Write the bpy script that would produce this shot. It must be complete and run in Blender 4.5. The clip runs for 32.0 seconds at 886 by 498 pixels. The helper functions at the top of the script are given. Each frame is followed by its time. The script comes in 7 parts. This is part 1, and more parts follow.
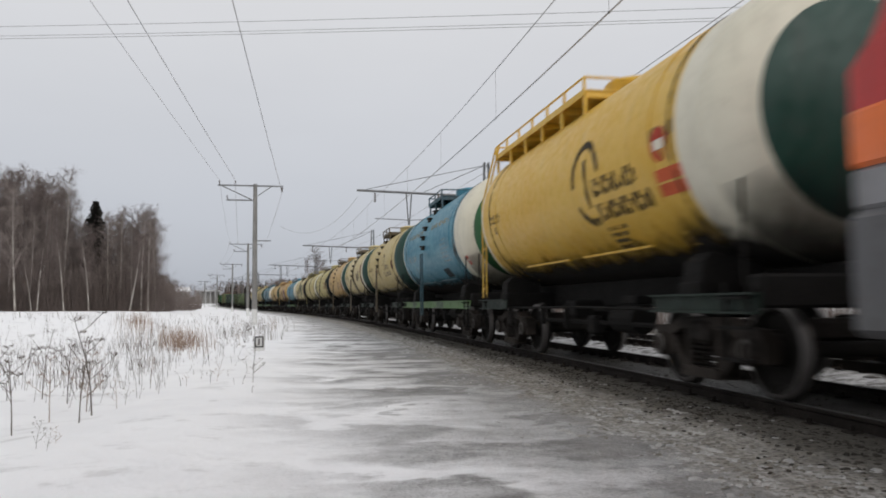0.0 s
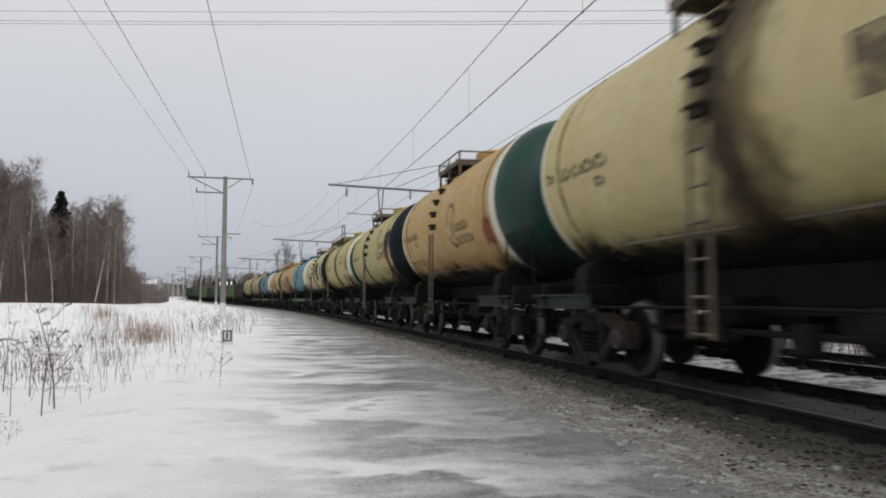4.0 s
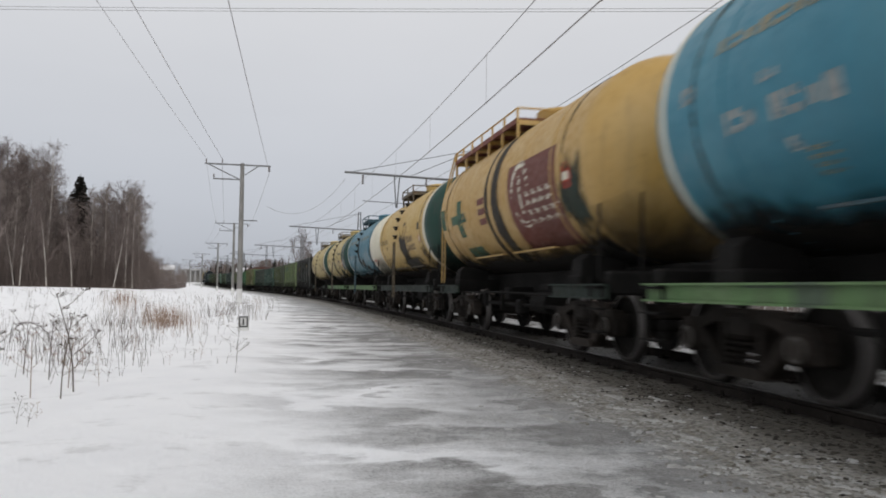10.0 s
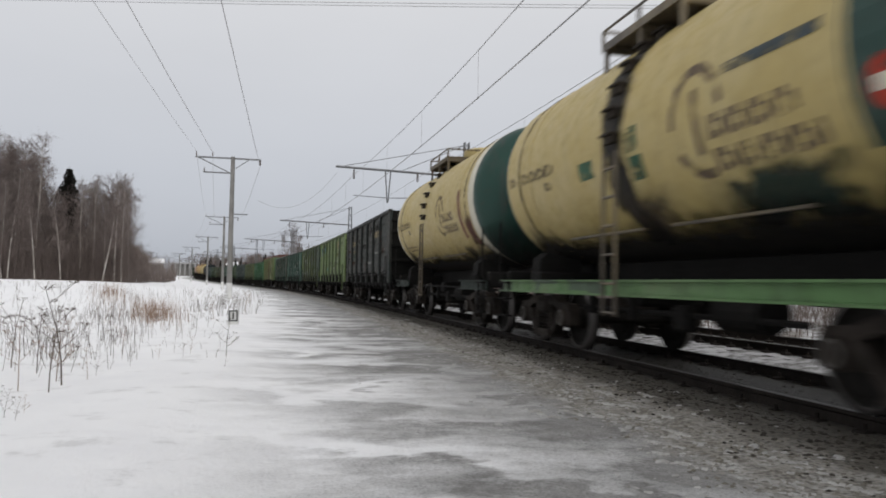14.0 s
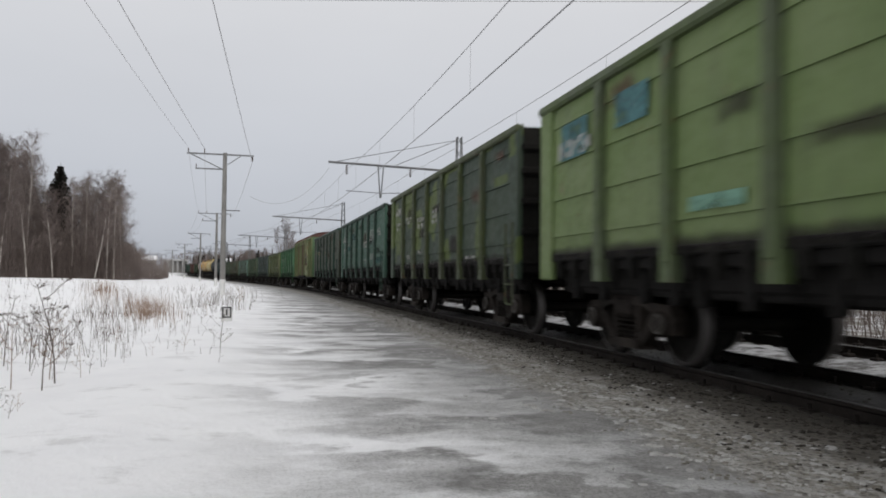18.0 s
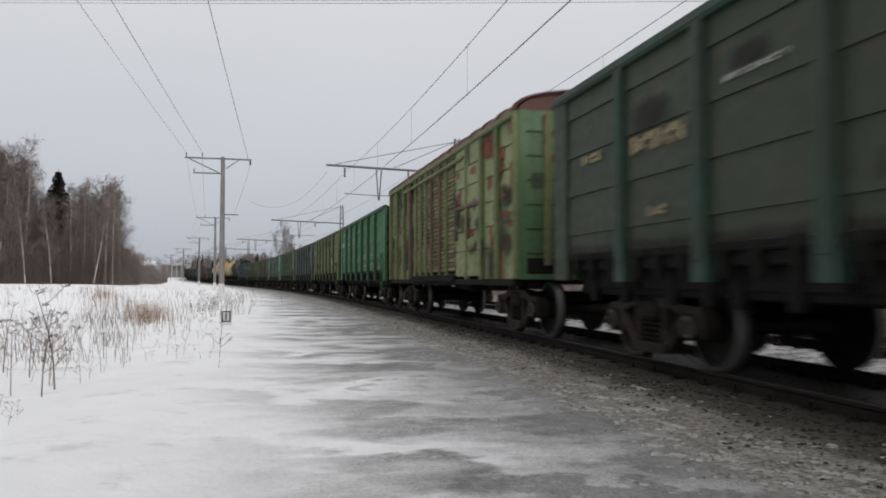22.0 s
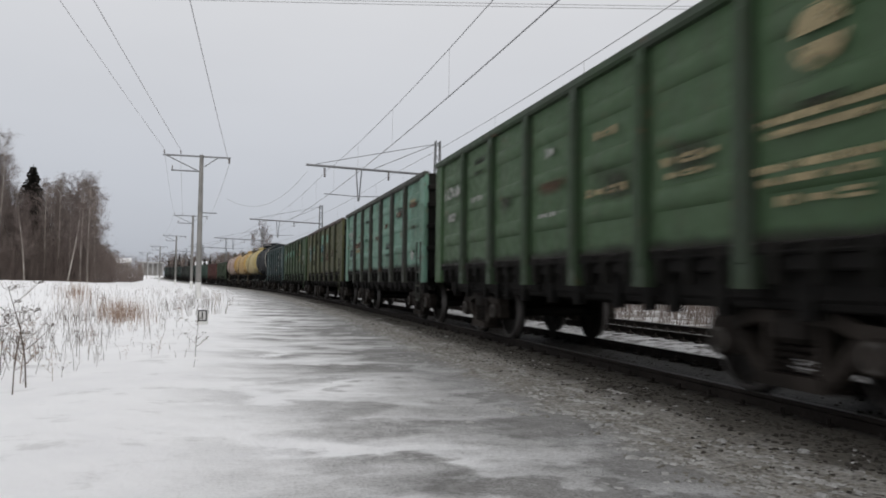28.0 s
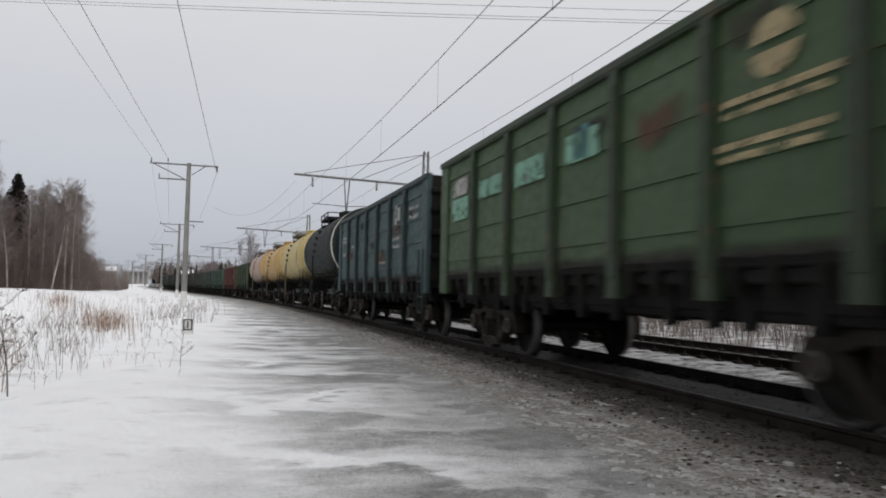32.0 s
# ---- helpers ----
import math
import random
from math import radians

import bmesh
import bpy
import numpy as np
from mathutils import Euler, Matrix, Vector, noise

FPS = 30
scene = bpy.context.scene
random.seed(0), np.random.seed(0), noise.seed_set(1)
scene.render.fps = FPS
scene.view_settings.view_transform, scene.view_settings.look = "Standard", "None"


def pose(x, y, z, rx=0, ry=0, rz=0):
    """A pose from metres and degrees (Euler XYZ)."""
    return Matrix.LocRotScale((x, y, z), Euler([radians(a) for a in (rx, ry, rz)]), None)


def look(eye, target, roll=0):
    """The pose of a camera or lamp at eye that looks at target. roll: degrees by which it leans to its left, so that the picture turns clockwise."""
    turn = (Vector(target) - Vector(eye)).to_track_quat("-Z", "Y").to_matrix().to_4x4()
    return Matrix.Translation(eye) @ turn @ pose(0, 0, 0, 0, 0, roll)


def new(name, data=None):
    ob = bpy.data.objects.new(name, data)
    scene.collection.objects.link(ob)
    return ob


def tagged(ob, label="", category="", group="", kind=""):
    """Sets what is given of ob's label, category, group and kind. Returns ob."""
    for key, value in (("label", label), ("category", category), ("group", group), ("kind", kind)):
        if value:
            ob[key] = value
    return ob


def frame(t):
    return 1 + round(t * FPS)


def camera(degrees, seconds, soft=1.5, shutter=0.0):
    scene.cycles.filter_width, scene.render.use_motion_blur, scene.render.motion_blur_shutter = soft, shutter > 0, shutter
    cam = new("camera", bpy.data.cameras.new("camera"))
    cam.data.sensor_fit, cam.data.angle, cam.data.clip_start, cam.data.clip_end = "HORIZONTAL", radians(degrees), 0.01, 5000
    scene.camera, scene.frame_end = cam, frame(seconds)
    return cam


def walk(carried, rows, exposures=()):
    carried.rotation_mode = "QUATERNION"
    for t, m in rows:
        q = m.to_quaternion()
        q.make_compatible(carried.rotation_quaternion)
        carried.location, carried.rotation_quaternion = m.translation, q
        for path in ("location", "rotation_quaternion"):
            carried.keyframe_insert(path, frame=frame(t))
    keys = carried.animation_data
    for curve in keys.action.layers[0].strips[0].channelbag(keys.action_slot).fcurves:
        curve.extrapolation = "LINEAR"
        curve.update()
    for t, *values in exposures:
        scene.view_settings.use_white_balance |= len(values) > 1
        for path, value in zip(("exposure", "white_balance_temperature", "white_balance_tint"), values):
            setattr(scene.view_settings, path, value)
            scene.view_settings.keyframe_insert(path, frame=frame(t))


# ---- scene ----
EYE = (0.0, 0.0, 0.97)
cam = camera(59.56, 32.0, soft=1.8, shutter=0.55)
# seconds, then the camera's turn in degrees; it is held at one spot
PATH = [
    (0, 94.059, 0.566, 2.164), (0.5, 94.159, 0.687, 1.746), (1, 94.252, 0.338, 1.291),
    (1.5, 94.335, 0.108, 0.771), (2, 94.129, 0.112, 0.321), (2.5, 93.860, 0.154, 0.166),
    (3, 93.819, -0.016, 0.147), (3.5, 93.739, 0.035, 0.090), (5.5, 94.042, -0.836, -0.562),
    (6, 94.186, -0.724, -0.672), (6.5, 94.203, -0.679, -0.606), (7, 94.136, -0.524, -0.204),
    (7.5, 93.771, -0.738, 0.394), (8, 93.633, -0.754, 0.538), (8.5, 93.321, -0.564, 0.974),
    (9, 93.164, -0.617, 1.160), (9.5, 92.985, -0.819, 1.202), (10, 92.884, -0.693, 1.102),
    (10.5, 92.812, -0.508, 1.064), (11, 92.680, -0.546, 1.068), (11.5, 92.554, -0.636, 1.101),
    (12, 92.466, -0.890, 0.895), (12.5, 92.448, -0.902, 0.730), (13, 92.488, -1.097, 0.629),
    (13.5, 92.553, -1.158, 0.495), (14, 92.536, -1.029, 0.403), (14.5, 92.523, -0.847, 0.327),
    (16.5, 92.422, -0.797, 0.029), (17, 92.318, -0.809, -0.020), (17.5, 92.220, -0.732, -0.077),
    (18, 92.157, -0.577, -0.067), (18.5, 92.124, -0.269, -0.054), (19, 92.135, -0.346, -0.029),
    (19.5, 92.140, -0.368, -0.030), (20, 92.165, -0.000, 0.000), (20.5, 92.193, -0.024, -0.024),
    (21, 92.240, -0.180, -0.030), (21.5, 92.273, -0.198, -0.085), (22, 92.301, 0.016, -0.130),
    (22.5, 92.306, -0.016, -0.167), (23, 92.313, -0.023, -0.184), (23.5, 92.330, 0.121, -0.173),
    (24, 92.333, 0.178, -0.224), (24.5, 92.335, 0.110, -0.261), (25, 92.277, 0.005, -0.266),
    (25.5, 92.265, 0.121, -0.362), (27.5, 92.396, -0.817, -1.531), (28, 92.458, -0.784, -1.709),
    (28.5, 92.529, -0.776, -1.853), (29, 92.610, -0.880, -1.979), (29.5, 92.646, -1.191, -2.078),
    (30, 92.705, -1.230, -2.204), (30.5, 92.775, -1.100, -2.328), (31, 92.848, -0.937, -2.448),
    (31.5, 92.956, -1.105, -2.573), (32, 93.256, -1.170, -2.649),
]
walk(cam, [(t, pose(*EYE, rx, ry, rz)) for t, rx, ry, rz in PATH])

# ---- world and light: overcast winter day ----
SUN_EL, SUN_AZ = 32.0, 150.0


def build_world():
    w = bpy.data.worlds.new("overcast_sky")
    scene.world = w
    w.use_nodes = True
    nt = w.node_tree
    nt.nodes.clear()
    out = nt.nodes.new("ShaderNodeOutputWorld")
    bg = nt.nodes.new("ShaderNodeBackground")
    sky = nt.nodes.new("ShaderNodeTexSky")
    sky.sky_type = "NISHITA"
    sky.sun_disc = False
    sky.sun_elevation, sky.sun_rotation = radians(SUN_EL), radians(SUN_AZ)
    sky.air_density, sky.dust_density = 1.0, 4.0
    grey = nt.nodes.new("ShaderNodeHueSaturation")
    grey.inputs["Saturation"].default_value = 0.25
    co = nt.nodes.new("ShaderNodeTexCoord")
    sep = nt.nodes.new("ShaderNodeSeparateXYZ")
    ramp = nt.nodes.new("ShaderNodeValToRGB")
    e = ramp.color_ramp.elements
    e[0].position, e[0].color = 0.0, (4.7, 5.0, 5.6, 1)
    e[1].position, e[1].color = 0.42, (7.4, 7.4, 7.55, 1)
    x = ramp.color_ramp.elements.new(0.12)
    x.color = (5.3, 5.55, 6.1, 1)
    cloud = nt.nodes.new("ShaderNodeTexNoise")
    cloud.inputs["Scale"].default_value, cloud.inputs["Detail"].default_value = 2.2, 5.0
    stretch = nt.nodes.new("ShaderNodeMapping")
    stretch.inputs["Scale"].default_value = (1, 1, 3.5)
    amount = nt.nodes.new("ShaderNodeMapRange")
    amount.inputs["To Min"].default_value, amount.inputs["To Max"].default_value = 0.93, 1.06
    shade = nt.nodes.new("ShaderNodeMix")
    shade.data_type, shade.blend_type = "RGBA", "MULTIPLY"
    shade.inputs[0].default_value = 1.0
    mix = nt.nodes.new("ShaderNodeMix")
    mix.data_type = "RGBA"
    mix.inputs[0].default_value = 0.85
    L = nt.links.new
    L(co.outputs["Generated"], sep.inputs[0])
    L(sep.outputs["Z"], ramp.inputs[0])
    L(co.outputs["Generated"], stretch.inputs[0])
    L(stretch.outputs[0], cloud.inputs["Vector"])
    L(cloud.outputs["Fac"], amount.inputs["Value"])
    L(ramp.outputs[0], shade.inputs[6])
    L(amount.outputs[0], shade.inputs[7])
    L(sky.outputs[0], grey.inputs["Color"])
    L(grey.outputs[0], mix.inputs[6])
    L(shade.outputs[2], mix.inputs[7])
    L(mix.outputs[2], bg.inputs[0])
    bg.inputs[1].default_value = 0.1
    L(bg.outputs[0], out.inputs[0])
    sun = bpy.data.lights.new("sun", "SUN")
    sun.energy, sun.angle, sun.color = 1.1, radians(60), (1.0, 0.97, 0.93)
    ob = new("sun", sun)
    a, el = radians(SUN_AZ), radians(SUN_EL)
    way = Vector((math.sin(a) * math.cos(el), math.cos(a) * math.cos(el), math.sin(el)))
    ob.matrix_world = look(way * 50, (0, 0, 0))


build_world()
scene.view_settings.exposure = 0.1

# ---- plan: the line of the near track ----
X0, TH0, K1, K2, S_BEND = 5.46, -0.205, -0.00115, -0.0001, 150.0
TRACK_GAP = 4.1


def _line():
    """Tables of the track's centre line by arc length, from 700 m behind to 2600 m ahead."""
    s = np.arange(-700.0, 2600.0, 1.0)
    k = np.where(s < 0, 0.0, np.where(s < S_BEND, K1, np.where(s < 420, K2, 0.0)))
    th = np.concatenate([[0], np.cumsum((k[1:] + k[:-1]) / 2)])
    i0 = int(np.argmin(abs(s)))
    th += TH0 - th[i0]
    x = np.concatenate([[0], np.cumsum((np.sin(th)[1:] + np.sin(th)[:-1]) / 2)])
    y = np.concatenate([[0], np.cumsum((np.cos(th)[1:] + np.cos(th)[:-1]) / 2)])
    return s, x - x[i0] + X0, y - y[i0], th


LS, LX, LY, LT = _line()


def rise(s):
    """Height of the rail head along the line: level, then a slight climb."""
    d = np.clip(np.asarray(s, float) - 90.0, 0, 260)
    return 0.000035 * d * d


def on_line(s, l=0.0):
    """The plan point l metres to the right of the near track's centre at arc length s, and the heading."""
    th = float(np.interp(s, LS, LT))
    return (float(np.interp(s, LS, LX)) + l * math.cos(th), float(np.interp(s, LS, LY)) - l * math.sin(th), th)


def line_pose(s, l=0.0, z=0.0):
    x, y, th = on_line(s, l)
    return pose(x, y, z, 0, 0, -math.degrees(th))


def nearest(x, y):
    """Arc length and right-hand offset of a plan point."""
    i = int(np.argmin((LX - x) ** 2 + (LY - y) ** 2))
    th = LT[i]
    dx, dy = x - LX[i], y - LY[i]
    return LS[i] + dx * math.sin(th) + dy * math.cos(th), dx * math.cos(th) - dy * math.sin(th)


def lerp(v, xs, ys):
    return float(np.interp(v, xs, ys))


def ground_z(l, s):
    """Height of the ground over the rail head's level, by offset and arc length."""
    base = lerp(l, [-400, -120, -60, -32, -20, -13, -8, -6.3, -5, -3, -1.9, -1.45, -1.25, -0.6, 0.6, 1.25, 2.05, 2.9, 5.3, 6.2, 8, 14, 40, 300],
                [2.0, 1.5, 1.0, 0.48, 0.2, -0.30, -0.20, -0.06, -0.08, -0.085, -0.08, -0.09, -0.115, -0.14, -0.14, -0.125, -0.24, -0.16, -0.16, -0.35, -0.6, -0.5, -0.2, 1.5])
    if l < -5.5:
        w = min(1, (-5.5 - l) / 3)
        base += w * (0.10 * noise.noise(Vector((l * 0.5, s * 0.4, 0))) + 0.05 * noise.noise(Vector((l * 1.4, s * 1.3, 3))))
        base += w * 0.25 * noise.noise(Vector((l * 0.06, s * 0.05, 7)))
    elif l < -1.9:
        base += 0.035 * noise.noise(Vector((l * 0.5, s * 0.9, 1))) + 0.012 * noise.noise(Vector((l * 2.5, s * 3, 4)))
        base += 0.012 * noise.noise(Vector((l * 8, s * 8, 5))) * min(1, max(0, l + 4.4))
    elif l < 1.4:
        base += 0.014 * noise.noise(Vector((l * 4, s * 4, 6)))
    elif l > 6:
        base += 0.12 * noise.noise(Vector((l * 0.4, s * 0.4, 11)))
    return base + float(rise(s))


# ---- materials ----
MATS = {}


class Nodes:
    """A node material, built step by step."""

    def __init__(self, name):
        self.m = bpy.data.materials.new(name)
        self.m.use_nodes = True
        self.t = self.m.node_tree
        self.p = self.t.nodes["Principled BSDF"]

    def n(self, kind, **inputs):
        node = self.t.nodes.new("ShaderNode" + kind)
        for k, v in inputs.items():
            k = k.replace("_", " ")
            if isinstance(v, bpy.types.NodeSocket):
                self.t.links.new(v, node.inputs[k])
            else:
                node.inputs[k].default_value = v
        return node

    def to(self, out, name):
        self.t.links.new(out, self.p.inputs[name])

    def set(self, **kw):
        for k, v in kw.items():
            self.p.inputs[k.replace("_", " ")].default_value = v

    def coords(self, kind="Object", scale=(1, 1, 1)):
        c = self.n("TexCoord")
        return self.n("Mapping", Vector=c.outputs[kind], Scale=scale).outputs[0]

    def noise(self, vec, scale, detail=4.0, rough=0.55):
        return self.n("TexNoise", Vector=vec, Scale=scale, Detail=detail, Roughness=rough).outputs["Fac"]

    def step(self, v, a, b, lo=0.0, hi=1.0):
        r = self.n("MapRange", Value=v)
        r.interpolation_type = "SMOOTHSTEP"
        for k, x in zip(("From Min", "From Max", "To Min", "To Max"), (a, b, lo, hi)):
            r.inputs[k].default_value = x
        return r.outputs[0]

    def mix(self, fac, a, b, how="MIX"):
        m = self.t.nodes.new("ShaderNodeMix")
        m.data_type, m.blend_type = "RGBA", how
        for i, v in ((0, fac), (6, a), (7, b)):
            if isinstance(v, bpy.types.NodeSocket):
                self.t.links.new(v, m.inputs[i])
            elif i:
                m.inputs[i].default_value = (*v[:3], 1)
            else:
                m.inputs[i].default_value = v
        return m.outputs[2]

    def math(self, op, a, b=0.0):
        m = self.t.nodes.new("ShaderNodeMath")
        m.operation = op
        for i, v in ((0, a), (1, b)):
            if isinstance(v, bpy.types.NodeSocket):
                self.t.links.new(v, m.inputs[i])
            else:
                m.inputs[i].default_value = v
        return m.outputs[0]

    def bump(self, height, strength=0.3, distance=0.01):
        b = self.n("Bump", Height=height, Strength=strength, Distance=distance)
        self.to(b.outputs[0], "Normal")


def seed_vec(k, scale=(1, 1, 1)):
    """Object coordinates shifted by the object's random number, so that alike parts differ."""
    c = k.n("TexCoord")
    o = k.n("ObjectInfo")
    sh = k.math("MULTIPLY", o.outputs["Random"], 37.0)
    m = k.n("Mapping", Vector=c.outputs["Object"], Scale=scale)
    cmb = k.n("CombineXYZ", X=sh, Y=sh, Z=sh)
    k.t.links.new(cmb.outputs[0], m.inputs["Location"])
    return m.outputs[0]


def painted(name, base, fade=None, rust=0.35, grime=0.5, rough=0.5, patch=None, patch_at=0.62, streak=0.4, gloss=0.35):
    """Weathered painted steel: fading, soot, rust spots, run-down streaks, touched-up patches."""
    if name in MATS:
        return MATS[name]
    k = Nodes(name)
    v = seed_vec(k)
    big = k.noise(v, 0.9, 5)
    fine = k.noise(v, 7.0, 6, 0.65)
    lum = sum(base) / 3
    fade = fade or tuple(0.55 * c + 0.45 * (lum * 1.25) for c in base)
    col = k.mix(k.step(big, 0.35, 0.7), base, fade)
    if patch:
        blk = k.n("TexVoronoi", Vector=v, Scale=0.75)
        blk.distance = "CHEBYCHEV"
        pick = k.n("SeparateColor", Color=blk.outputs["Color"]).outputs[0]
        col = k.mix(k.math("MULTIPLY", k.step(pick, patch_at, patch_at + 0.02), 0.85), col, patch)
    run = k.noise(seed_vec(k, (5, 5, 0.35)), 1.3, 4)
    dirt = (0.055, 0.05, 0.045)
    col = k.mix(k.math("MULTIPLY", k.step(run, 0.48, 0.75), streak), col, dirt)
    col = k.mix(k.math("MULTIPLY", k.step(fine, 0.45, 0.8), grime), col, dirt)
    spots = k.step(k.noise(v, 3.3, 8, 0.7), 0.63 - 0.1 * rust, 0.72)
    col = k.mix(k.math("MULTIPLY", spots, min(1, rust * 1.6)), col, (0.13, 0.055, 0.03))
    k.to(col, "Base Color")
    k.to(k.step(fine, 0.3, 0.8, rough - 0.1, rough + 0.25), "Roughness")
    k.set(Specular_IOR_Level=gloss)
    k.bump(k.math("ADD", k.math("MULTIPLY", big, 0.6), k.math("MULTIPLY", fine, 0.2)), 0.35, 0.02)
    MATS[name] = k.m
    return k.m


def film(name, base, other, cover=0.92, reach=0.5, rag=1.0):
    """A thin ragged coat of soot, oil, sprayed paint or painted-in shade; u runs from its middle (0) to its rim (1)."""
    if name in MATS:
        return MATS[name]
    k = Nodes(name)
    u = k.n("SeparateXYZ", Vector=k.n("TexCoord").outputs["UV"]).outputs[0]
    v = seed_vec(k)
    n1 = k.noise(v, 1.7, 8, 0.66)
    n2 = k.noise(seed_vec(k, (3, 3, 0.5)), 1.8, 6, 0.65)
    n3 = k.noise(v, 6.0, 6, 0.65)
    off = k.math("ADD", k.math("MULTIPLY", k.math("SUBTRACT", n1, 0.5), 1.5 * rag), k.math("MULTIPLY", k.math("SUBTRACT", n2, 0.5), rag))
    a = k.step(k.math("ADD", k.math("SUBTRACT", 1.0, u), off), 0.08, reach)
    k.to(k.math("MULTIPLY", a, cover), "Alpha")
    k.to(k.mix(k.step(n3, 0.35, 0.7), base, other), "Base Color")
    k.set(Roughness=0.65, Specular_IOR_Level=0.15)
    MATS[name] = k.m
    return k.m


def plain(name, base, rough=0.6, metal=0.0, vary=0.35, scale=6.0, bump=0.2, other=None, wear=0.0):
    """A surface with two scales of variation; wear lets what lies beneath show through."""
    if name in MATS:
        return MATS[name]
    k = Nodes(name)
    v = seed_vec(k)
    a, b = k.noise(v, scale * 0.25, 4), k.noise(v, scale * 3, 6, 0.65)
    dark = tuple(c * (1 - vary) for c in base)
    col = k.mix(k.step(a, 0.3, 0.7), base, other or dark)
    col = k.mix(k.math("MULTIPLY", k.step(b, 0.4, 0.75), 0.6), col, dark)
    k.to(col, "Base Color")
    k.to(k.step(b, 0.3, 0.7, rough - 0.1, min(1, rough + 0.15)), "Roughness")
    k.set(Metallic=metal, Specular_IOR_Level=0.25 if sum(base) > 0.2 else 0.06)
    if wear:
        k.to(k.math("MULTIPLY", k.step(k.noise(v, 4.5, 7, 0.7), 0.30 + 0.12 * wear, 0.5 + 0.15 * wear), 1.0 - 0.25 * wear), "Alpha")
    k.bump(b, bump, 0.01)
    MATS[name] = k.m
    return k.m


def ground_material():
    k = Nodes("snow_ice_ballast")
    uv = k.n("TexCoord").outputs["UV"]
    sep = k.n("SeparateXYZ", Vector=uv)
    l = sep.outputs[0]
    obj = k.coords("Object")
    wob = k.noise(obj, 0.35, 6, 0.6)
    wob2 = k.noise(k.n("Mapping", Vector=uv, Scale=(0.35, 1.0, 1)).outputs[0], 0.75, 6, 0.6)
    edge = k.math("ADD", l, k.math("MULTIPLY", k.math("SUBTRACT", wob, 0.5), 2.2))
    edge2 = k.math("ADD", l, k.math("MULTIPLY", k.math("SUBTRACT", wob2, 0.5), 5.0))
    edge3 = k.math("ADD", l, k.math("MULTIPLY", k.math("SUBTRACT", k.noise(obj, 1.3, 8, 0.65), 0.5), 1.1))
    fine = k.noise(obj, 14, 8, 0.7)
    grain = k.noise(obj, 55, 6, 0.7)
    stones = k.n("TexVoronoi", Vector=obj, Scale=24.0)
    snow = k.mix(k.step(k.noise(obj, 0.8, 5), 0.4, 0.7), (0.91, 0.915, 0.93), (0.86, 0.865, 0.885))
    # meltwater terraces lie across the path: each darkens away from the walker and ends in a lip of snow
    blot = k.noise(obj, 1.9, 9, 0.7)
    sway = k.noise(k.n("Mapping", Vector=uv, Scale=(0.42, 0.5, 1)).outputs[0], 1.0, 8, 0.62)
    turn = k.math("ADD", k.math("MULTIPLY", sep.outputs[1], 0.40), k.math("MULTIPLY", sway, 4.2))
    lip = k.math("FRACT", k.math("ADD", turn, k.math("MULTIPLY", l, 0.10)))
    much = k.step(k.noise(k.n("Mapping", Vector=uv, Scale=(0.5, 0.8, 1)).outputs[0], 0.9, 4), 0.34, 0.66)
    dip = k.math("MULTIPLY", k.step(lip, 0.05, 0.70), k.step(lip, 0.99, 0.74))
    thaw = k.math("MULTIPLY", dip, k.math("ADD", 0.25, k.math("MULTIPLY", much, 0.75)))
    reach = k.step(k.math("ADD", l, k.math("MULTIPLY", k.math("SUBTRACT", wob, 0.5), 1.6)), -6.3, -4.3)
    bare = k.math("MULTIPLY", k.step(edge2, -5.4, -2.6), 0.85)
    grey = k.math("MINIMUM", k.math("ADD", k.math("MULTIPLY", thaw, reach), bare), 1.0)
    slush = k.mix(k.step(blot, 0.38, 0.62), (0.26, 0.255, 0.25), (0.145, 0.142, 0.138))
    slush = k.mix(k.math("MULTIPLY", k.step(fine, 0.45, 0.7), 0.4), slush, (0.34, 0.335, 0.33))
    ice = k.mix(k.math("MULTIPLY", grey, 0.92), snow, slush)
    wash2 = k.noise(k.n("Mapping", Vector=uv, Scale=(0.8, 0.9, 1)).outputs[0], 2.0, 9, 0.66)
    ice = k.mix(k.math("MULTIPLY", k.step(wash2, 0.54, 0.66), 0.55), ice, (0.60, 0.60, 0.605))
    ice = k.mix(k.math("MULTIPLY", k.step(grain, 0.48, 0.60), k.math("MULTIPLY", grey, 0.6)), ice, (0.10, 0.098, 0.095))
    mottle = k.noise(obj, 7.0, 10, 0.8)
    ice = k.mix(k.math("MULTIPLY", k.step(mottle, 0.50, 0.62), k.math("MULTIPLY", grey, 0.4)), ice, (0.36, 0.355, 0.35))
    gravel = k.mix(k.step(stones.outputs["Distance"], 0.1, 0.7), (0.07, 0.065, 0.06), (0.30, 0.285, 0.26))
    gravel = k.mix(k.math("MULTIPLY", k.step(grain, 0.45, 0.7), 0.6), gravel, (0.30, 0.28, 0.24))
    gravel = k.mix(k.math("MULTIPLY", k.step(fine, 0.52, 0.66), 0.7), gravel, (0.48, 0.475, 0.46))
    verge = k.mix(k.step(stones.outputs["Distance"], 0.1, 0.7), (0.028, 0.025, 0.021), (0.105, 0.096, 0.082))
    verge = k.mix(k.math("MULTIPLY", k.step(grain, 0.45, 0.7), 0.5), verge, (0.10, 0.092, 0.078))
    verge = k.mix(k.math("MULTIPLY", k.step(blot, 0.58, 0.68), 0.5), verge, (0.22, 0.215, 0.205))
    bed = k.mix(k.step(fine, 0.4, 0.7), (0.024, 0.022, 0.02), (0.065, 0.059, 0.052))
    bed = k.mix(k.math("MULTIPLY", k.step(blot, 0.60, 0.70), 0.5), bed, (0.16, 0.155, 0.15))
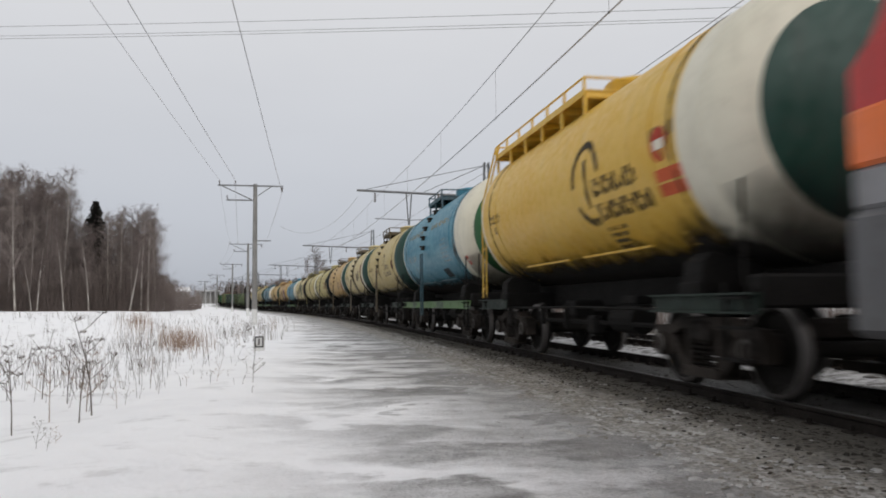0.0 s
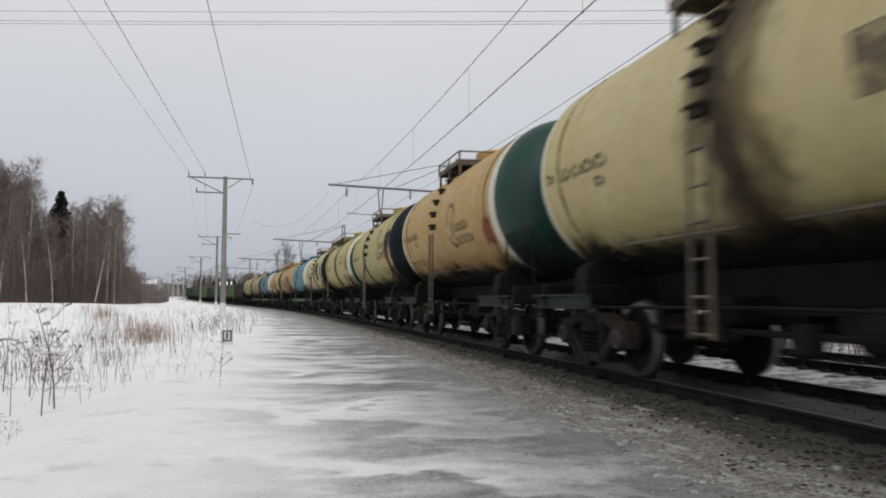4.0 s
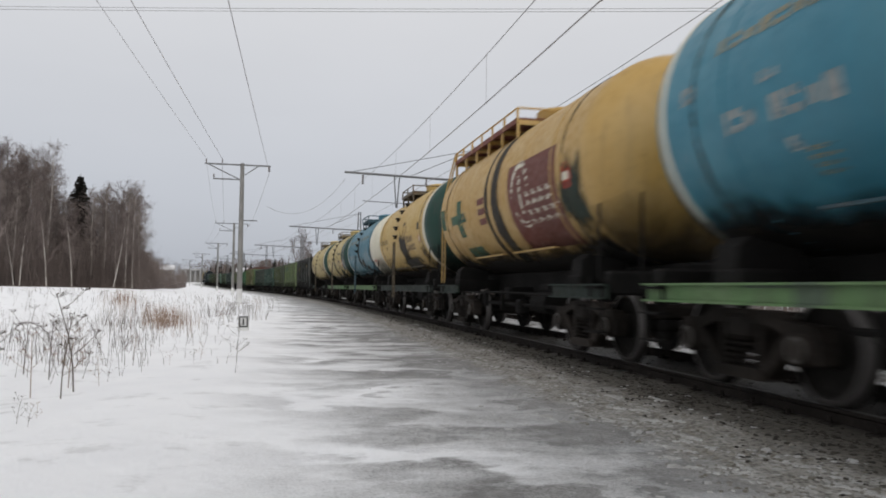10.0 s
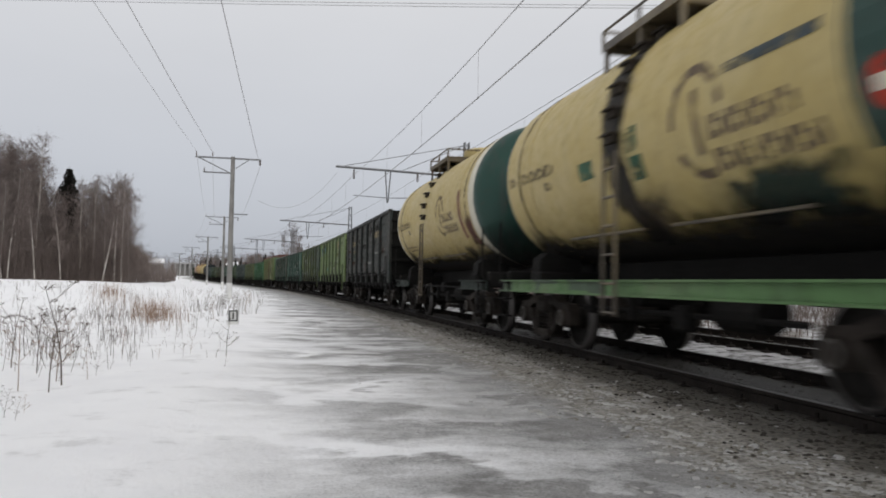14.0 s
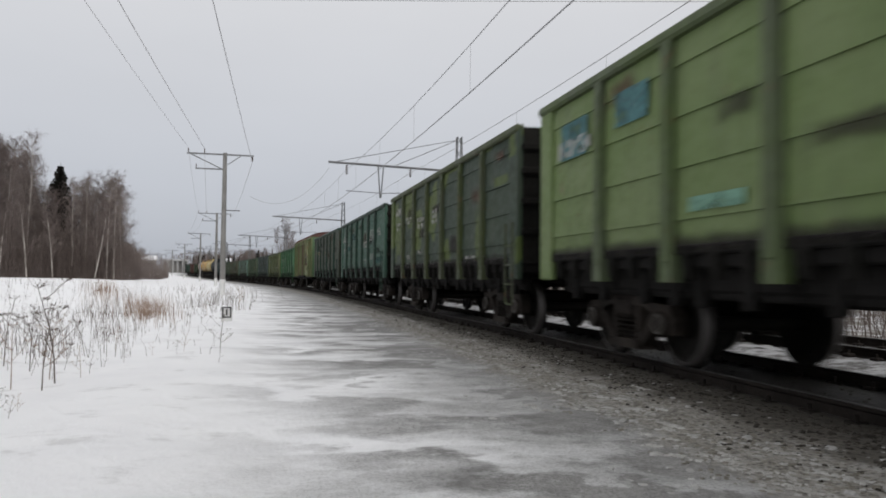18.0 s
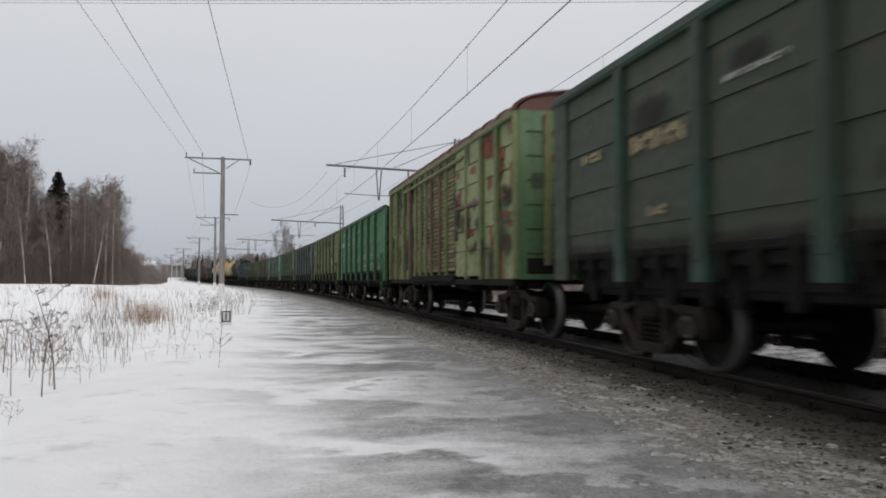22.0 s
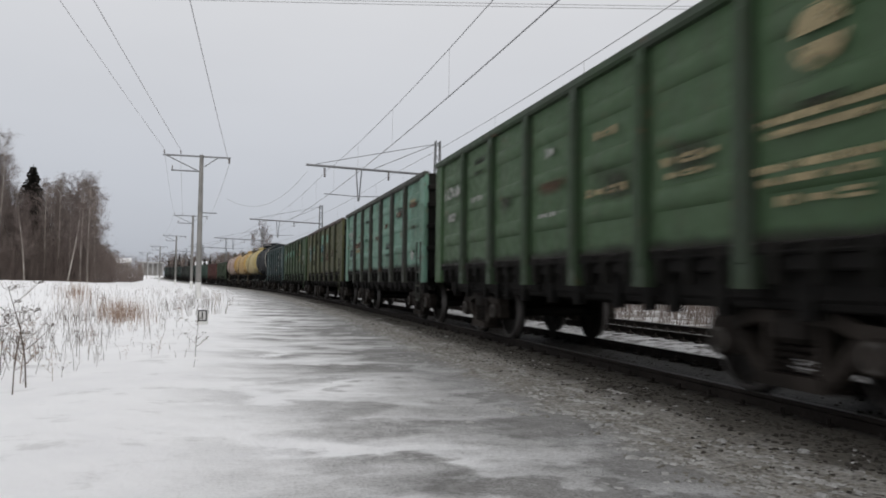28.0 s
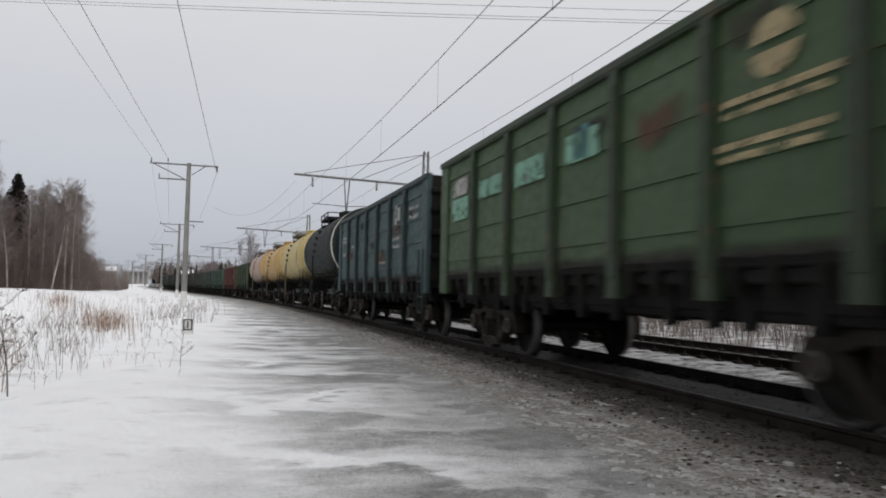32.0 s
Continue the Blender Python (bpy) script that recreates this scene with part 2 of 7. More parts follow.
    speck = k.noise(obj, 30, 8, 0.75)
    ice = k.mix(k.math("MULTIPLY", k.step(speck, 0.52, 0.62), k.math("MULTIPLY", grey, 0.5)), ice, (0.12, 0.117, 0.113))
    crust = k.noise(k.n("Mapping", Vector=uv, Scale=(1.5, 0.8, 1)).outputs[0], 2.6, 10, 0.75)
    gravel = k.mix(k.math("MULTIPLY", k.step(crust, 0.50, 0.64), 0.65), gravel, (0.50, 0.495, 0.485))
    gravel = k.mix(k.math("MULTIPLY", k.step(speck, 0.50, 0.66), 0.6), gravel, (0.06, 0.055, 0.048))
    col = k.mix(k.step(edge3, -3.05, -2.65), ice, gravel)
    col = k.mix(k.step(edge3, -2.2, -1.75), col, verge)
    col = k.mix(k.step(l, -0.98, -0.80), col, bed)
    # between and beyond the tracks: thin dirty snow
    dirty = k.mix(k.step(k.noise(obj, 2.8, 8, 0.7), 0.42, 0.6), (0.42, 0.42, 0.43), (0.09, 0.085, 0.08))
    col = k.mix(k.step(edge, 1.3, 1.9), col, dirty)
    far = k.mix(k.step(k.noise(obj, 1.1, 8, 0.7), 0.38, 0.58), (0.60, 0.605, 0.62), (0.13, 0.115, 0.095))
    col = k.mix(k.step(edge, 6.2, 7.6), col, far)
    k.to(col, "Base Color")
    wet = k.step(edge2, -6.6, -4.0)
    k.to(k.step(wet, 0, 1, 0.8, 0.62), "Roughness")
    k.set(Specular_IOR_Level=0.18)
    h = k.math("ADD", k.math("MULTIPLY", fine, 0.5), k.math("MULTIPLY", grain, 0.2))
    h = k.math("ADD", h, k.math("MULTIPLY", k.noise(obj, 3.0, 5), 1.0))
    k.bump(k.math("ADD", h, k.math("MULTIPLY", crust, 0.8)), 0.6, 0.06)
    return k.m


# ---- mesh building ----
class Mesh:
    """Collects verts and faces of one part."""

    def __init__(self):
        self.v, self.f, self.smooth, self.uv = [], [], False, None

    def add(self, vs, fs):
        o = len(self.v)
        self.v += [tuple(p) for p in vs]
        self.f += [tuple(i + o for i in q) for q in fs]
        return self

    def box(self, c, s, bev=0.0, m=None):
        x, y, z = (a / 2 for a in s)
        if bev <= 0:
            vs = [(sx * x, sy * y, sz * z) for sx in (-1, 1) for sy in (-1, 1) for sz in (-1, 1)]
            fs = [(0, 1, 3, 2), (4, 6, 7, 5), (0, 4, 5, 1), (2, 3, 7, 6), (0, 2, 6, 4), (1, 5, 7, 3)]
        else:
            b = min(bev, x * 0.9, y * 0.9, z * 0.9)
            vs, idx = [], {}
            for sx in (-1, 1):
                for sy in (-1, 1):
                    for sz in (-1, 1):
                        for ax in range(3):
                            p = [sx * (x - b), sy * (y - b), sz * (z - b)]
                            p[ax] = (sx * x, sy * y, sz * z)[ax]
                            idx[sx, sy, sz, ax] = len(vs)
                            vs.append(p)
            fs = []
            for ax in range(3):
                o1, o2 = [i for i in range(3) if i != ax]
                for sg in (-1, 1):
                    q = []
                    for a, b2 in ((-1, -1), (1, -1), (1, 1), (-1, 1)):
                        kx = [0, 0, 0]
                        kx[ax], kx[o1], kx[o2] = sg, a, b2
                        q.append(idx[(*kx, ax)])
                    fs.append(tuple(q))
                for a in (-1, 1):
                    for b2 in (-1, 1):
                        k0, k1 = [0, 0, 0], [0, 0, 0]
                        k0[ax], k1[ax] = -1, 1
                        k0[o1] = k1[o1] = a
                        k0[o2] = k1[o2] = b2
                        fs.append((idx[(*k0, o1)], idx[(*k1, o1)], idx[(*k1, o2)], idx[(*k0, o2)]))
            for sx in (-1, 1):
                for sy in (-1, 1):
                    for sz in (-1, 1):
                        fs.append(tuple(idx[sx, sy, sz, ax] for ax in range(3)))
        vs = [Vector(p) for p in vs]
        if m:
            vs = [m @ p for p in vs]
        return self.add([(p[0] + c[0], p[1] + c[1], p[2] + c[2]) for p in vs], fs)

    def tube(self, a, b, r0, r1=None, n=8, caps=True):
        a, b = Vector(a), Vector(b)
        r1 = r0 if r1 is None else r1
        d = (b - a).normalized()
        u = d.orthogonal().normalized()
        w = d.cross(u)
        vs = []
        for p, r in ((a, r0), (b, r1)):
            for i in range(n):
                t = 2 * math.pi * i / n
                vs.append(p + u * (r * math.cos(t)) + w * (r * math.sin(t)))
        fs = [(i, (i + 1) % n, n + (i + 1) % n, n + i) for i in range(n)]
        if caps:
            fs += [tuple(range(n))[::-1], tuple(range(n, 2 * n))]
        return self.add(vs, fs)

    def path(self, pts, r, n=6):
        """A tube along points; r a number or one per point."""
        pts = [Vector(p) for p in pts]
        rs = r if isinstance(r, (list, tuple)) else [r] * len(pts)
        vs, up = [], None
        for i, p in enumerate(pts):
            d = (pts[min(i + 1, len(pts) - 1)] - pts[max(i - 1, 0)]).normalized()
            up = d.orthogonal().normalized() if up is None else (up - d * up.dot(d)).normalized()
            w = d.cross(up)
            for j in range(n):
                t = 2 * math.pi * j / n
                vs.append(p + up * (rs[i] * math.cos(t)) + w * (rs[i] * math.sin(t)))
        fs = [(i * n + j, i * n + (j + 1) % n, (i + 1) * n + (j + 1) % n, (i + 1) * n + j)
              for i in range(len(pts) - 1) for j in range(n)]
        return self.add(vs, fs + [tuple(range(n))[::-1], tuple(range(len(vs) - n, len(vs)))])

    def lathe_y(self, prof, n=32, cx=0.0, cz=0.0, a0=0.0, a1=360.0):
        """Turn a profile of (y, r) round an axis along y."""
        full = abs(a1 - a0) >= 360
        m = n if full else n + 1
        vs = []
        for y, r in prof:
            for i in range(m):
                t = radians(a0 + (a1 - a0) * i / n)
                vs.append((cx + r * math.cos(t), y, cz + r * math.sin(t)))
        fs = [(j * m + i, (j + 1) * m + i, (j + 1) * m + (i + 1) % m, j * m + (i + 1) % m)
              for j in range(len(prof) - 1) for i in range(n)]
        return self.add(vs, fs)

    def lathe_x(self, prof, n=28):
        """Turn a profile of (x, r) round the x axis."""
        vs = [(x, r * math.cos(2 * math.pi * i / n), r * math.sin(2 * math.pi * i / n)) for x, r in prof for i in range(n)]
        fs = [(j * n + i, j * n + (i + 1) % n, (j + 1) * n + (i + 1) % n, (j + 1) * n + i)
              for j in range(len(prof) - 1) for i in range(n)]
        return self.add(vs, fs)

    def prism(self, outline, x0, x1):
        """An outline of (y, z) drawn out along x."""
        n = len(outline)
        vs = [(x0, y, z) for y, z in outline] + [(x1, y, z) for y, z in outline]
        fs = [(i, (i + 1) % n, n + (i + 1) % n, n + i) for i in range(n)]
        return self.add(vs, fs + [tuple(range(n))[::-1], tuple(range(n, 2 * n))])

    def mesh(self, name):
        me = bpy.data.meshes.new(name)
        me.from_pydata(self.v, [], self.f)
        bm = bmesh.new()
        bm.from_mesh(me)
        bmesh.ops.recalc_face_normals(bm, faces=bm.faces)
        bm.to_mesh(me)
        bm.free()
        if self.uv:
            layer = me.uv_layers.new(name="UVMap")
            idx = np.empty(len(me.loops), dtype=np.int32)
            me.loops.foreach_get("vertex_index", idx)
            layer.data.foreach_set("uv", np.array(self.uv, dtype=np.float32)[idx].ravel())
        if self.smooth:
            me.polygons.foreach_set("use_smooth", [True] * len(me.polygons))
            me.set_sharp_from_angle(angle=radians(40))
        me.materials.append(None)
        me.update()
        return me


CACHE = {}


def shape(key, fn):
    """The mesh under that key; made by fn at first use, then shared."""
    if key not in CACHE:
        r = fn()
        CACHE[key] = r.mesh(key.split("/")[-1]) if isinstance(r, Mesh) else r
    return CACHE[key]


def part(name, me, material, parent=None, label="", at=None):
    if isinstance(me, Mesh):
        me = me.mesh(name)
    ob = new(name, me)
    if me.materials and material:
        ob.material_slots[0].link = "OBJECT"
        ob.material_slots[0].material = material
    if parent:
        ob.parent = parent
    if at is not None:
        ob.matrix_basis = at if isinstance(at, Matrix) else Matrix.Translation(at)
    if label:
        tagged(ob, label)
    return ob


def thing(name, m, label, category, group="", kind=""):
    ob = new(name)
    ob.empty_display_size = 0.3
    ob.matrix_basis = m
    return tagged(ob, label, category, group, kind)


# ---- ground ----
def build_ground():
    ss = [-650, -400, -250, -150, -90, -60, -40, -28, -20, -15]
    ss += list(np.arange(-12, 34, 0.3)) + list(np.arange(34, 70, 0.7)) + list(np.arange(70, 150, 1.8))
    ss += list(np.arange(150, 400, 6)) + [400, 450, 520, 620, 760, 950, 1250, 1700, 2500]
    ls = [-760, -560, -400, -300, -220, -170, -130, -100, -80, -65, -52, -42, -34, -28, -24, -21, -18.5, -16.5]
    ls += list(np.arange(-15, -7, 0.5)) + list(np.arange(-7, 2.6, 0.19)) + list(np.arange(2.6, 9, 0.4))
    ls += [9.5, 10.5, 12, 14, 17, 21, 26, 34, 45, 60, 85, 120, 180, 280, 420, 640, 1000, 1500]
    vs, uvs = [], []
    for s in ss:
        x0, y0, th = on_line(s)
        c, n = math.cos(th), math.sin(th)
        for l in ls:
            vs.append((x0 + l * c, y0 - l * n, ground_z(l, s)))
            uvs.append((l, s))
    w = len(ls)
    fs = [(i * w + j, i * w + j + 1, (i + 1) * w + j + 1, (i + 1) * w + j) for i in range(len(ss) - 1) for j in range(w - 1)]
    me = bpy.data.meshes.new("ground")
    me.from_pydata(vs, [], fs)
    layer = me.uv_layers.new(name="UVMap")
    idx = np.empty(len(me.loops), dtype=np.int32)
    me.loops.foreach_get("vertex_index", idx)
    layer.data.foreach_set("uv", np.array(uvs, dtype=np.float32)[idx].ravel())
    me.polygons.foreach_set("use_smooth", [True] * len(me.polygons))
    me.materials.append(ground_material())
    tagged(new("ground", me), "snow field with a trodden icy path and dark ballast", "ground", kind="structure")


build_ground()

RAIL = plain("rail_steel", (0.032, 0.027, 0.024), 0.7, 0.1, 0.4, 12)
RAIL_TOP = plain("rail_head", (0.12, 0.115, 0.11), 0.5, 0.5, 0.3, 10, 0.05)
CLIP = plain("clip_iron", (0.035, 0.03, 0.027), 0.8, 0, 0.4, 8, 0.2)
SLEEPER = plain("sleeper_concrete", (0.065, 0.06, 0.053), 0.85, 0, 0.45, 8, 0.4)
RAIL_S = [-120, -60, -30] + list(np.arange(-20, 60, 2.0)) + list(np.arange(60, 300, 6.0)) + [300, 330, 360, 400, 450]


def sweep_rail(l0, prof):
    m = Mesh()
    vs = []
    for s in RAIL_S:
        x, y, th = on_line(s, l0)
        z = float(rise(s))
        vs += [(x + a * math.cos(th), y - a * math.sin(th), z + b) for a, b in prof]
    n = len(prof)
    fs = [(i * n + j, i * n + (j + 1) % n, (i + 1) * n + (j + 1) % n, (i + 1) * n + j)
          for i in range(len(RAIL_S) - 1) for j in range(n)]
    return m.add(vs, fs)


def build_track(name, off, label):
    t = thing(name, Matrix(), label, "railway track", kind="structure")
    for g in (-0.795, 0.795):
        body = [(-0.066, -0.176), (0.066, -0.176), (0.066, -0.165), (0.012, -0.14), (0.012, -0.05), (0.034, -0.035), (0.037, -0.008),
                (0.0, -0.004), (-0.037, -0.008), (-0.034, -0.035), (-0.012, -0.05), (-0.012, -0.14), (-0.066, -0.165)]
        r = part("rail", sweep_rail(off + g, body), RAIL, t)
        part("running_surface", sweep_rail(off + g, [(-0.03, -0.004), (0.03, -0.004), (0.026, 0.0), (-0.026, 0.0)]), RAIL_TOP, r, "worn bright rail head")
    sl = shape("sleeper", lambda: Mesh().box((0, 0, 0), (2.7, 0.25, 0.16), 0.025))
    far, clips = Mesh(), Mesh()
    for s in np.arange(-20, 200, 0.55):
        z = -0.255 + float(rise(s)) + 0.012 * math.sin(s * 7.3)
        if -2 < s < 72:
            part("sleeper", sl, SLEEPER, t, at=line_pose(s, off, z))
            if s < 50:
                for g in (-0.92, -0.68, 0.68, 0.92):
                    x, y, th = on_line(s, off + g)
                    clips.box((x, y, z + 0.11), (0.13, 0.16, 0.06), 0.015, Matrix.Rotation(-th, 3, "Z"))
                    clips.tube((x, y, z + 0.12), (x, y, z + 0.19), 0.022, n=6)
        else:
            x, y, th = on_line(s, off)
            far.box((x, y, z), (2.7, 0.25, 0.16), 0, Matrix.Rotation(-th, 3, "Z"))
    tagged(part("sleepers_far", far, SLEEPER, t), kind="stuff")
    tagged(part("rail_clips", clips, CLIP, t, "dark bolted rail clips"), kind="stuff")


build_track("railway_track_near", 0.0, "steel rails on concrete sleepers in sooty ballast")
build_track("railway_track_far", TRACK_GAP, "second pair of rails in thin dirty snow")

def build_lumps():
    """Loose ice lumps and ballast stones beside the rail."""
    rnd = random.Random(17)
    ice, stone = Mesh(), Mesh()
    shape8 = [(1, 0, 0), (0, 1, 0), (-1, 0, 0), (0, -1, 0), (0.5, 0.5, 0.7), (-0.55, 0.45, 0.6), (-0.4, -0.55, 0.75), (0.5, -0.45, 0.55)]
    faces = [(4, 5, 6, 7), (0, 1, 4), (1, 5, 4), (1, 2, 5), (2, 6, 5), (2, 3, 6), (3, 7, 6), (3, 0, 7), (0, 4, 7)]

    def lump(m, s, l, r, flat):
        x, y, th = on_line(s, l)
        z = ground_z(l, s) - 0.3 * r * flat
        a = rnd.uniform(0, 6.28)
        c, n = math.cos(a), math.sin(a)
        k = (rnd.uniform(0.7, 1.4), rnd.uniform(0.6, 1.1), flat * rnd.uniform(0.7, 1.2))
        m.add([(x + r * (p[0] * k[0] * c - p[1] * k[1] * n), y + r * (p[0] * k[0] * n + p[1] * k[1] * c), z + r * p[2] * k[2] + rnd.uniform(-0.1, 0.1) * r) for p in shape8], faces)

    for i in range(3600):
        s = 2.0 + 40 * rnd.random() ** 1.7
        l = rnd.gauss(-2.5, 0.6)
        if l < -1.15 and noise.noise(Vector((l * 1.6, s * 0.9, 4.0))) > 0.05:
            lump(ice, s, l, rnd.uniform(0.01, 0.036) * (1.9 if rnd.random() < 0.06 else 1), 0.45)
    for i in range(7000):
        s = 2.0 + 40 * rnd.random() ** 1.7
        l = rnd.gauss(-1.5, 0.4)
        if -2.6 < l < -0.95:
            lump(stone, s, l, rnd.uniform(0.010, 0.028), 0.7)
    for i in range(1200):
        lump(stone, 2.0 + 40 * rnd.random() ** 1.7, rnd.uniform(-0.7, 1.6), rnd.uniform(0.015, 0.035), 0.9)
    crust, ledge = Mesh(), Mesh()
    crust.smooth = ledge.smooth = True
    for i in range(5200):
        s = 2.0 + 34 * rnd.random() ** 1.6
        l = rnd.gauss(-2.35, 0.4)
        if -3.1 < l < -1.85:
            lump(crust, s, l, rnd.uniform(0.010, 0.028), 0.5)
    # ridges of broken old ice along the foot of the path
    spots = [(5.2, -2.7, 0.40, 0.08), (4.62, -2.66, 0.28, 0.07), (6.1, -2.8, 0.2, 0.06), (8.13, -2.8, 0.22, 0.06), (7.1, -2.5, 0.3, 0.05)]
    spots += [(3.2 + 24 * rnd.random() ** 1.4, rnd.gauss(-2.6, 0.35), rnd.uniform(0.06, 0.22), rnd.uniform(0.02, 0.05)) for i in range(60)]
    for s, l, ln, wd in spots:
        for q in range(int(260 * ln)):
            f = rnd.gauss(0, 0.5)
            lump(ledge, s + ln * f, l - 0.3 * ln * f + rnd.gauss(0, 0.45) * wd, rnd.uniform(0.010, 0.030), 0.55)
    tagged(part("crusty_gravel", crust, plain("gravel_crust", (0.25, 0.235, 0.205), 0.9, 0, 0.5, 5, 0.5, (0.14, 0.13, 0.11))), "frozen clumps of brown gravel beside the rail", "gravel", kind="stuff")
    tagged(part("ice_ridges", ledge, plain("slab_ice", (0.50, 0.495, 0.485), 0.75, 0, 0.4, 16, 0.6, (0.28, 0.27, 0.25))), "ridges of broken old ice along the path", "ice", kind="stuff")
    tagged(part("ice_lumps", ice, plain("dirty_ice", (0.46, 0.455, 0.445), 0.45, 0, 0.35, 9, 0.2)), "loose lumps of dirty ice beside the rail", "ice", kind="stuff")
    k = plain("ballast_stone", (0.062, 0.056, 0.048), 0.85, 0, 0.5, 20, 0.2, (0.028, 0.026, 0.023))
    tagged(part("ballast_stones", stone, k), "loose grey ballast stones along the rail", "gravel", kind="stuff")


build_lumps()

# ---- rolling stock ----
CAST = plain("cast_steel_dirty", (0.022, 0.02, 0.018), 0.7, 0.1, 0.4, 7, 0.4, (0.036, 0.03, 0.027))
CASTL = plain("cast_steel_dusty", (0.055, 0.046, 0.040), 0.65, 0.0, 0.6, 5, 0.4, (0.016, 0.014, 0.012))
WHEEL = plain("wheel_steel", (0.024, 0.022, 0.02), 0.6, 0.2, 0.4, 8, 0.2)
TREAD = plain("wheel_tread", (0.14, 0.13, 0.125), 0.45, 0.4, 0.3, 10, 0.05)
BLACK = plain("sooty_black", (0.02, 0.019, 0.018), 0.8, 0, 0.3, 6, 0.3)
WHITE_MARK = plain("faded_white_paint", (0.46, 0.46, 0.43), 0.7, 0, 0.3, 9, 0.1, wear=0.45)
# soot on the tank's belly, its black also painting the underside's shade
BELLY_SOOT_SHADE = film("tarred_soot", (0.010, 0.0095, 0.009), (0.024, 0.02, 0.016), 0.97, 0.5, 0.4)
END_SOOT_SHADE = film("soot_coat", (0.013, 0.012, 0.011), (0.03, 0.026, 0.021), 0.88, 0.8, 0.25)
FILM = {}
SPRAY = film("thrown_dirt", (0.11, 0.082, 0.048), (0.06, 0.047, 0.032), 0.46, 1.25, 0.45)
FOOT = plain("foothold_dirty", (0.05, 0.042, 0.034), 0.8, 0, 0.4, 8, 0.2)
# dirty hinges and rails; on gondola ends its near-black paints in the gap's shade
DIRTY_SHADED = plain("hinge_dirty", (0.018, 0.017, 0.015), 0.8, 0, 0.5, 5, 0.2, (0.010, 0.010, 0.009))
DUST = film("road_dirt", (0.026, 0.023, 0.02), (0.018, 0.016, 0.014), 0.75, 0.7, 0.5)
RUSTY = film("rust_bloom", (0.11, 0.05, 0.03), (0.08, 0.048, 0.03), 0.62, 0.8)
PRIMER = film("red_primer", (0.26, 0.075, 0.05), (0.17, 0.06, 0.042), 0.72, 0.55, 0.9)
OLD_GREEN = film("old_green_paint", (0.06, 0.085, 0.06), (0.05, 0.07, 0.045), 0.8, 0.3, 0.6)
GREASE = film("grease_run", (0.03, 0.027, 0.022), (0.05, 0.042, 0.03), 0.6, 0.8)
CAP = plain("axle_cap", (0.13, 0.12, 0.11), 0.6, 0.2, 0.4, 10, 0.1)
GREASE_BAR = plain("joint_dark", (0.04, 0.045, 0.028), 0.8, 0, 0.4, 8, 0.1)
WHEEL_R = 0.4785
WHEELS = {1: [], -1: []}


def wheel_mesh():
    m = Mesh()
    for sg in (-1, 1):
        m.lathe_x([(sg * x, r) for x, r in ((0.72, 0.0), (0.72, 0.14), (0.735, 0.17), (0.755, 0.36), (0.722, 0.40), (0.72, 0.506), (0.745, 0.506),
                                            (0.757, 0.482))], 30)
        m.lathe_x([(sg * x, r) for x, r in ((0.851, 0.425), (0.85, 0.40), (0.83, 0.385), (0.80, 0.36), (0.785, 0.17), (0.87, 0.14), (0.87, 0.085), (1.08, 0.075),
                                            (1.08, 0.0))], 30)
        for k in range(3):
            t = 2 * math.pi * k / 3
            m.tube((sg * 1.08, 0.045 * math.cos(t), 0.045 * math.sin(t)), (sg * 1.10, 0.045 * math.cos(t), 0.045 * math.sin(t)), 0.016, n=6)
    m.lathe_x([(-0.72, 0.085), (0.72, 0.085)], 16)
    m.smooth = True
    return m


def tread_mesh():
    m = Mesh()
    for sg in (-1, 1):
        m.lathe_x([(sg * x, r) for x, r in ((0.757, 0.482), (0.775, 0.4785), (0.846, 0.472), (0.851, 0.425))], 30)
    m.smooth = True
    return m


def side_frame():
    """Cast side frame of a three-piece bogie, in its own plane at x = 0."""
    m = Mesh()
    # top chord, pedestals, tension member, columns, so that the windows stay open
    m.prism([(-1.16, 0.56), (-1.08, 0.69), (-0.72, 0.71), (-0.46, 0.80), (0.46, 0.80), (0.72, 0.71), (1.08, 0.69), (1.16, 0.56), (0.72, 0.585),
             (0.44, 0.67), (-0.44, 0.67), (-0.72, 0.585)], -0.09, 0.09)
    for sg in (-1, 1):
        m.prism([(sg * 1.16, 0.56), (sg * 1.16, 0.37), (sg * 1.08, 0.35), (sg * 1.06, 0.58)], -0.085, 0.085)
        m.prism([(sg * 0.79, 0.59), (sg * 0.79, 0.35), (sg * 0.72, 0.36), (sg * 0.68, 0.59)], -0.085, 0.085)
        m.prism([(sg * 0.74, 0.50), (sg * 0.40, 0.17), (sg * 0.32, 0.24), (sg * 0.66, 0.59)], -0.08, 0.08)
        m.prism([(sg * 0.36, 0.68), (sg * 0.36, 0.22), (sg * 0.28, 0.22), (sg * 0.28, 0.68)], -0.08, 0.08)
    m.prism([(-0.42, 0.15), (0.42, 0.15), (0.36, 0.26), (-0.36, 0.26)], -0.13, 0.13)
    return m


def axle_box():
    m = Mesh()
    m.smooth = True
    for sg in (1,):
        m.lathe_x([(sg * x, r) for x, r in ((0.90, 0.0), (0.90, 0.145), (1.13, 0.145), (1.15, 0.13), (1.15, 0.095), (1.165, 0.085), (1.165, 0.0))], 18)
    return m


def axle_cap():
    m = Mesh()
    m.smooth = True
    return m.lathe_x([(1.150, 0.118), (1.172, 0.115), (1.176, 0.10), (1.170, 0.09)], 18)


def spring():
    pts = [(0.05 * math.cos(a), 0.05 * math.sin(a), 0.265 + 0.24 * i / 28) for i, a in enumerate(np.linspace(0, 8 * math.pi, 29))]
    return Mesh().path(pts, 0.016, 4)


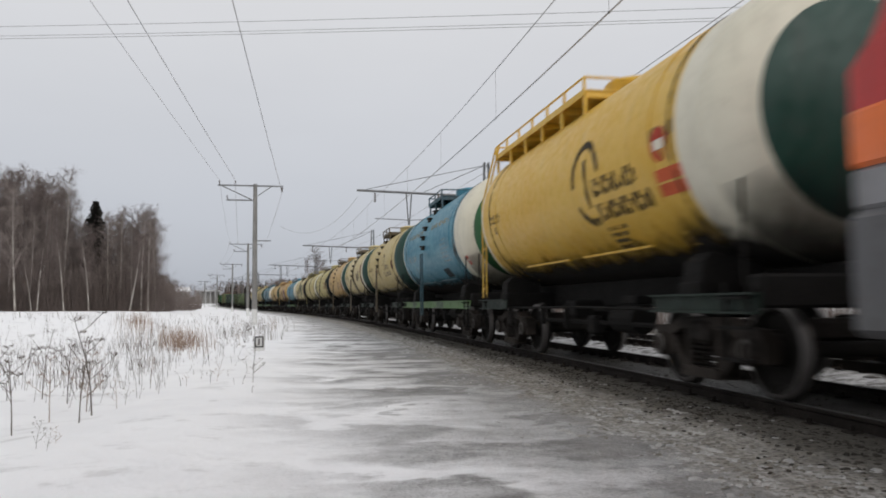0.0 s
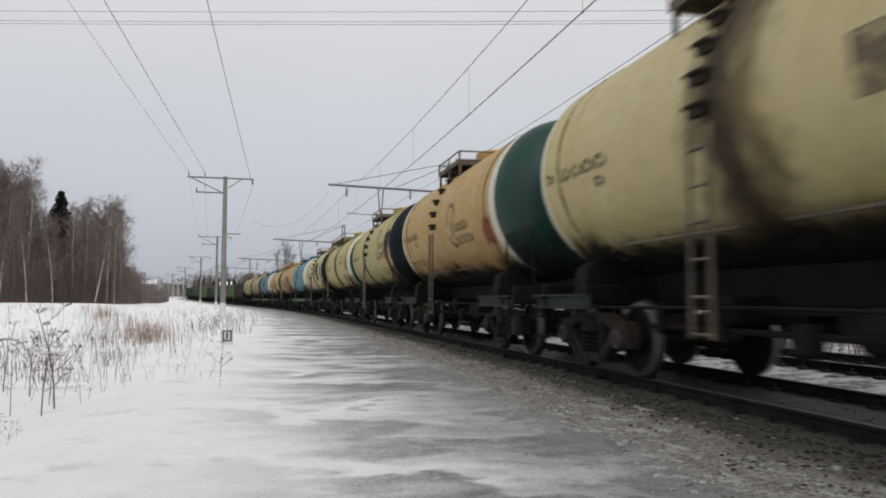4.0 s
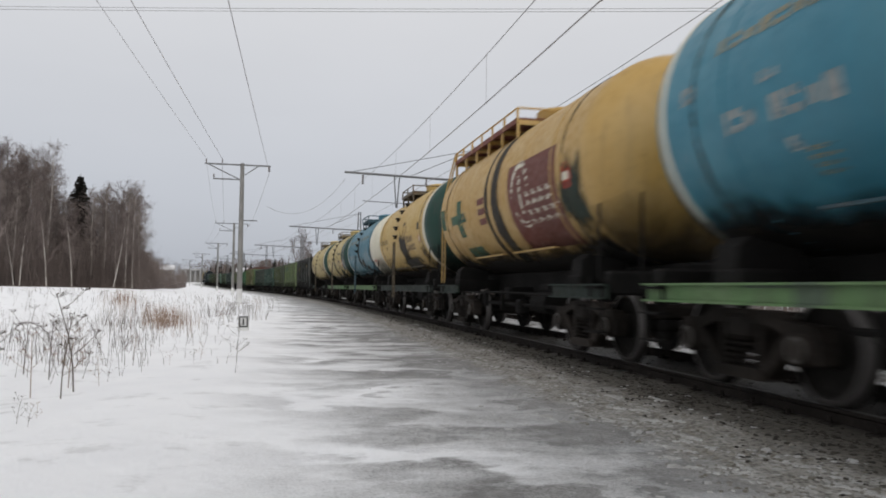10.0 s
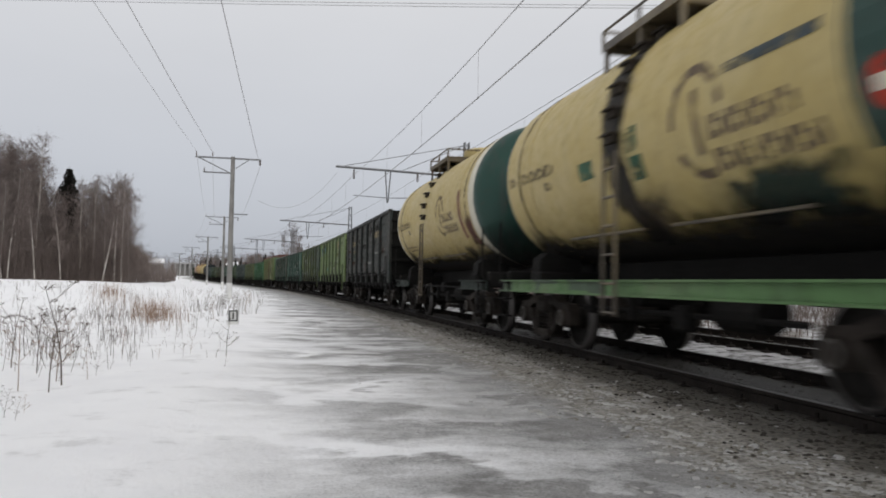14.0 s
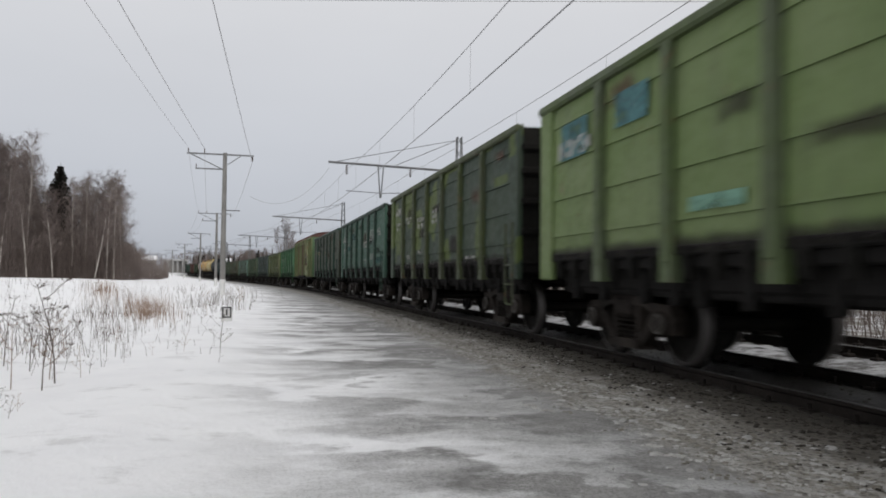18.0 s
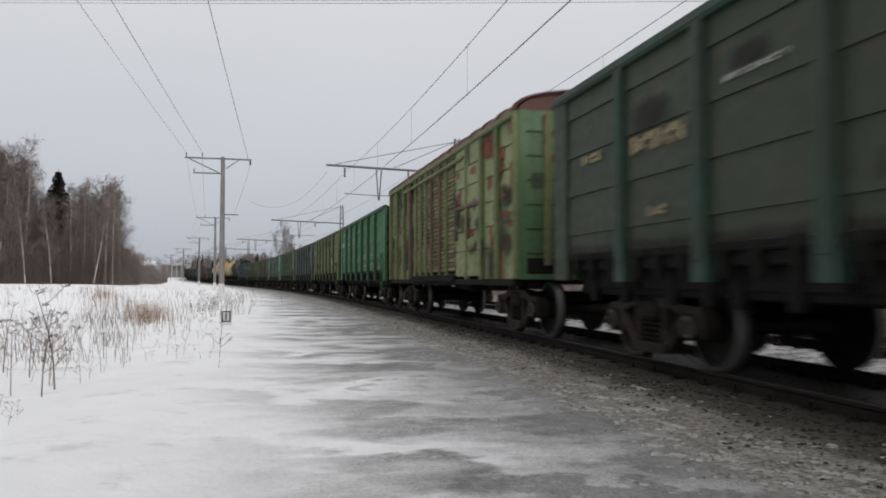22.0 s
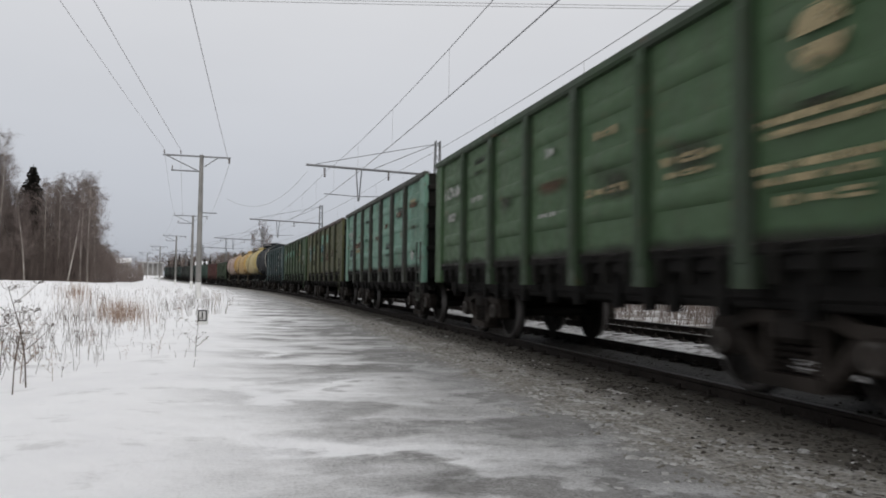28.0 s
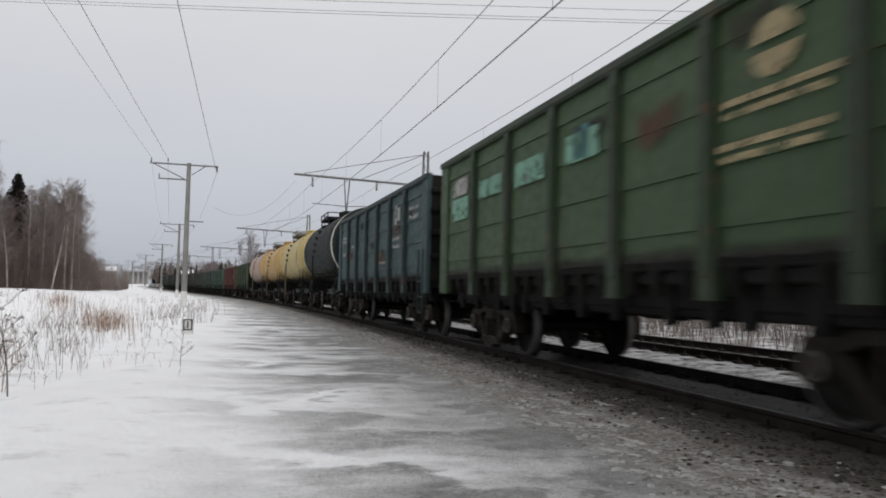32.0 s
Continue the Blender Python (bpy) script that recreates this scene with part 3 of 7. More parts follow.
def build_bogie(wagon, y):
    b = part("bogie", shape("bogie/bolster", lambda: Mesh().box((0, 0, 0.64), (2.3, 0.42, 0.26), 0.05)), CAST, wagon, at=(0, y, 0))
    for d in (-1, 1):
        part("brake_beam", shape("bogie/beam", lambda: Mesh().box((0, 0, 0), (1.9, 0.10, 0.10), 0.02)), CAST, b, at=(0, d * 0.45, 0.42))
    for sg in (-1, 1):
        f = part("side_frame", shape("bogie/side_frame", side_frame), CASTL, b, at=(sg * 1.018, 0, 0))
        for y in (-0.18, 0.0, 0.18):
            part("spring", shape("bogie/spring", spring), CAST, b, at=(sg * 1.06, y, 0))
        for d in (-1, 1):
            part("brake_shoe", shape("bogie/shoe", lambda: Mesh().box((0, 0, 0), (0.1, 0.07, 0.34), 0.03)), CASTL, b, at=(sg * 0.8, d * 0.40, 0.46))
    for d in (-1, 1):
        w = part("wheelset", shape("bogie/wheelset", wheel_mesh), WHEEL, b, at=(0, d * 0.925, WHEEL_R))
        # its treads turn with it
        join_tread(w)
        WHEELS[d].append(w)
        for rz in (0, 180):
            part("axle_box", shape("bogie/axle_box", axle_box), CASTL, b, at=pose(0, d * 0.925, WHEEL_R, 0, 0, rz))
        part("axle_cap", shape("bogie/axle_cap", axle_cap), CAP, b, at=pose(0, d * 0.925, WHEEL_R, 0, 0, 180))
    return b


def join_tread(w):
    """The bright tread shares the wheelset's mesh, as its second material."""
    me = w.data
    if len(me.materials) > 1:
        w.material_slots[1].link, w.material_slots[1].material = "OBJECT", TREAD
        return
    t = tread_mesh()
    bm = bmesh.new()
    bm.from_mesh(me)
    n0 = len(bm.faces)
    vs = [bm.verts.new(p) for p in t.v]
    for f in t.f:
        q = bm.faces.new([vs[i] for i in f])
        q.material_index, q.smooth = 1, True
    bmesh.ops.recalc_face_normals(bm, faces=bm.faces)
    bm.to_mesh(me)
    bm.free()
    me.materials.append(None)
    w.material_slots[1].link, w.material_slots[1].material = "OBJECT", TREAD


def coupler(half):
    m = Mesh()
    m.box((0, -half + 0.30, 1.06), (0.2, 0.75, 0.2), 0.04)
    m.box((-0.07, -half + 0.02, 1.06), (0.22, 0.26, 0.3), 0.06)
    m.box((0.14, -half - 0.02, 1.06), (0.14, 0.2, 0.26), 0.05)
    m.box((0, -half + 0.66, 1.06), (0.45, 0.06, 0.4), 0.02)
    return m


def hose(half):
    pts = [(0.34, -half + 0.5, 0.98), (0.36, -half + 0.34, 0.86), (0.3, -half + 0.18, 0.66), (0.16, -half + 0.04, 0.62)]
    return Mesh().path(pts, 0.028, 6)


def both_ends(w, fn, key, name, mat, half, label=""):
    for rz in (0, 180):
        part(name, shape(key, lambda: fn(half)), mat, w, label, at=pose(0, 0, 0, 0, 0, rz))


# -- tank wagon, 12.02 m over the couplers
TANK_R, TANK_Z, TANK_L = 1.5, 2.83, 5.36


def head_profile(sg, r=TANK_R, y0=None):
    y0 = TANK_L - 0.62 if y0 is None else y0
    return [(sg * (y0 + 0.62 * math.sin(a)), r * math.cos(a) ** 0.72 if a < 1.5 else 0.0) for a in np.linspace(0, math.pi / 2, 10)]


def tank_shell():
    m = Mesh()
    m.smooth = True
    y = TANK_L - 0.62
    return m.lathe_y([(-y, TANK_R)] + [(t, TANK_R) for t in np.linspace(-y, y, 7)[1:-1]] + [(y, TANK_R)], 48, 0, TANK_Z)


def tank_head(sg):
    m = Mesh()
    m.smooth = True
    return m.lathe_y(head_profile(sg), 48, 0, TANK_Z)


def tank_ring(y, w, out):
    m = Mesh()
    m.smooth = True
    r = TANK_R
    return m.lathe_y([(y - w / 2, r + 0.001), (y - w / 2, r + out), (y + w / 2, r + out), (y + w / 2, r + 0.001)], 48, 0, TANK_Z)


def on_tank(y0, y1, a0, a1, out=0.006, n=6):
    """A plate that lies on the camera-side skin: y along the tank, a in degrees over the horizontal."""
    m = Mesh()
    r = TANK_R + out
    vs = []
    for i in range(n + 1):
        a = radians(180 - (a0 + (a1 - a0) * i / n))
        for y in (y0, y1):
            vs.append((r * math.cos(a), y, TANK_Z + r * math.sin(a)))
    return m.add(vs, [(2 * i, 2 * i + 1, 2 * i + 3, 2 * i + 2) for i in range(n)])


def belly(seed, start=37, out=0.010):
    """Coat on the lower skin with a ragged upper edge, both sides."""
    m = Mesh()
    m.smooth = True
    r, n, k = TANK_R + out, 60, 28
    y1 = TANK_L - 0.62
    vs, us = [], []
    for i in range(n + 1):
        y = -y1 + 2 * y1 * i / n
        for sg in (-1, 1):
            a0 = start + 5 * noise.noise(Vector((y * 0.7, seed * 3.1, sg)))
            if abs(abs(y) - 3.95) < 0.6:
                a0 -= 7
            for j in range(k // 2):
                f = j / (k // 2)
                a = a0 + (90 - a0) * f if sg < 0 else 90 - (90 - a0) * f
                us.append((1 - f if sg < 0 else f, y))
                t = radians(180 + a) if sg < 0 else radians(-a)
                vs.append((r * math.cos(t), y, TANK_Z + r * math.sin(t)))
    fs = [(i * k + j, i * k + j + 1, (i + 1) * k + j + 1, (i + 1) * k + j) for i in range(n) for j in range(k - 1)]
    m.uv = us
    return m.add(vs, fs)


def head_soot_shade(sg, seed):
    """Soot and painted-in shade on the lower half of a tank's end."""
    m = Mesh()
    m.smooth = True
    vs, us = [], []
    prof, n = head_profile(sg), 14
    for y, r in prof:
        for i in range(n + 1):
            a = -28 - 124 * i / n
            h = -math.sin(radians(a)) * r / TANK_R
            vs.append(((r + 0.008) * math.cos(radians(a)), y + sg * 0.009, TANK_Z + (r + 0.008) * math.sin(radians(a))))
            us.append((1.12 - 0.9 * h, seed))
    m.uv = us
    return m.add(vs, [(j * (n + 1) + i, j * (n + 1) + i + 1, (j + 1) * (n + 1) + i + 1, (j + 1) * (n + 1) + i) for j in range(len(prof) - 1) for i in range(n)])


def stain_ring(y, w, out):
    m = Mesh()
    m.smooth = True
    w *= 1.7
    prof = [(y - w / 2, TANK_R + out), (y, TANK_R + out), (y + w / 2, TANK_R + out)]
    m.uv = [(u, 0.0) for u in (1.0, 0.0, 1.0) for i in range(48)]
    return m.lathe_y(prof, 48, 0, TANK_Z)


def head_disc(sg, r0):
    m = Mesh()
    m.smooth = True
    prof = [(y + sg * 0.006, r) for y, r in head_profile(sg) if r <= r0]
    y2, r2 = [(y, r) for y, r in head_profile(sg) if r > r0][-1]
    f = (r0 - prof[0][1]) / (r2 - prof[0][1])
    return m.lathe_y([(prof[0][0] + (y2 + sg * 0.006 - prof[0][0]) * f, r0)] + prof, 48, 0, TANK_Z)


def end_ladder():
    """Upright ladder at the wagon's end that leads to a long walkway."""
    m = Mesh()
    for dy in (-0.17, 0.17):
        m.path([(-1.30, 5.35 + dy, 1.1), (-1.30, 5.35 + dy, 3.2), (-1.12, 5.15 + dy, 4.1), (-1.08, 4.9 + dy, 4.45)], 0.02, 6)
    for z in np.arange(1.3, 3.2, 0.3):
        m.box((-1.30, 5.35, z), (0.022, 0.36, 0.022))
    return m


def build_tank_frame(w):
    part("centre_sill", shape("tank/csill", lambda: Mesh().box((0, 0, 1.12), (0.46, 10.8, 0.46), 0.03)), BLACK, w)
    for sg in (-1, 1):
        part("end_beam", shape("tank/ebeam", lambda: Mesh().box((0, 0, 1.06), (2.6, 0.24, 0.32), 0.03)), BLACK, w, at=(0, sg * 5.25, 0))
        part("bolster_beam", shape("tank/bbeam", lambda: Mesh().box((0, 0, 1.04), (2.5, 0.5, 0.30), 0.03)), BLACK, w, at=(0, sg * 3.9, 0))


def channel(sg, ln):
    """Outer channel section of the frame: a web between two flanges, open outwards."""
    prof = [(1.34, 0.85), (1.43, 0.85), (1.43, 0.872), (1.362, 0.872), (1.362, 1.028), (1.43, 1.028), (1.43, 1.05), (1.34, 1.05)]
    n = len(prof)
    vs = [(sg * x, y, z) for y in (-ln / 2, ln / 2) for x, z in prof]
    return Mesh().add(vs, [(i, (i + 1) % n, n + (i + 1) % n, n + i) for i in range(n)] + [(0, 1, 2, 3, 4, 5, 6, 7), (8, 9, 10, 11, 12, 13, 14, 15)])


def saddle():
    m = Mesh()
    pts = [(0.5, 1.05), (1.24, 1.05), (1.20, 1.40), (1.08, 1.50), (0.85, 1.46), (0.5, 1.38)]
    n = len(pts)
    m.add([(x, y, z) for y in (-0.2, 0.2) for x, z in pts], [(i, (i + 1) % n, n + (i + 1) % n, n + i) for i in range(n)] + [tuple(range(n)), tuple(range(n, 2 * n))])
    return m


def underside():
    """Drain valve, brake cylinder, reservoir and rods under the frame."""
    m = Mesh()
    m.tube((0, 0, 1.4), (0, 0, 0.72), 0.16, n=12).tube((0, 0, 0.72), (0, 0, 0.60), 0.10, n=10)
    m.tube((-0.75, -1.7, 0.72), (-0.75, -0.9, 0.72), 0.2, n=14).tube((0.55, 0.9, 0.72), (0.55, 1.9, 0.72), 0.17, n=14)
    m.box((-0.3, 1.3, 0.86), (0.9, 0.5, 0.3), 0.04).box((0.2, -2.3, 0.88), (0.5, 0.9, 0.25), 0.04).tube((-0.9, -2.4, 0.66), (-0.9, 2.6, 0.66), 0.035, n=6)
    m.box((-0.95, 0.9, 0.74), (0.08, 0.1, 0.4), 0.01).box((-0.95, 2.2, 0.76), (0.08, 0.1, 0.36), 0.01).box((-0.9, -0.3, 0.62), (0.2, 0.3, 0.3), 0.04)
    m.tube((-0.65, -0.9, 0.86), (-0.2, 2.4, 0.82), 0.03, n=6).tube((0.3, -2.9, 0.8), (-0.4, -1.7, 0.84), 0.03, n=6)
    m.box((-0.65, -1.3, 1.0), (0.3, 0.5, 0.12), 0.02).box((0.55, 1.4, 1.0), (0.3, 0.6, 0.12), 0.02)
    m.path([(-1.2, -5.0, 0.92), (-1.2, -3, 0.88), (-1.15, 0, 0.9), (-1.2, 3, 0.88), (-1.2, 5.0, 0.92)], 0.022, 5)
    return m


DECK_Z = TANK_Z + TANK_R - 0.05


def walkway_deck(y0, y1, w=1.08):
    """Plates on both sides of the manhole, with a turned-down edge."""
    m = Mesh()
    for sg in (-1, 1):
        m.box((sg * (w + 0.3) / 2, (y0 + y1) / 2, DECK_Z), (w - 0.3, y1 - y0, 0.03), 0.006)
        m.box((sg * w, (y0 + y1) / 2, DECK_Z - 0.04), (0.03, y1 - y0, 0.11), 0.006)
    return m


def deck_bearer(w=1.08):
    """Cross beam under the plates with a strut down to the tank's skin on each side."""
    m = Mesh().box((0, 0, DECK_Z - 0.07), (2 * w, 0.07, 0.10), 0.012)
    for sg in (-1, 1):
        m.box((sg * (w - 0.03), 0, DECK_Z - 0.22), (0.05, 0.08, 0.36), 0.012)
    return m


def walkway_rail(y0, y1, sg, w=1.08):
    m = Mesh()
    n = max(2, int((y1 - y0) / 0.9) + 1)
    for y in np.linspace(y0, y1, n):
        m.box((sg * w, y, DECK_Z + 0.06), (0.04, 0.06, 0.30), 0.01)
    m.tube((sg * w, y0, DECK_Z + 0.20), (sg * w, y1, DECK_Z + 0.20), 0.020, n=6)
    return m


def walkway_end(y, w=1.08):
    return Mesh().tube((-w, y, DECK_Z + 0.20), (w, y, DECK_Z + 0.20), 0.020, n=6)


def dome():
    m = Mesh()
    m.smooth = True
    prof = [(0.0, 0.5), (0.30, 0.5), (0.34, 0.46), (0.38, 0.30), (0.40, 0.0)]
    vs, n = [], 24
    for z, r in prof:
        vs += [(r * math.cos(2 * math.pi * i / n), r * math.sin(2 * math.pi * i / n), TANK_Z + TANK_R - 0.1 + z) for i in range(n)]
    m.add(vs, [(j * n + i, j * n + (i + 1) % n, (j + 1) * n + (i + 1) % n, (j + 1) * n + i) for j in range(len(prof) - 1) for i in range(n)])
    return m


LADDER = [(-1.60, 0.62), (-1.60, 1.1), (-1.60, 2.0), (-1.60, 2.55)]


def ladder_rail():
    return Mesh().path([(x, 0, z) for x, z in LADDER], 0.024, 6)


def build_ladder(w, mat):
    """Ladder up to the tank's middle height; footholds lead on from there."""
    for dy in (-0.17, 0.17):
        r = part("ladder_rail", shape("tank/lrail", ladder_rail), mat, w, at=(0, 0.2 + dy, 0))
    for z in np.arange(0.66, 2.5, 0.34):
        part("rung", shape("tank/rung", lambda: Mesh().box((-1.6, 0, 0), (0.05, 0.34, 0.03), 0.008)), mat, w, at=(0, 0.2, z))


def tank_foothold(i):
    a = radians(-2 + 11.5 * i)
    r = TANK_R + 0.05
    m = Mesh().box((-r * math.cos(a), 0.3, TANK_Z + r * math.sin(a)), (0.17, 0.32, 0.035), 0.008)
    return m.box((-r * math.cos(a), 0.3, TANK_Z + r * math.sin(a) - 0.06), (0.08, 0.24, 0.09), 0.008)


def hand_rail(sg, a=-47):
    t = radians(180 - a)
    x, z = (TANK_R + 0.09) * math.cos(t), TANK_Z + (TANK_R + 0.09) * math.sin(t)
    m = Mesh()
    m.tube((x, sg * 0.35, z), (x, sg * 2.7, z), 0.02, n=6)
    for y in (0.4, 1.5, 2.65):
        m.tube((x, sg * y, z), (x * 0.93, sg * y, z), 0.014, n=5)
    return m


def corner_stairs(sg):
    m = Mesh()
    for dx in (-0.2, 0.2):
        m.tube((-1.40, sg * 5.1 + dx, 1.15), (-1.40, sg * 5.1 + dx, 0.40), 0.018, n=5)
    for z in (0.42, 0.72, 1.0):
        m.box((-1.40, sg * 5.1, z), (0.14, 0.42, 0.025), 0)
    return m


def grab_iron(sg):
    return Mesh().path([(-1.30, sg * 5.32, 1.02), (-1.44, sg * 5.32, 1.12), (-1.44, sg * 5.32, 2.1)], 0.018, 5)


def skin(y, a, out=0.006):
    t = radians(180 - a)
    return ((TANK_R + out) * math.cos(t), y, TANK_Z + (TANK_R + out) * math.sin(t))


def logo_on_tank(w, mat, y, a, k=1.0):
    """Company mark as plain shapes: a broken ring with a stem, and bars for the lettering."""
    m = Mesh()
    ring = []
    for i in range(19):
        t = radians(12 + 275 * i / 18)
        for r in (0.42, 0.52):
            ring.append(skin(y - k * r * 0.86 * math.cos(t), a + math.degrees(k * r * math.sin(t) / TANK_R)))
    m.add(ring, [(2 * i, 2 * i + 1, 2 * i + 3, 2 * i + 2) for i in range(18) if i not in (11, 12)])
    part("company_mark", m, mat, w)
    part("company_mark", on_tank(y + 0.04 * k, y - 0.05 * k, a - 11 * k, a + 11 * k), mat, w)
    part("lettering", text_bars(y - 0.16 * k, y - 1.35 * k, a - 7 * k, 8 * k, 8), mat, w)
    part("lettering", text_bars(y - 0.16 * k, y - 1.55 * k, a - 18 * k, 8 * k, 9), mat, w)


def disc_on_tank(w, y, a, r, red, white):
    m = Mesh()
    n = 20
    vs = [skin(y, a, 0.009)] + [skin(y + r * math.cos(2 * math.pi * i / n), a + math.degrees(r * math.sin(2 * math.pi * i / n) / TANK_R), 0.009) for i in range(n)]
    part("warning_disc", m.add(vs, [(0, 1 + i, 1 + (i + 1) % n) for i in range(n)]), red, w)
    part("disc_bar", on_tank(y - r * 0.62, y + r * 0.62, a - 2.2, a + 2.2, 0.012, 2), white, w)


def blotch(y0, y1, a0, a1, seed):
    """A ragged patch of dirt or sprayed paint on the skin."""
    m = Mesh()
    n, k = 26, 4
    cy, ca, ry, ra = (y0 + y1) / 2, (a0 + a1) / 2, abs(y1 - y0) / 2, abs(a1 - a0) / 2
    vs = [skin(cy, ca, 0.008)]
    m.uv = [(0.0, 0.0)] + [(j / k, 0.0) for j in range(1, k + 1) for i in range(n)]
    for j in range(1, k + 1):
        for i in range(n):
            t = 2 * math.pi * i / n
            c, q = math.cos(t), math.sin(t)
            sq = 1 / max(abs(c), abs(q)) ** 0.7
            g = 1.3 * (j / k) * sq * (1 + 0.3 * noise.noise(Vector((c * 2.2, q * 2.2, seed))) + 0.16 * noise.noise(Vector((c * 6, q * 6, seed + 9))))
            vs.append(skin(cy + ry * c * g, ca + ra * q * g, 0.008))
    fs = [(0, 1 + i, 1 + (i + 1) % n) for i in range(n)]
    for j in range(k - 1):
        fs += [(1 + j * n + i, 1 + j * n + (i + 1) % n, 1 + (j + 1) * n + (i + 1) % n, 1 + (j + 1) * n + i) for i in range(n)]
    return m.add(vs, fs)


def text_bars(y0, y1, a, h, n):
    """A row of short strokes in place of letters, on the tank's skin."""
    m = Mesh()
    r = TANK_R + 0.006
    n = int(n * 1.5)
    step = (y1 - y0) / n
    for i in range(n):
        ya, yb = y0 + step * (i + 0.12), y0 + step * (i + 0.82)
        k = (i * 7) % 3
        for lo, hi in (((0, 1),) if k == 0 else ((0, 0.32), (0.62, 1)) if k == 1 else ((0.1, 0.75),)):
            vs = []
            for aa in (a + h * lo, a + h * hi):
                for yy in (ya, yb):
                    t = radians(180 - aa)
                    vs.append((r * math.cos(t), yy, TANK_Z + r * math.sin(t)))
            m.add(vs, [(0, 1, 3, 2)])
    return m


def build_tank(m, label, paint, head, frame, band=None, disc=0.0, band_w=0.3, rear=None, marks=(), long_deck=False, ladder=None, deck=None, full_frame=False, seed=[0]):
    w = thing("tank_wagon", m, label, "tank wagon", "wagons of the freight train")
    shell = part("tank_shell", shape("tank/shell", tank_shell), paint, w)
    for sg in (-1, 1):
        part("tank_head", shape("tank/head%d" % sg, lambda: tank_head(sg)), (band if disc and sg < 0 else head if sg < 0 else rear or (paint if disc else head)), w)
        if disc and sg < 0:
            part("head_disc", shape("tank/disc%d%.2f" % (sg, disc), lambda: head_disc(sg, disc)), head, w)
        part("weld_band", shape("tank/weld%d" % sg, lambda: tank_ring(sg * 3.55, 0.05, 0.010)), paint, w)
        part("saddle_strap", shape("tank/strap%d" % sg, lambda: tank_ring(sg * 4.05, 0.045, 0.014)), P["seam"], w)
        for rz in (0, 180):
            part("saddle", shape("tank/saddle", saddle), BLACK, w, at=pose(0, sg * 3.95, 0, 0, 0, rz))
        if full_frame:
            part("side_sill", shape("tank/sill%d" % sg, lambda: channel(sg, 10.7)), frame, w)
        else:
            for e in (-1, 1):
                part("end_console", shape("tank/console%d" % sg, lambda: channel(sg, 2.1)), frame, w, at=(0, e * 4.35, 0))
        part("hand_rail", shape("tank/hand_rail%d" % sg, lambda: hand_rail(sg)), ladder or P["ladder"], w)
        part("corner_steps", shape("tank/steps%d" % sg, lambda: corner_stairs(sg)), BLACK, w)
        part("grab_iron", shape("tank/grab%d" % sg, lambda: grab_iron(sg)), BLACK, w)
        build_bogie(w, sg * 3.9)
    if band:
        for sg in (-1, 1):
            bw = band_w if sg < 0 else min(band_w, 0.1)
            part("end_band", shape("tank/band%d%.2f" % (sg, bw), lambda: tank_ring(sg * (TANK_L - 0.62 - bw / 2), bw, 0.005)), band, w)
    seed[0] += 1
    part("road_dirt", shape("tank/spray%d" % (seed[0] % 5), lambda: belly(seed[0] % 5 + 7, 12, 0.0075)), SPRAY, w, "brown road dirt thrown up on the skin")
    # ragged soot film that also carries the shade under the tank as colour
    part("belly", shape("tank/belly%d" % (seed[0] % 5), lambda: belly(seed[0] % 5)), BELLY_SOOT_SHADE, w, "black tarred belly with ragged edge")
    # soot on the ends, darkened downwards to paint in the gap's shade as well
    for sg in (-1, 1):
        part("end_soot", shape("tank/soot%d" % sg, lambda: head_soot_shade(sg, 0.3)), END_SOOT_SHADE, w)
    build_tank_frame(w)
    part("brake_gear", shape("tank/under", underside), BLACK, w)
    part("manhole_dome", shape("tank/dome", dome), paint, w)
    y0, y1 = (-0.5, 5.0) if long_deck else (-0.55, 1.6)
    lad = ladder or P["ladder"]
    part("walkway", shape("tank/deck%d" % long_deck, lambda: walkway_deck(y0, y1)), deck or lad, w)
    for y in np.linspace(y0 + 0.05, y1 - 0.05, 6 if long_deck else 3):
        part("deck_bearer", shape("tank/bearer", deck_bearer), lad, w, at=(0, y, 0))
    for sg in (-1, 1):
        part("walkway_railing", shape("tank/rail%d%d" % (long_deck, sg), lambda: walkway_rail(y0, y1, sg)), lad, w)
    for y in (y0, y1):
        part("walkway_gate", shape("tank/gate%.2f" % y, lambda: walkway_end(y)), lad, w)
    if long_deck:
        part("ladder", shape("tank/end_ladder", end_ladder), lad, w)
    else:
        build_ladder(w, lad)
    for i in range(0 if long_deck else 6):
        part("foothold", shape("tank/hold%d" % i, lambda: tank_foothold(i)), FOOT, w)
    both_ends(w, coupler, "tank/coupler", "coupler", CAST, 6.01)
    both_ends(w, hose, "tank/hose", "brake_hose", BLACK, 6.01)
    for kind, *a in marks:
        if kind == "logo":
            logo_on_tank(w, *a)
        elif kind == "bars":
            part("lettering", text_bars(*a[1:]), a[0], w)
        elif kind == "plate":
            part("painted_panel", on_tank(*a[1:]), a[0], w)
        elif kind == "disc":
            disc_on_tank(w, *a)
        elif kind == "blotch":
            part("stain", blotch(*a[1:]), FILM.get(a[0].name, a[0]), w)
        elif kind == "ring":
            part("spill_stain", stain_ring(*a[1:]), FILM.get(a[0].name, a[0]), w)
    return w


# -- gondola, 13.92 m over the couplers
G_HALF, G_TOP, G_LOW, G_X = 6.38, 3.48, 1.23, 1.44
BAYS = 7


def bay_edges():
    """Bay borders along a side; the end bays are a little wider."""
    c = 0.42
    return np.linspace(-G_HALF + c, G_HALF - c, BAYS + 1)


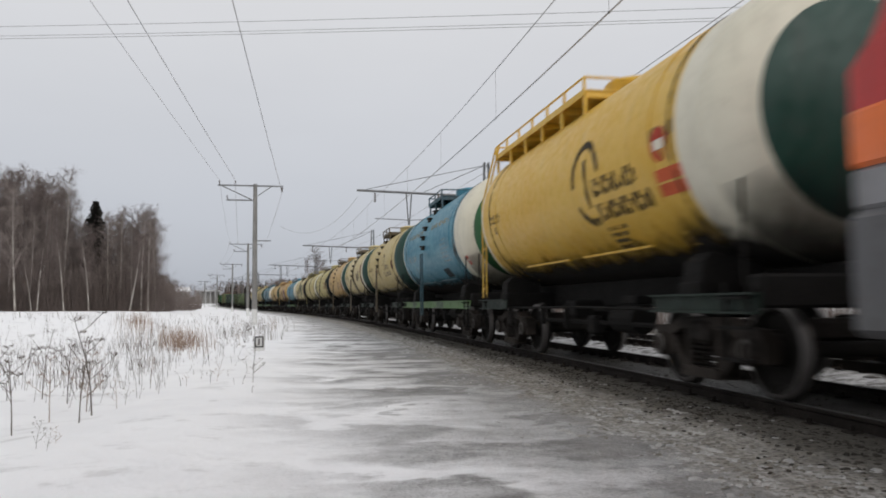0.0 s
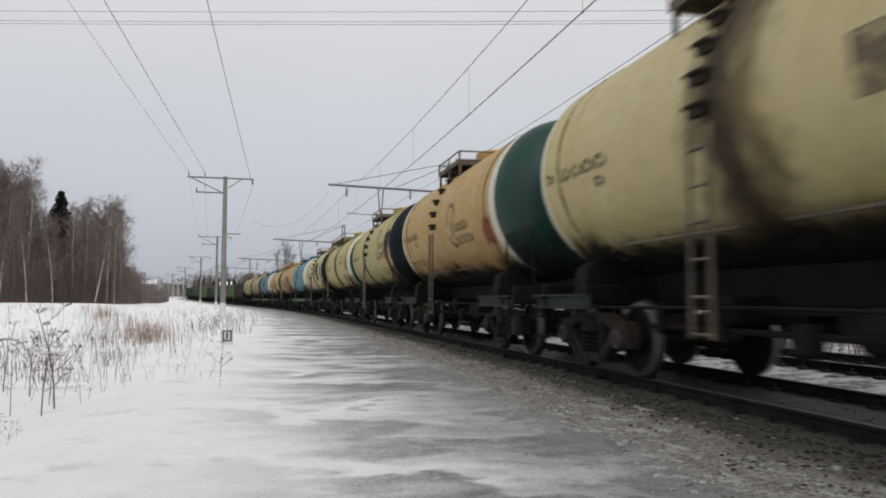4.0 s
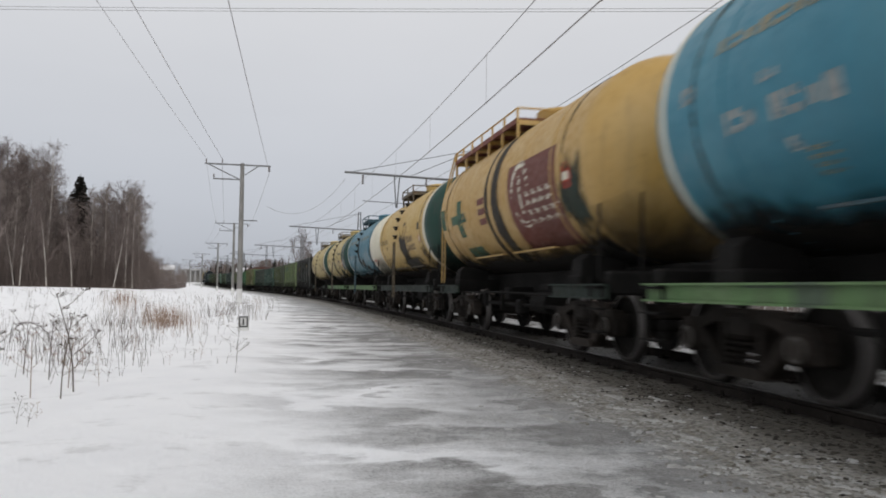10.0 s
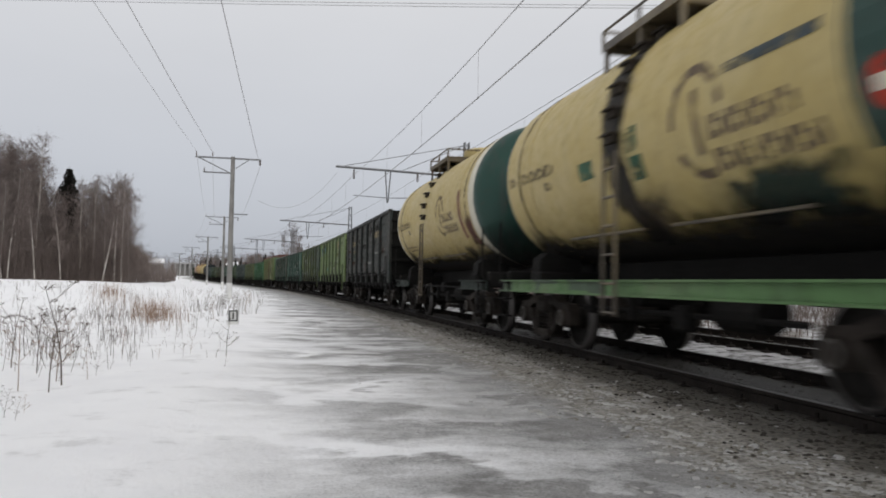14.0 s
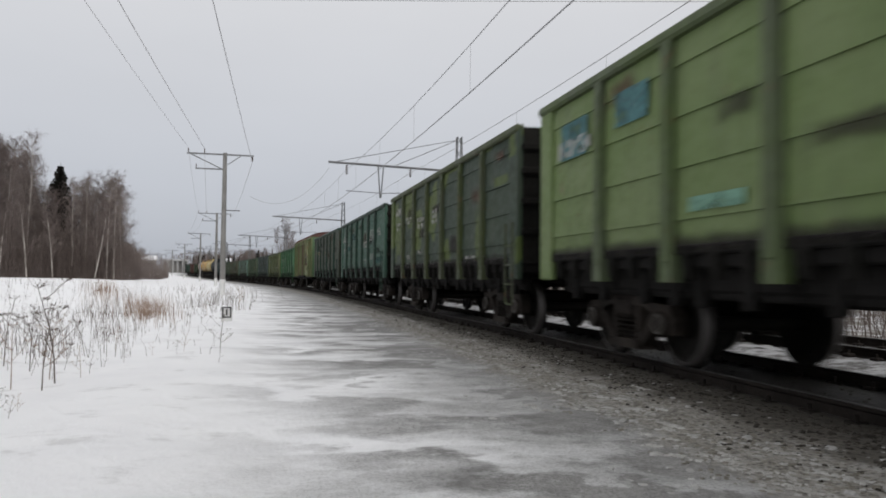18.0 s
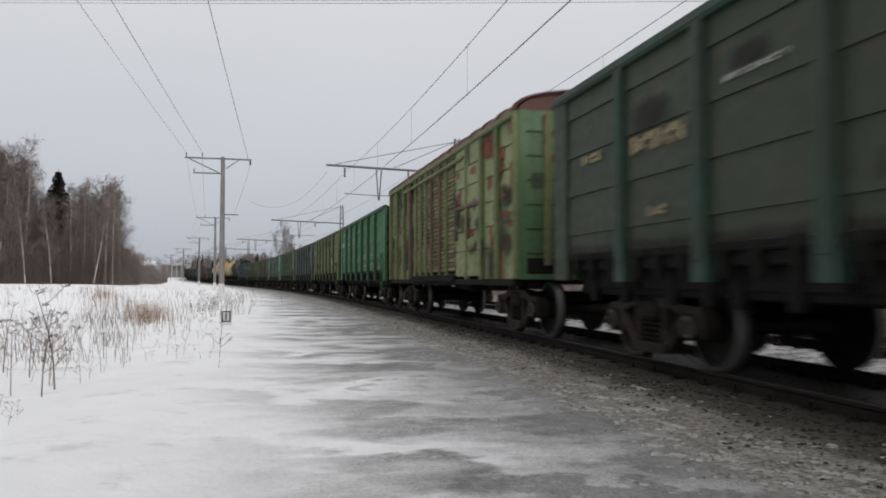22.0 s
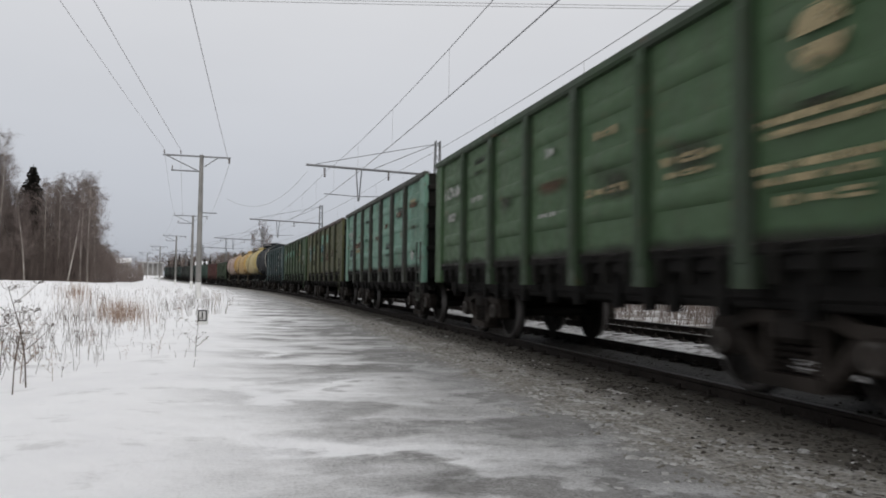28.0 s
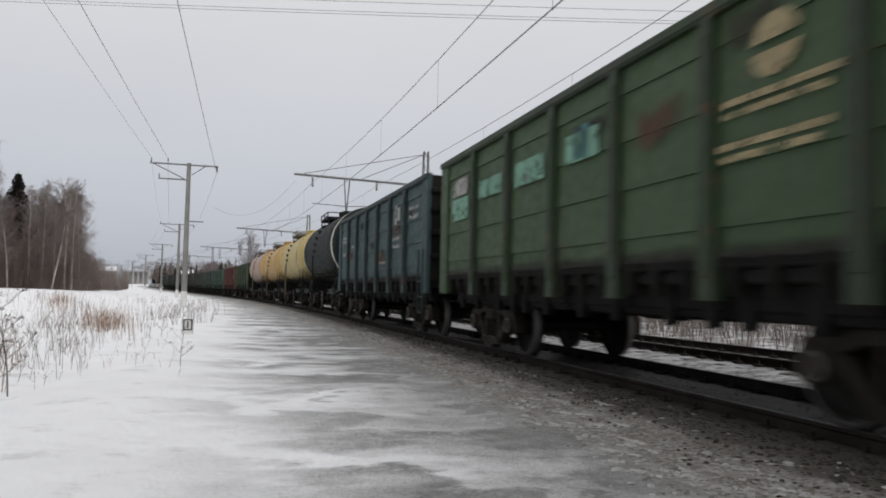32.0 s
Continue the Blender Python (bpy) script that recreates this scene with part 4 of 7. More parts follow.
def gondola_panel(w, ribs):
    """One side sheet between two posts: lapped strakes, or three long pressed swages."""
    m = Mesh()
    m.smooth = True
    h = G_TOP - G_LOW
    prof = [(G_LOW, 0.0)]
    if len(ribs) > 2:
        for k in ribs:
            z = G_LOW + h * k
            prof += [(z + 0.12 * math.sin(radians(a)), -0.05 * math.cos(radians(a)) ** 1.4) for a in (-90, -60, -30, 0, 30, 60, 90)]
    else:
        for z in (G_LOW + h * k for k in (0.15, 0.38, 0.61, 0.84)):
            prof += [(z - 0.002, 0.0), (z, -0.024), (z + 0.06, -0.020)]
    prof += [(G_TOP - 0.04, 0.0)]
    n = len(prof)
    ends = ((0.0, 0), (0.13, 0), (0.24, 0.7), (0.36, 1)) if len(ribs) > 2 else ((0.0, 1), (0.2, 1))
    cols = [(-w / 2 + a, k) for a, k in ends] + [(w / 2 - a, k) for a, k in ends[::-1]]
    vs = [(dx * k, y, z) for y, k in cols for z, dx in prof]
    fs = [(j * n + i, j * n + i + 1, (j + 1) * n + i + 1, (j + 1) * n + i) for j in range(len(cols) - 1) for i in range(n - 1)]
    m.add(vs, fs)
    m.add([(0.06, -w / 2, G_LOW), (0.06, w / 2, G_LOW), (0.06, w / 2, G_TOP - 0.04), (0.06, -w / 2, G_TOP - 0.04)], [(0, 1, 2, 3)])
    return m


def hatch_lid():
    """Folding floor hatch with its hinge brackets, hanging under the side sill."""
    m = Mesh()
    m.box((-1.36, 0, 1.16), (0.10, 1.5, 0.14), 0.02)
    m.box((-1.15, 0, 1.16), (0.5, 1.45, 0.06), 0.02, Matrix.Rotation(radians(12), 3, "Y"))
    return m


def hatch_hinge():
    """Hook-shaped hinge under the side sill."""
    return Mesh().prism([(-0.11, 1.31), (0.11, 1.31), (0.09, 1.20), (0.04, 1.00), (-0.05, 0.98), (-0.03, 1.18)], -1.485, -1.40)


def strip(w, h, x=0.0):
    """A band of dirt, thickest along its lower edge."""
    m = Mesh()
    n = 8
    m.uv = [(v, y) for y in range(n + 1) for v in (0.0, 0.5, 1.0)]
    return m.add([(x, -w / 2 + w * i / n, h * v) for i in range(n + 1) for v in (0.0, 0.5, 1.0)],
                 [(3 * i + j, 3 * i + j + 1, 3 * i + j + 4, 3 * i + j + 3) for i in range(n) for j in range(2)])


def smear(w, h):
    """A ragged flat patch on an upright sheet."""
    m = Mesh()
    n = 16
    vs, m.uv = [(0, 0, 0)], [(0.0, 0.0)]
    for r in (0.5, 1.0):
        for i in range(n):
            t = 2 * math.pi * i / n
            c, q = math.cos(t), math.sin(t)
            g = r / max(abs(c), abs(q)) ** 0.7
            vs.append((0, w / 2 * c * g, h / 2 * q * g))
            m.uv.append((r, 0.0))
    return m.add(vs, [(0, 1 + i, 1 + (i + 1) % n) for i in range(n)] + [(1 + i, 1 + (i + 1) % n, 1 + n + (i + 1) % n, 1 + n + i) for i in range(n)])


def hatch_gear(k):
    """Torsion bar, lever and lock that carry a floor hatch."""
    m = Mesh()
    m.tube((-1.18, -0.91, 0.84), (-1.18, 0.91, 0.84), 0.06, n=8)
    m.box((-1.16, 0, 0.98), (0.22, 1.62, 0.26), 0.03)
    for y in ((-0.5, 0.4), (-0.2, 0.6), (-0.6, 0.1))[k]:
        m.prism([(y - 0.14, 1.12), (y + 0.12, 1.12), (y + 0.05, 0.70), (y - 0.07, 0.72)], -1.3, -1.2)
    m.box((-0.75, 0, 1.0), (0.7, 1.55, 0.12), 0.02, Matrix.Rotation(radians(14), 3, "Y"))
    return m


def gondola_end(w=2.96):
    return Mesh().box((0, 0, (G_TOP + G_LOW) / 2), (w, 0.05, G_TOP - G_LOW), 0)


def end_rib(w=2.96):
    return Mesh().box((0, -0.07, 0), (w - 0.1, 0.09, 0.13), 0.03)


def end_stiffener(w=2.96):
    return Mesh().box((0, -0.09, (G_TOP + G_LOW) / 2), (0.12, 0.10, G_TOP - G_LOW - 0.05), 0.02)


def build_gondola(m, label, paint, post=None, marks=(), ribs=(0.36, 0.68), rail=None):
    w = thing("gondola_wagon", m, label, "gondola wagon", "wagons of the freight train")
    post = post or paint
    be = bay_edges()
    bw = be[1] - be[0]
    rk = "-".join("%d" % (r * 100) for r in ribs)
    pm = shape("gon/panel" + rk, lambda: gondola_panel(bw, ribs))
    cm = shape("gon/corner", lambda: Mesh().box((0, 0, (G_TOP + 0.96) / 2), (0.10, 0.46, G_TOP - 0.96), 0.02))
    pom = shape("gon/post", lambda: Mesh().prism([(-0.12, 0.95), (0.12, 0.95), (0.09, G_TOP - 0.05), (-0.09, G_TOP - 0.05)], -0.055, 0.075)
                .box((-0.06, 0, 2.2), (0.03, 0.10, 2.1), 0.01))
    for sg in (-1, 1):
        turn = 0 if sg < 0 else 180
        for i in range(BAYS):
            part("side_panel", pm, paint, w, at=pose(sg * G_X, (be[i] + be[i + 1]) / 2, 0, 0, 0, turn))
            part("floor_hatch", shape("gon/hatch", hatch_lid), BLACK, w, at=pose(0, (be[i] + be[i + 1]) / 2, 0, 0, 0, turn))
            for dy in (-0.5, 0.02, 0.52) if sg < 0 and "tail" not in label else ():
                part("hatch_hinge", shape("gon/hinge", hatch_hinge), DIRTY_SHADED, w, at=pose(0, (be[i] + be[i + 1]) / 2 + dy, 0, 0, 0, turn))
        for z in (() if "clean" in label else (0.02,)):
            part("dirt_band", shape("gon/dirt", lambda: strip(2 * G_HALF - 0.9, 0.22)), DUST, w, at=(sg * (G_X + 0.040), 0, G_LOW + z))
        for i in range(1, BAYS):
            part("side_post", pom, post, w, at=pose(sg * (G_X + 0.03), be[i], 0, 0, 0, turn))
        for e in (-1, 1):
            part("corner_post", cm, paint, w, at=(sg * (G_X + 0.01), e * (G_HALF - 0.21), 0))
        part("top_rail", shape("gon/top", lambda: Mesh().box((0, 0, G_TOP - 0.02), (0.16, 2 * G_HALF + 0.04, 0.13), 0.03)), rail or post, w, at=(sg * (G_X + 0.02), 0, 0))
        part("side_sill", shape("gon/sill", lambda: Mesh().box((0, 0, 1.27), (0.14, 2 * G_HALF - 0.5, 0.10), 0.02)), BLACK, w, at=(sg * (G_X - 0.03), 0, 0))
        # end walls, ribs and stiffeners: shade between wagons put into their colour
        part("end_wall", shape("gon/end", gondola_end), DIRTY_SHADED, w, at=pose(0, sg * (G_HALF - 0.03), 0, 0, 0, 0 if sg < 0 else 180))
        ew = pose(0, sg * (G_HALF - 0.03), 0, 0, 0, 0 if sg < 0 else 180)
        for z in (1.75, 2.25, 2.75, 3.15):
            part("end_rib", shape("gon/end_rib", end_rib), DIRTY_SHADED, w, at=ew @ Matrix.Translation((0, 0, z)))
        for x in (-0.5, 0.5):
            part("end_stiffener", shape("gon/end_post", end_stiffener), DIRTY_SHADED, w, at=ew @ Matrix.Translation((x, 0, 0)))
        ld = part("end_ladder", shape("gon/ladder", ladder_stiles), post, w, at=pose(0, 0, 0, 0, 0, 0 if sg < 0 else 180))
        for z in () if "tail" in label else (0.88, 1.2, 1.52):
            part("rung", shape("gon/rung", ladder_rung), post, ld, at=(0, 0, z))
        build_bogie(w, sg * 4.325)
    part("floor", shape("gon/floor", lambda: Mesh().box((0, 0, 1.38), (2.8, 2 * G_HALF - 0.1, 0.08), 0)), BLACK, w)
    build_underframe(w)
    for sg in (-1, 1):
        for i in range(BAYS):
            part("hatch_gear", shape("gon/gear%d" % (i % 3), lambda: hatch_gear(i % 3)), BLACK, w, at=pose(0, (be[i] + be[i + 1]) / 2, 0, 0, 0, 0 if sg < 0 else 180))
    both_ends(w, coupler, "gon/coupler", "coupler", CAST, 6.96)
    both_ends(w, hose, "gon/hose", "brake_hose", BLACK, 6.96)
    rs = random.Random(label)
    for i in range(0 if "tail" in label or "clean" in label else 6):
        part("rust_smear", shape("gon/smear%d" % (i % 4), lambda: smear(0.8 + 0.2 * (i % 4), 0.3 + 0.12 * (i % 3))), (RUSTY, GREASE, DUST)[rs.randrange(3)], w,
             at=(-G_X - 0.041, (be[i] + be[i + 1]) / 2 + rs.uniform(-0.35, 0.35), rs.uniform(1.7, 3.2)))
    for kind, mat, bay, z, *a in marks:
        y = (be[bay] + be[bay + 1]) / 2
        if kind == "plate":
            part("painted_panel", shape("gon/plate%.2f-%.2f" % tuple(a), lambda: Mesh().box((0, 0, 0), (0.006, a[0], a[1]))), mat, w, at=(-G_X - 0.043, y, z))
        elif kind == "bars":
            part("lettering", shape("gon/bars%.2f-%.2f-%d" % tuple(a), lambda: flat_bars(*a)), mat, w, at=(-G_X - 0.046, y, z))
        elif kind == "mark":
            for z0, k in ((0.20, 1), (0.12, -1)):
                part("company_mark", shape("gon/mark%d" % k, lambda: half_disc(z0, k)), mat, w, at=(-G_X - 0.046, y, z))
            for i, wd in enumerate((1.35, 1.2, 1.3, 1.15)):
                part("lettering", shape("gon/stripe%d" % i, lambda: Mesh().box((0, 0, 0), (0.006, wd, 0.06))), mat, w, at=(-G_X - 0.046, y + 0.03 * i, z + a[0] - (0.0, 0.10, 0.36, 0.46)[i]))
    return w


def flat_bars(width, h, n):
    m = Mesh()
    st = width / n
    for i in range(n):
        y = width / 2 - st * (i + 0.5)
        for lo, hi in (((0, 1),), ((0, 0.35), (0.6, 1)), ((0.15, 0.8),))[(i * 5) % 3]:
            m.box((0, y, h * ((lo + hi) / 2 - 0.5)), (0.004, st * 0.72, h * (hi - lo)))
    return m


def half_disc(z0, k):
    """One half of the round company mark."""
    return Mesh().prism([(0.27 * math.cos(a), z0 + k * 0.21 * math.sin(a)) for a in np.linspace(0, math.pi, 13)], -0.003, 0.003)


def ladder_stiles():
    """One bent rail: down, across the foot and up again."""
    x, a, b = -G_X - 0.12, -G_HALF + 0.05, -G_HALF + 0.42
    return Mesh().path([(x, a, 1.9), (x, a, 0.6), (x, a + 0.05, 0.55), (x, b - 0.05, 0.55), (x, b, 0.6), (x, b, 1.9)], 0.018, 5)


def ladder_rung():
    return Mesh().box((-G_X - 0.12, -G_HALF + 0.235, 0), (0.03, 0.37, 0.025), 0.006)


def cross_beam():
    return Mesh().box((0, 0, 1.2), (2.7, 0.22, 0.26), 0.02)


def brake_cylinder():
    return Mesh().tube((0, -0.4, 0), (0, 0.4, 0), 0.2, n=14).tube((0, 0.4, 0), (0, 0.5, 0), 0.12, n=12)


def brake_pipe():
    return Mesh().path([(-1.25, -6.0, 0.98), (-1.25, 0, 0.95), (-1.25, 6.0, 0.98)], 0.022, 5)


def pull_rod():
    return Mesh().tube((-0.7, -0.2, 0.92), (-0.1, 3.2, 0.84), 0.03, n=6)


def build_underframe(w):
    part("centre_sill", shape("under/sill", lambda: Mesh().box((0, 0, 1.12), (0.5, 13.0, 0.36), 0.03)), BLACK, w)
    for y in (-6.2, -4.325, -1.4, 1.4, 4.325, 6.2):
        part("cross_beam", shape("under/beam", cross_beam), BLACK, w, at=(0, y, 0))
    part("brake_cylinder", shape("under/cyl", brake_cylinder), BLACK, w, at=(-0.7, -0.6, 0.92))
    part("air_reservoir", shape("under/cyl", brake_cylinder), BLACK, w, at=(0.6, 0.75, 0.92))
    part("brake_pipe", shape("under/pipe", brake_pipe), BLACK, w)
    part("brake_lever_box", shape("under/levers", lambda: Mesh().box((0, 0.3, 0.84), (0.9, 3.4, 0.22), 0.04).box((0.1, -2.6, 0.86), (0.3, 1.6, 0.16), 0.03)), BLACK, w)
    for rz in (0, 180):
        part("pull_rod", shape("under/rod", pull_rod), BLACK, w, at=pose(0, 0, 0, 0, 0, rz))


# -- boxcar, 14.73 m over the couplers
B_HALF, B_LOW, B_EAVE, B_X = 6.27, 0.98, 3.75, 1.48


def slat(w, n=26):
    """One pressed board of the wall."""
    return Mesh().box((0, 0, 0), (0.05, w, (B_EAVE - B_LOW - 0.1) / n * 1.02), 0.012)


def barrel_roof():
    m = Mesh()
    n, ys = 14, np.linspace(-B_HALF - 0.08, B_HALF + 0.08, 19)
    vs = []
    for y in ys:
        for i in range(n + 1):
            a = radians(180 * i / n)
            vs.append((-(B_X + 0.08) * math.cos(a), y, B_EAVE + 0.36 * math.sin(a) ** 0.9))
    m.add(vs, [(j * (n + 1) + i, (j + 1) * (n + 1) + i, (j + 1) * (n + 1) + i + 1, j * (n + 1) + i + 1) for j in range(len(ys) - 1) for i in range(n)])
    m.smooth = True
    return m


def roof_rib():
    m = Mesh()
    n = 14
    out, inn = [], []
    for i in range(n + 1):
        a = radians(180 * i / n)
        out.append((-(B_X + 0.12) * math.cos(a), B_EAVE + 0.40 * math.sin(a) ** 0.9))
        inn.append((-(B_X + 0.05) * math.cos(a), B_EAVE + 0.34 * math.sin(a) ** 0.9))
    vs = [(x, y, z) for y in (-0.05, 0.05) for x, z in out + inn]
    k = n + 1
    fs = []
    for i in range(n):
        fs += [(i, i + 1, 2 * k + i + 1, 2 * k + i), (i, i + 1, k + i + 1, k + i), (2 * k + i, 2 * k + i + 1, 3 * k + i + 1, 3 * k + i)]
    return m.add(vs, fs)


def build_boxcar(m, label):
    paint = painted("boxcar_green", (0.115, 0.125, 0.042), (0.17, 0.165, 0.07), 0.85, 0.75, 0.65, (0.095, 0.05, 0.03), 0.8, 0.7)
    post = painted("boxcar_post", (0.115, 0.155, 0.06), (0.155, 0.17, 0.075), 0.7, 0.7, 0.65)
    rust = painted("boxcar_rust", (0.085, 0.058, 0.04), (0.13, 0.095, 0.06), 0.7, 0.6, 0.75)
    door = painted("boxcar_door", (0.185, 0.235, 0.10), (0.235, 0.265, 0.13), 0.95, 0.7, 0.65, (0.14, 0.055, 0.038), 0.78, 0.65)
    roof = painted("boxcar_roof", (0.095, 0.036, 0.03), (0.12, 0.055, 0.045), 0.5, 0.5, 0.7)
    w = thing("box_wagon", m, label, "box wagon", "wagons of the freight train")
    edges = [-6.25, -5.24, -4.24, -3.19, -2.29, -2.08, -1.44, -0.8, 0.1, 0.76, 1.45, 2.06, 2.9, 3.9, 5.1, 6.25]
    for sg in (-1, 1):
        turn = 0 if sg < 0 else 180
        for i in range(len(edges) - 1):
            wd, y = edges[i + 1] - edges[i], (edges[i] + edges[i + 1]) / 2
            at = pose(sg * B_X, sg * -y, 0, 0, 0, turn)
            if abs(y + 2.2) < 0.05:
                part("door_gap", Mesh().box((0.08, 0, (B_LOW + B_EAVE) / 2), (0.04, wd, B_EAVE - B_LOW - 0.1)), BLACK, w, at=at)
            elif -4.24 < y < -2.3:
                d = part("sliding_door", Mesh().box((-0.03, 0, (B_LOW + B_EAVE) / 2), (0.07, wd - 0.05, B_EAVE - B_LOW - 0.12), 0.02), door, w, "patched pale green sliding door", at=at)
                part("door_bar", Mesh().box((-0.08, 0, 2.45), (0.05, wd - 0.1, 0.09), 0.02), rust, d)
                part("door_latch", Mesh().box((-0.10, wd * 0.3, 1.9), (0.08, 0.1, 0.22), 0.02), rust, d)
            elif -2.1 < y < 2.3:
                pn = part("slatted_panel", Mesh().box((0.05, 0, (B_LOW + B_EAVE) / 2), (0.03, wd, B_EAVE - B_LOW)), rust, w, at=at)
                h = (B_EAVE - B_LOW - 0.23) / 26
                for j in range(26):
                    part("board", shape("box/slat%.2f" % wd, lambda: slat(wd)), paint if (j * 7 + i * 5) % 23 else rust, pn, at=pose(-0.01, 0, B_LOW + 0.18 + h * (j + 0.5), 0, 24, 0))
            else:
                part("plain_panel", Mesh().box((0.02, 0, (B_LOW + B_EAVE) / 2), (0.05, wd, B_EAVE - B_LOW), 0.01), door if y < 0 else paint, w, at=at)
        part("door_rail", Mesh().box((0, 0, B_LOW + 0.02), (0.12, 4.6, 0.16), 0.02), DIRTY_SHADED, w, at=(sg * (B_X + 0.05), 0.1, 0))
        part("door_rail", Mesh().box((0, 0, B_EAVE - 0.28), (0.10, 6.6, 0.07), 0.02), post, w, at=(sg * (B_X + 0.08), 0.3, 0))
        for y in [e for e in edges if not -2.4 < e < -2.0]:
            part("side_post", shape("box/post", lambda: Mesh().box((-0.05, 0, (B_LOW + B_EAVE) / 2), (0.10, 0.10, B_EAVE - B_LOW), 0.02)),
                 post if int(abs(y) * 10) % 7 != 1 else rust, w, at=pose(sg * B_X, sg * -y, 0, 0, 0, turn))
        part("side_sill", Mesh().box((0, 0, 0.93), (0.16, 2 * B_HALF - 0.2, 0.12), 0.02), BLACK, w, at=(sg * (B_X - 0.02), 0, 0))
        part("eave_rail", Mesh().box((0, 0, B_EAVE - 0.05), (0.12, 2 * B_HALF, 0.10), 0.02), post, w, at=(sg * (B_X + 0.06), 0, 0))
        e = Mesh()
        n = 14
        pts = [(-B_X, B_LOW), (B_X, B_LOW), (B_X, B_EAVE), (-B_X, B_EAVE)]
        arc = [(B_X * math.cos(radians(180 * i / n)), B_EAVE + 0.34 * math.sin(radians(180 * i / n)) ** 0.9) for i in range(n + 1)]
        gable = Mesh().add([(x, 0.0, z) for x, z in arc], [tuple(range(len(arc)))]).add([(x, 0.05 * sg, z) for x, z in arc], [tuple(range(len(arc)))])
        part("gable", gable, roof, w, at=(0, sg * (B_HALF - 0.03), 0))
        e.add([(x, 0.0, z) for x, z in pts], [tuple(range(len(pts)))])
        e.add([(x, 0.05 * sg, z) for x, z in pts], [tuple(range(len(pts)))])
        for x in (-1.0, -0.35, 0.35, 1.0):
            part("end_post", Mesh().box((x, 0.07 * sg, 2.45), (0.12, 0.10, 2.5), 0.02), paint, w, at=(0, sg * (B_HALF - 0.03), 0))
        part("end_wall", e, painted("boxcar_end", (0.06, 0.125, 0.055), (0.08, 0.145, 0.068), 0.6, 0.6), w, at=(0, sg * (B_HALF - 0.03), 0))
        build_bogie(w, sg * 5.0)
    rs = random.Random(4)
    for i in range(44):
        y = rs.uniform(-5.9, 5.9)
        part("rust_smear", shape("box/smear%d" % (i % 6), lambda: smear(0.35 + 0.13 * (i % 6), 0.3 + 0.25 * (i % 4))), (RUSTY, RUSTY, GREASE, OLD_GREEN, RUSTY)[i % 5], w,
             at=(-B_X - (0.070 if -4.4 < y < -2.3 else 0.045 if -2.3 < y < 2.3 else 0.010), y, rs.uniform(1.4, 3.6)))
    for i in range(26):
        y = rs.uniform(-5.9, -2.5) if i < 16 else rs.uniform(2.4, 5.9)
        part("rust_smear", shape("box/smear%d" % (i % 6), lambda: smear(0.35 + 0.13 * (i % 6), 0.3 + 0.25 * (i % 4))), (RUSTY, GREASE, RUSTY, DUST)[i % 4], w,
             at=(-B_X - (0.073 if -4.4 < y < -2.3 else 0.013), y, rs.uniform(1.2, 3.6)))
    for y in (-5.75, -4.75, -3.7, -2.74, 2.48, 3.4, 4.5, 5.65):
        for z in (1.55, 1.95, 2.4, 2.85, 3.25):
            part("joint_strip", shape("box/joint", lambda: Mesh().box((0, 0, 0), (0.012, 0.72, 0.016))), GREASE_BAR, w, at=(-B_X - (0.07 if -4.2 < y < -2.3 else 0.012), y, z))
    # primer showing through, as (along, height, width, tall)
    for y, z, wd, h in ((-5.4, 3.17, 0.5, 0.3), (-5.98, 2.75, 0.3, 0.5), (-5.4, 2.9, 0.5, 0.14), (-5.6, 2.1, 0.5, 0.16), (-5.85, 1.92, 0.32, 0.14), (-4.5, 3.4, 0.7, 0.5), (-5.55, 2.42, 0.4, 0.14),
                        (-3.72, 3.1, 0.6, 0.2), (-3.7, 1.88, 0.5, 0.2), (-4.75, 1.74, 0.2, 0.45), (-2.7, 2.65, 0.35, 0.4), (-2.55, 3.15, 0.4, 0.2), (-4.7, 2.75, 0.4, 0.3), (-0.65, 3.1, 0.5, 0.6)):
        part("primer_patch", shape("box/primer%.2f-%.2f" % (wd, h), lambda: smear(wd, h)), PRIMER, w, at=(-B_X - (0.078 if -4.24 < y < -2.3 else 0.048 if y > -2 else 0.017), y, z))
    for x, z, wd, h, mt in ((-0.7, 3.35, 0.8, 0.18, PRIMER), (-0.75, 2.95, 0.7, 0.25, PRIMER), (-0.1, 2.8, 0.5, 0.35, GREASE), (-1.1, 2.6, 0.4, 0.3, OLD_GREEN), (-0.5, 1.9, 0.7, 0.3, GREASE), (0.6, 2.4, 0.9, 0.9, GREASE), (0.7, 3.2, 0.7, 0.3, PRIMER)):
        part("rust_smear", smear(wd, h), mt, w, at=pose(x, -B_HALF - 0.028, z, 0, 0, 90))
    for i in range(6):
        part("joint_strip", Mesh().box((0, 0, 0), (2.7, 0.012, 0.022)), GREASE_BAR, w, at=(0, -B_HALF - 0.026, 1.4 + 0.4 * i))
    part("roof", barrel_roof(), roof, w, "rust-red barrel roof")
    for y in np.linspace(-B_HALF, B_HALF, 15):
        part("roof_rib", shape("box/rib", roof_rib), roof, w, at=(0, y, 0))
    part("floor", Mesh().box((0, 0, 1.16), (2.9, 2 * B_HALF - 0.1, 0.1)), BLACK, w)
    build_underframe(w)
    both_ends(w, coupler, "box/coupler", "coupler", CAST, 7.365)
    both_ends(w, hose, "box/hose", "brake_hose", BLACK, 7.365)
    part("tail_disc", Mesh().box((-1.2, 6.66, 1.25), (0.35, 0.05, 0.35), 0.02), plain("red_disc", (0.45, 0.03, 0.03), 0.5, 0, 0.3), w, "red board on the end beam")
    return w


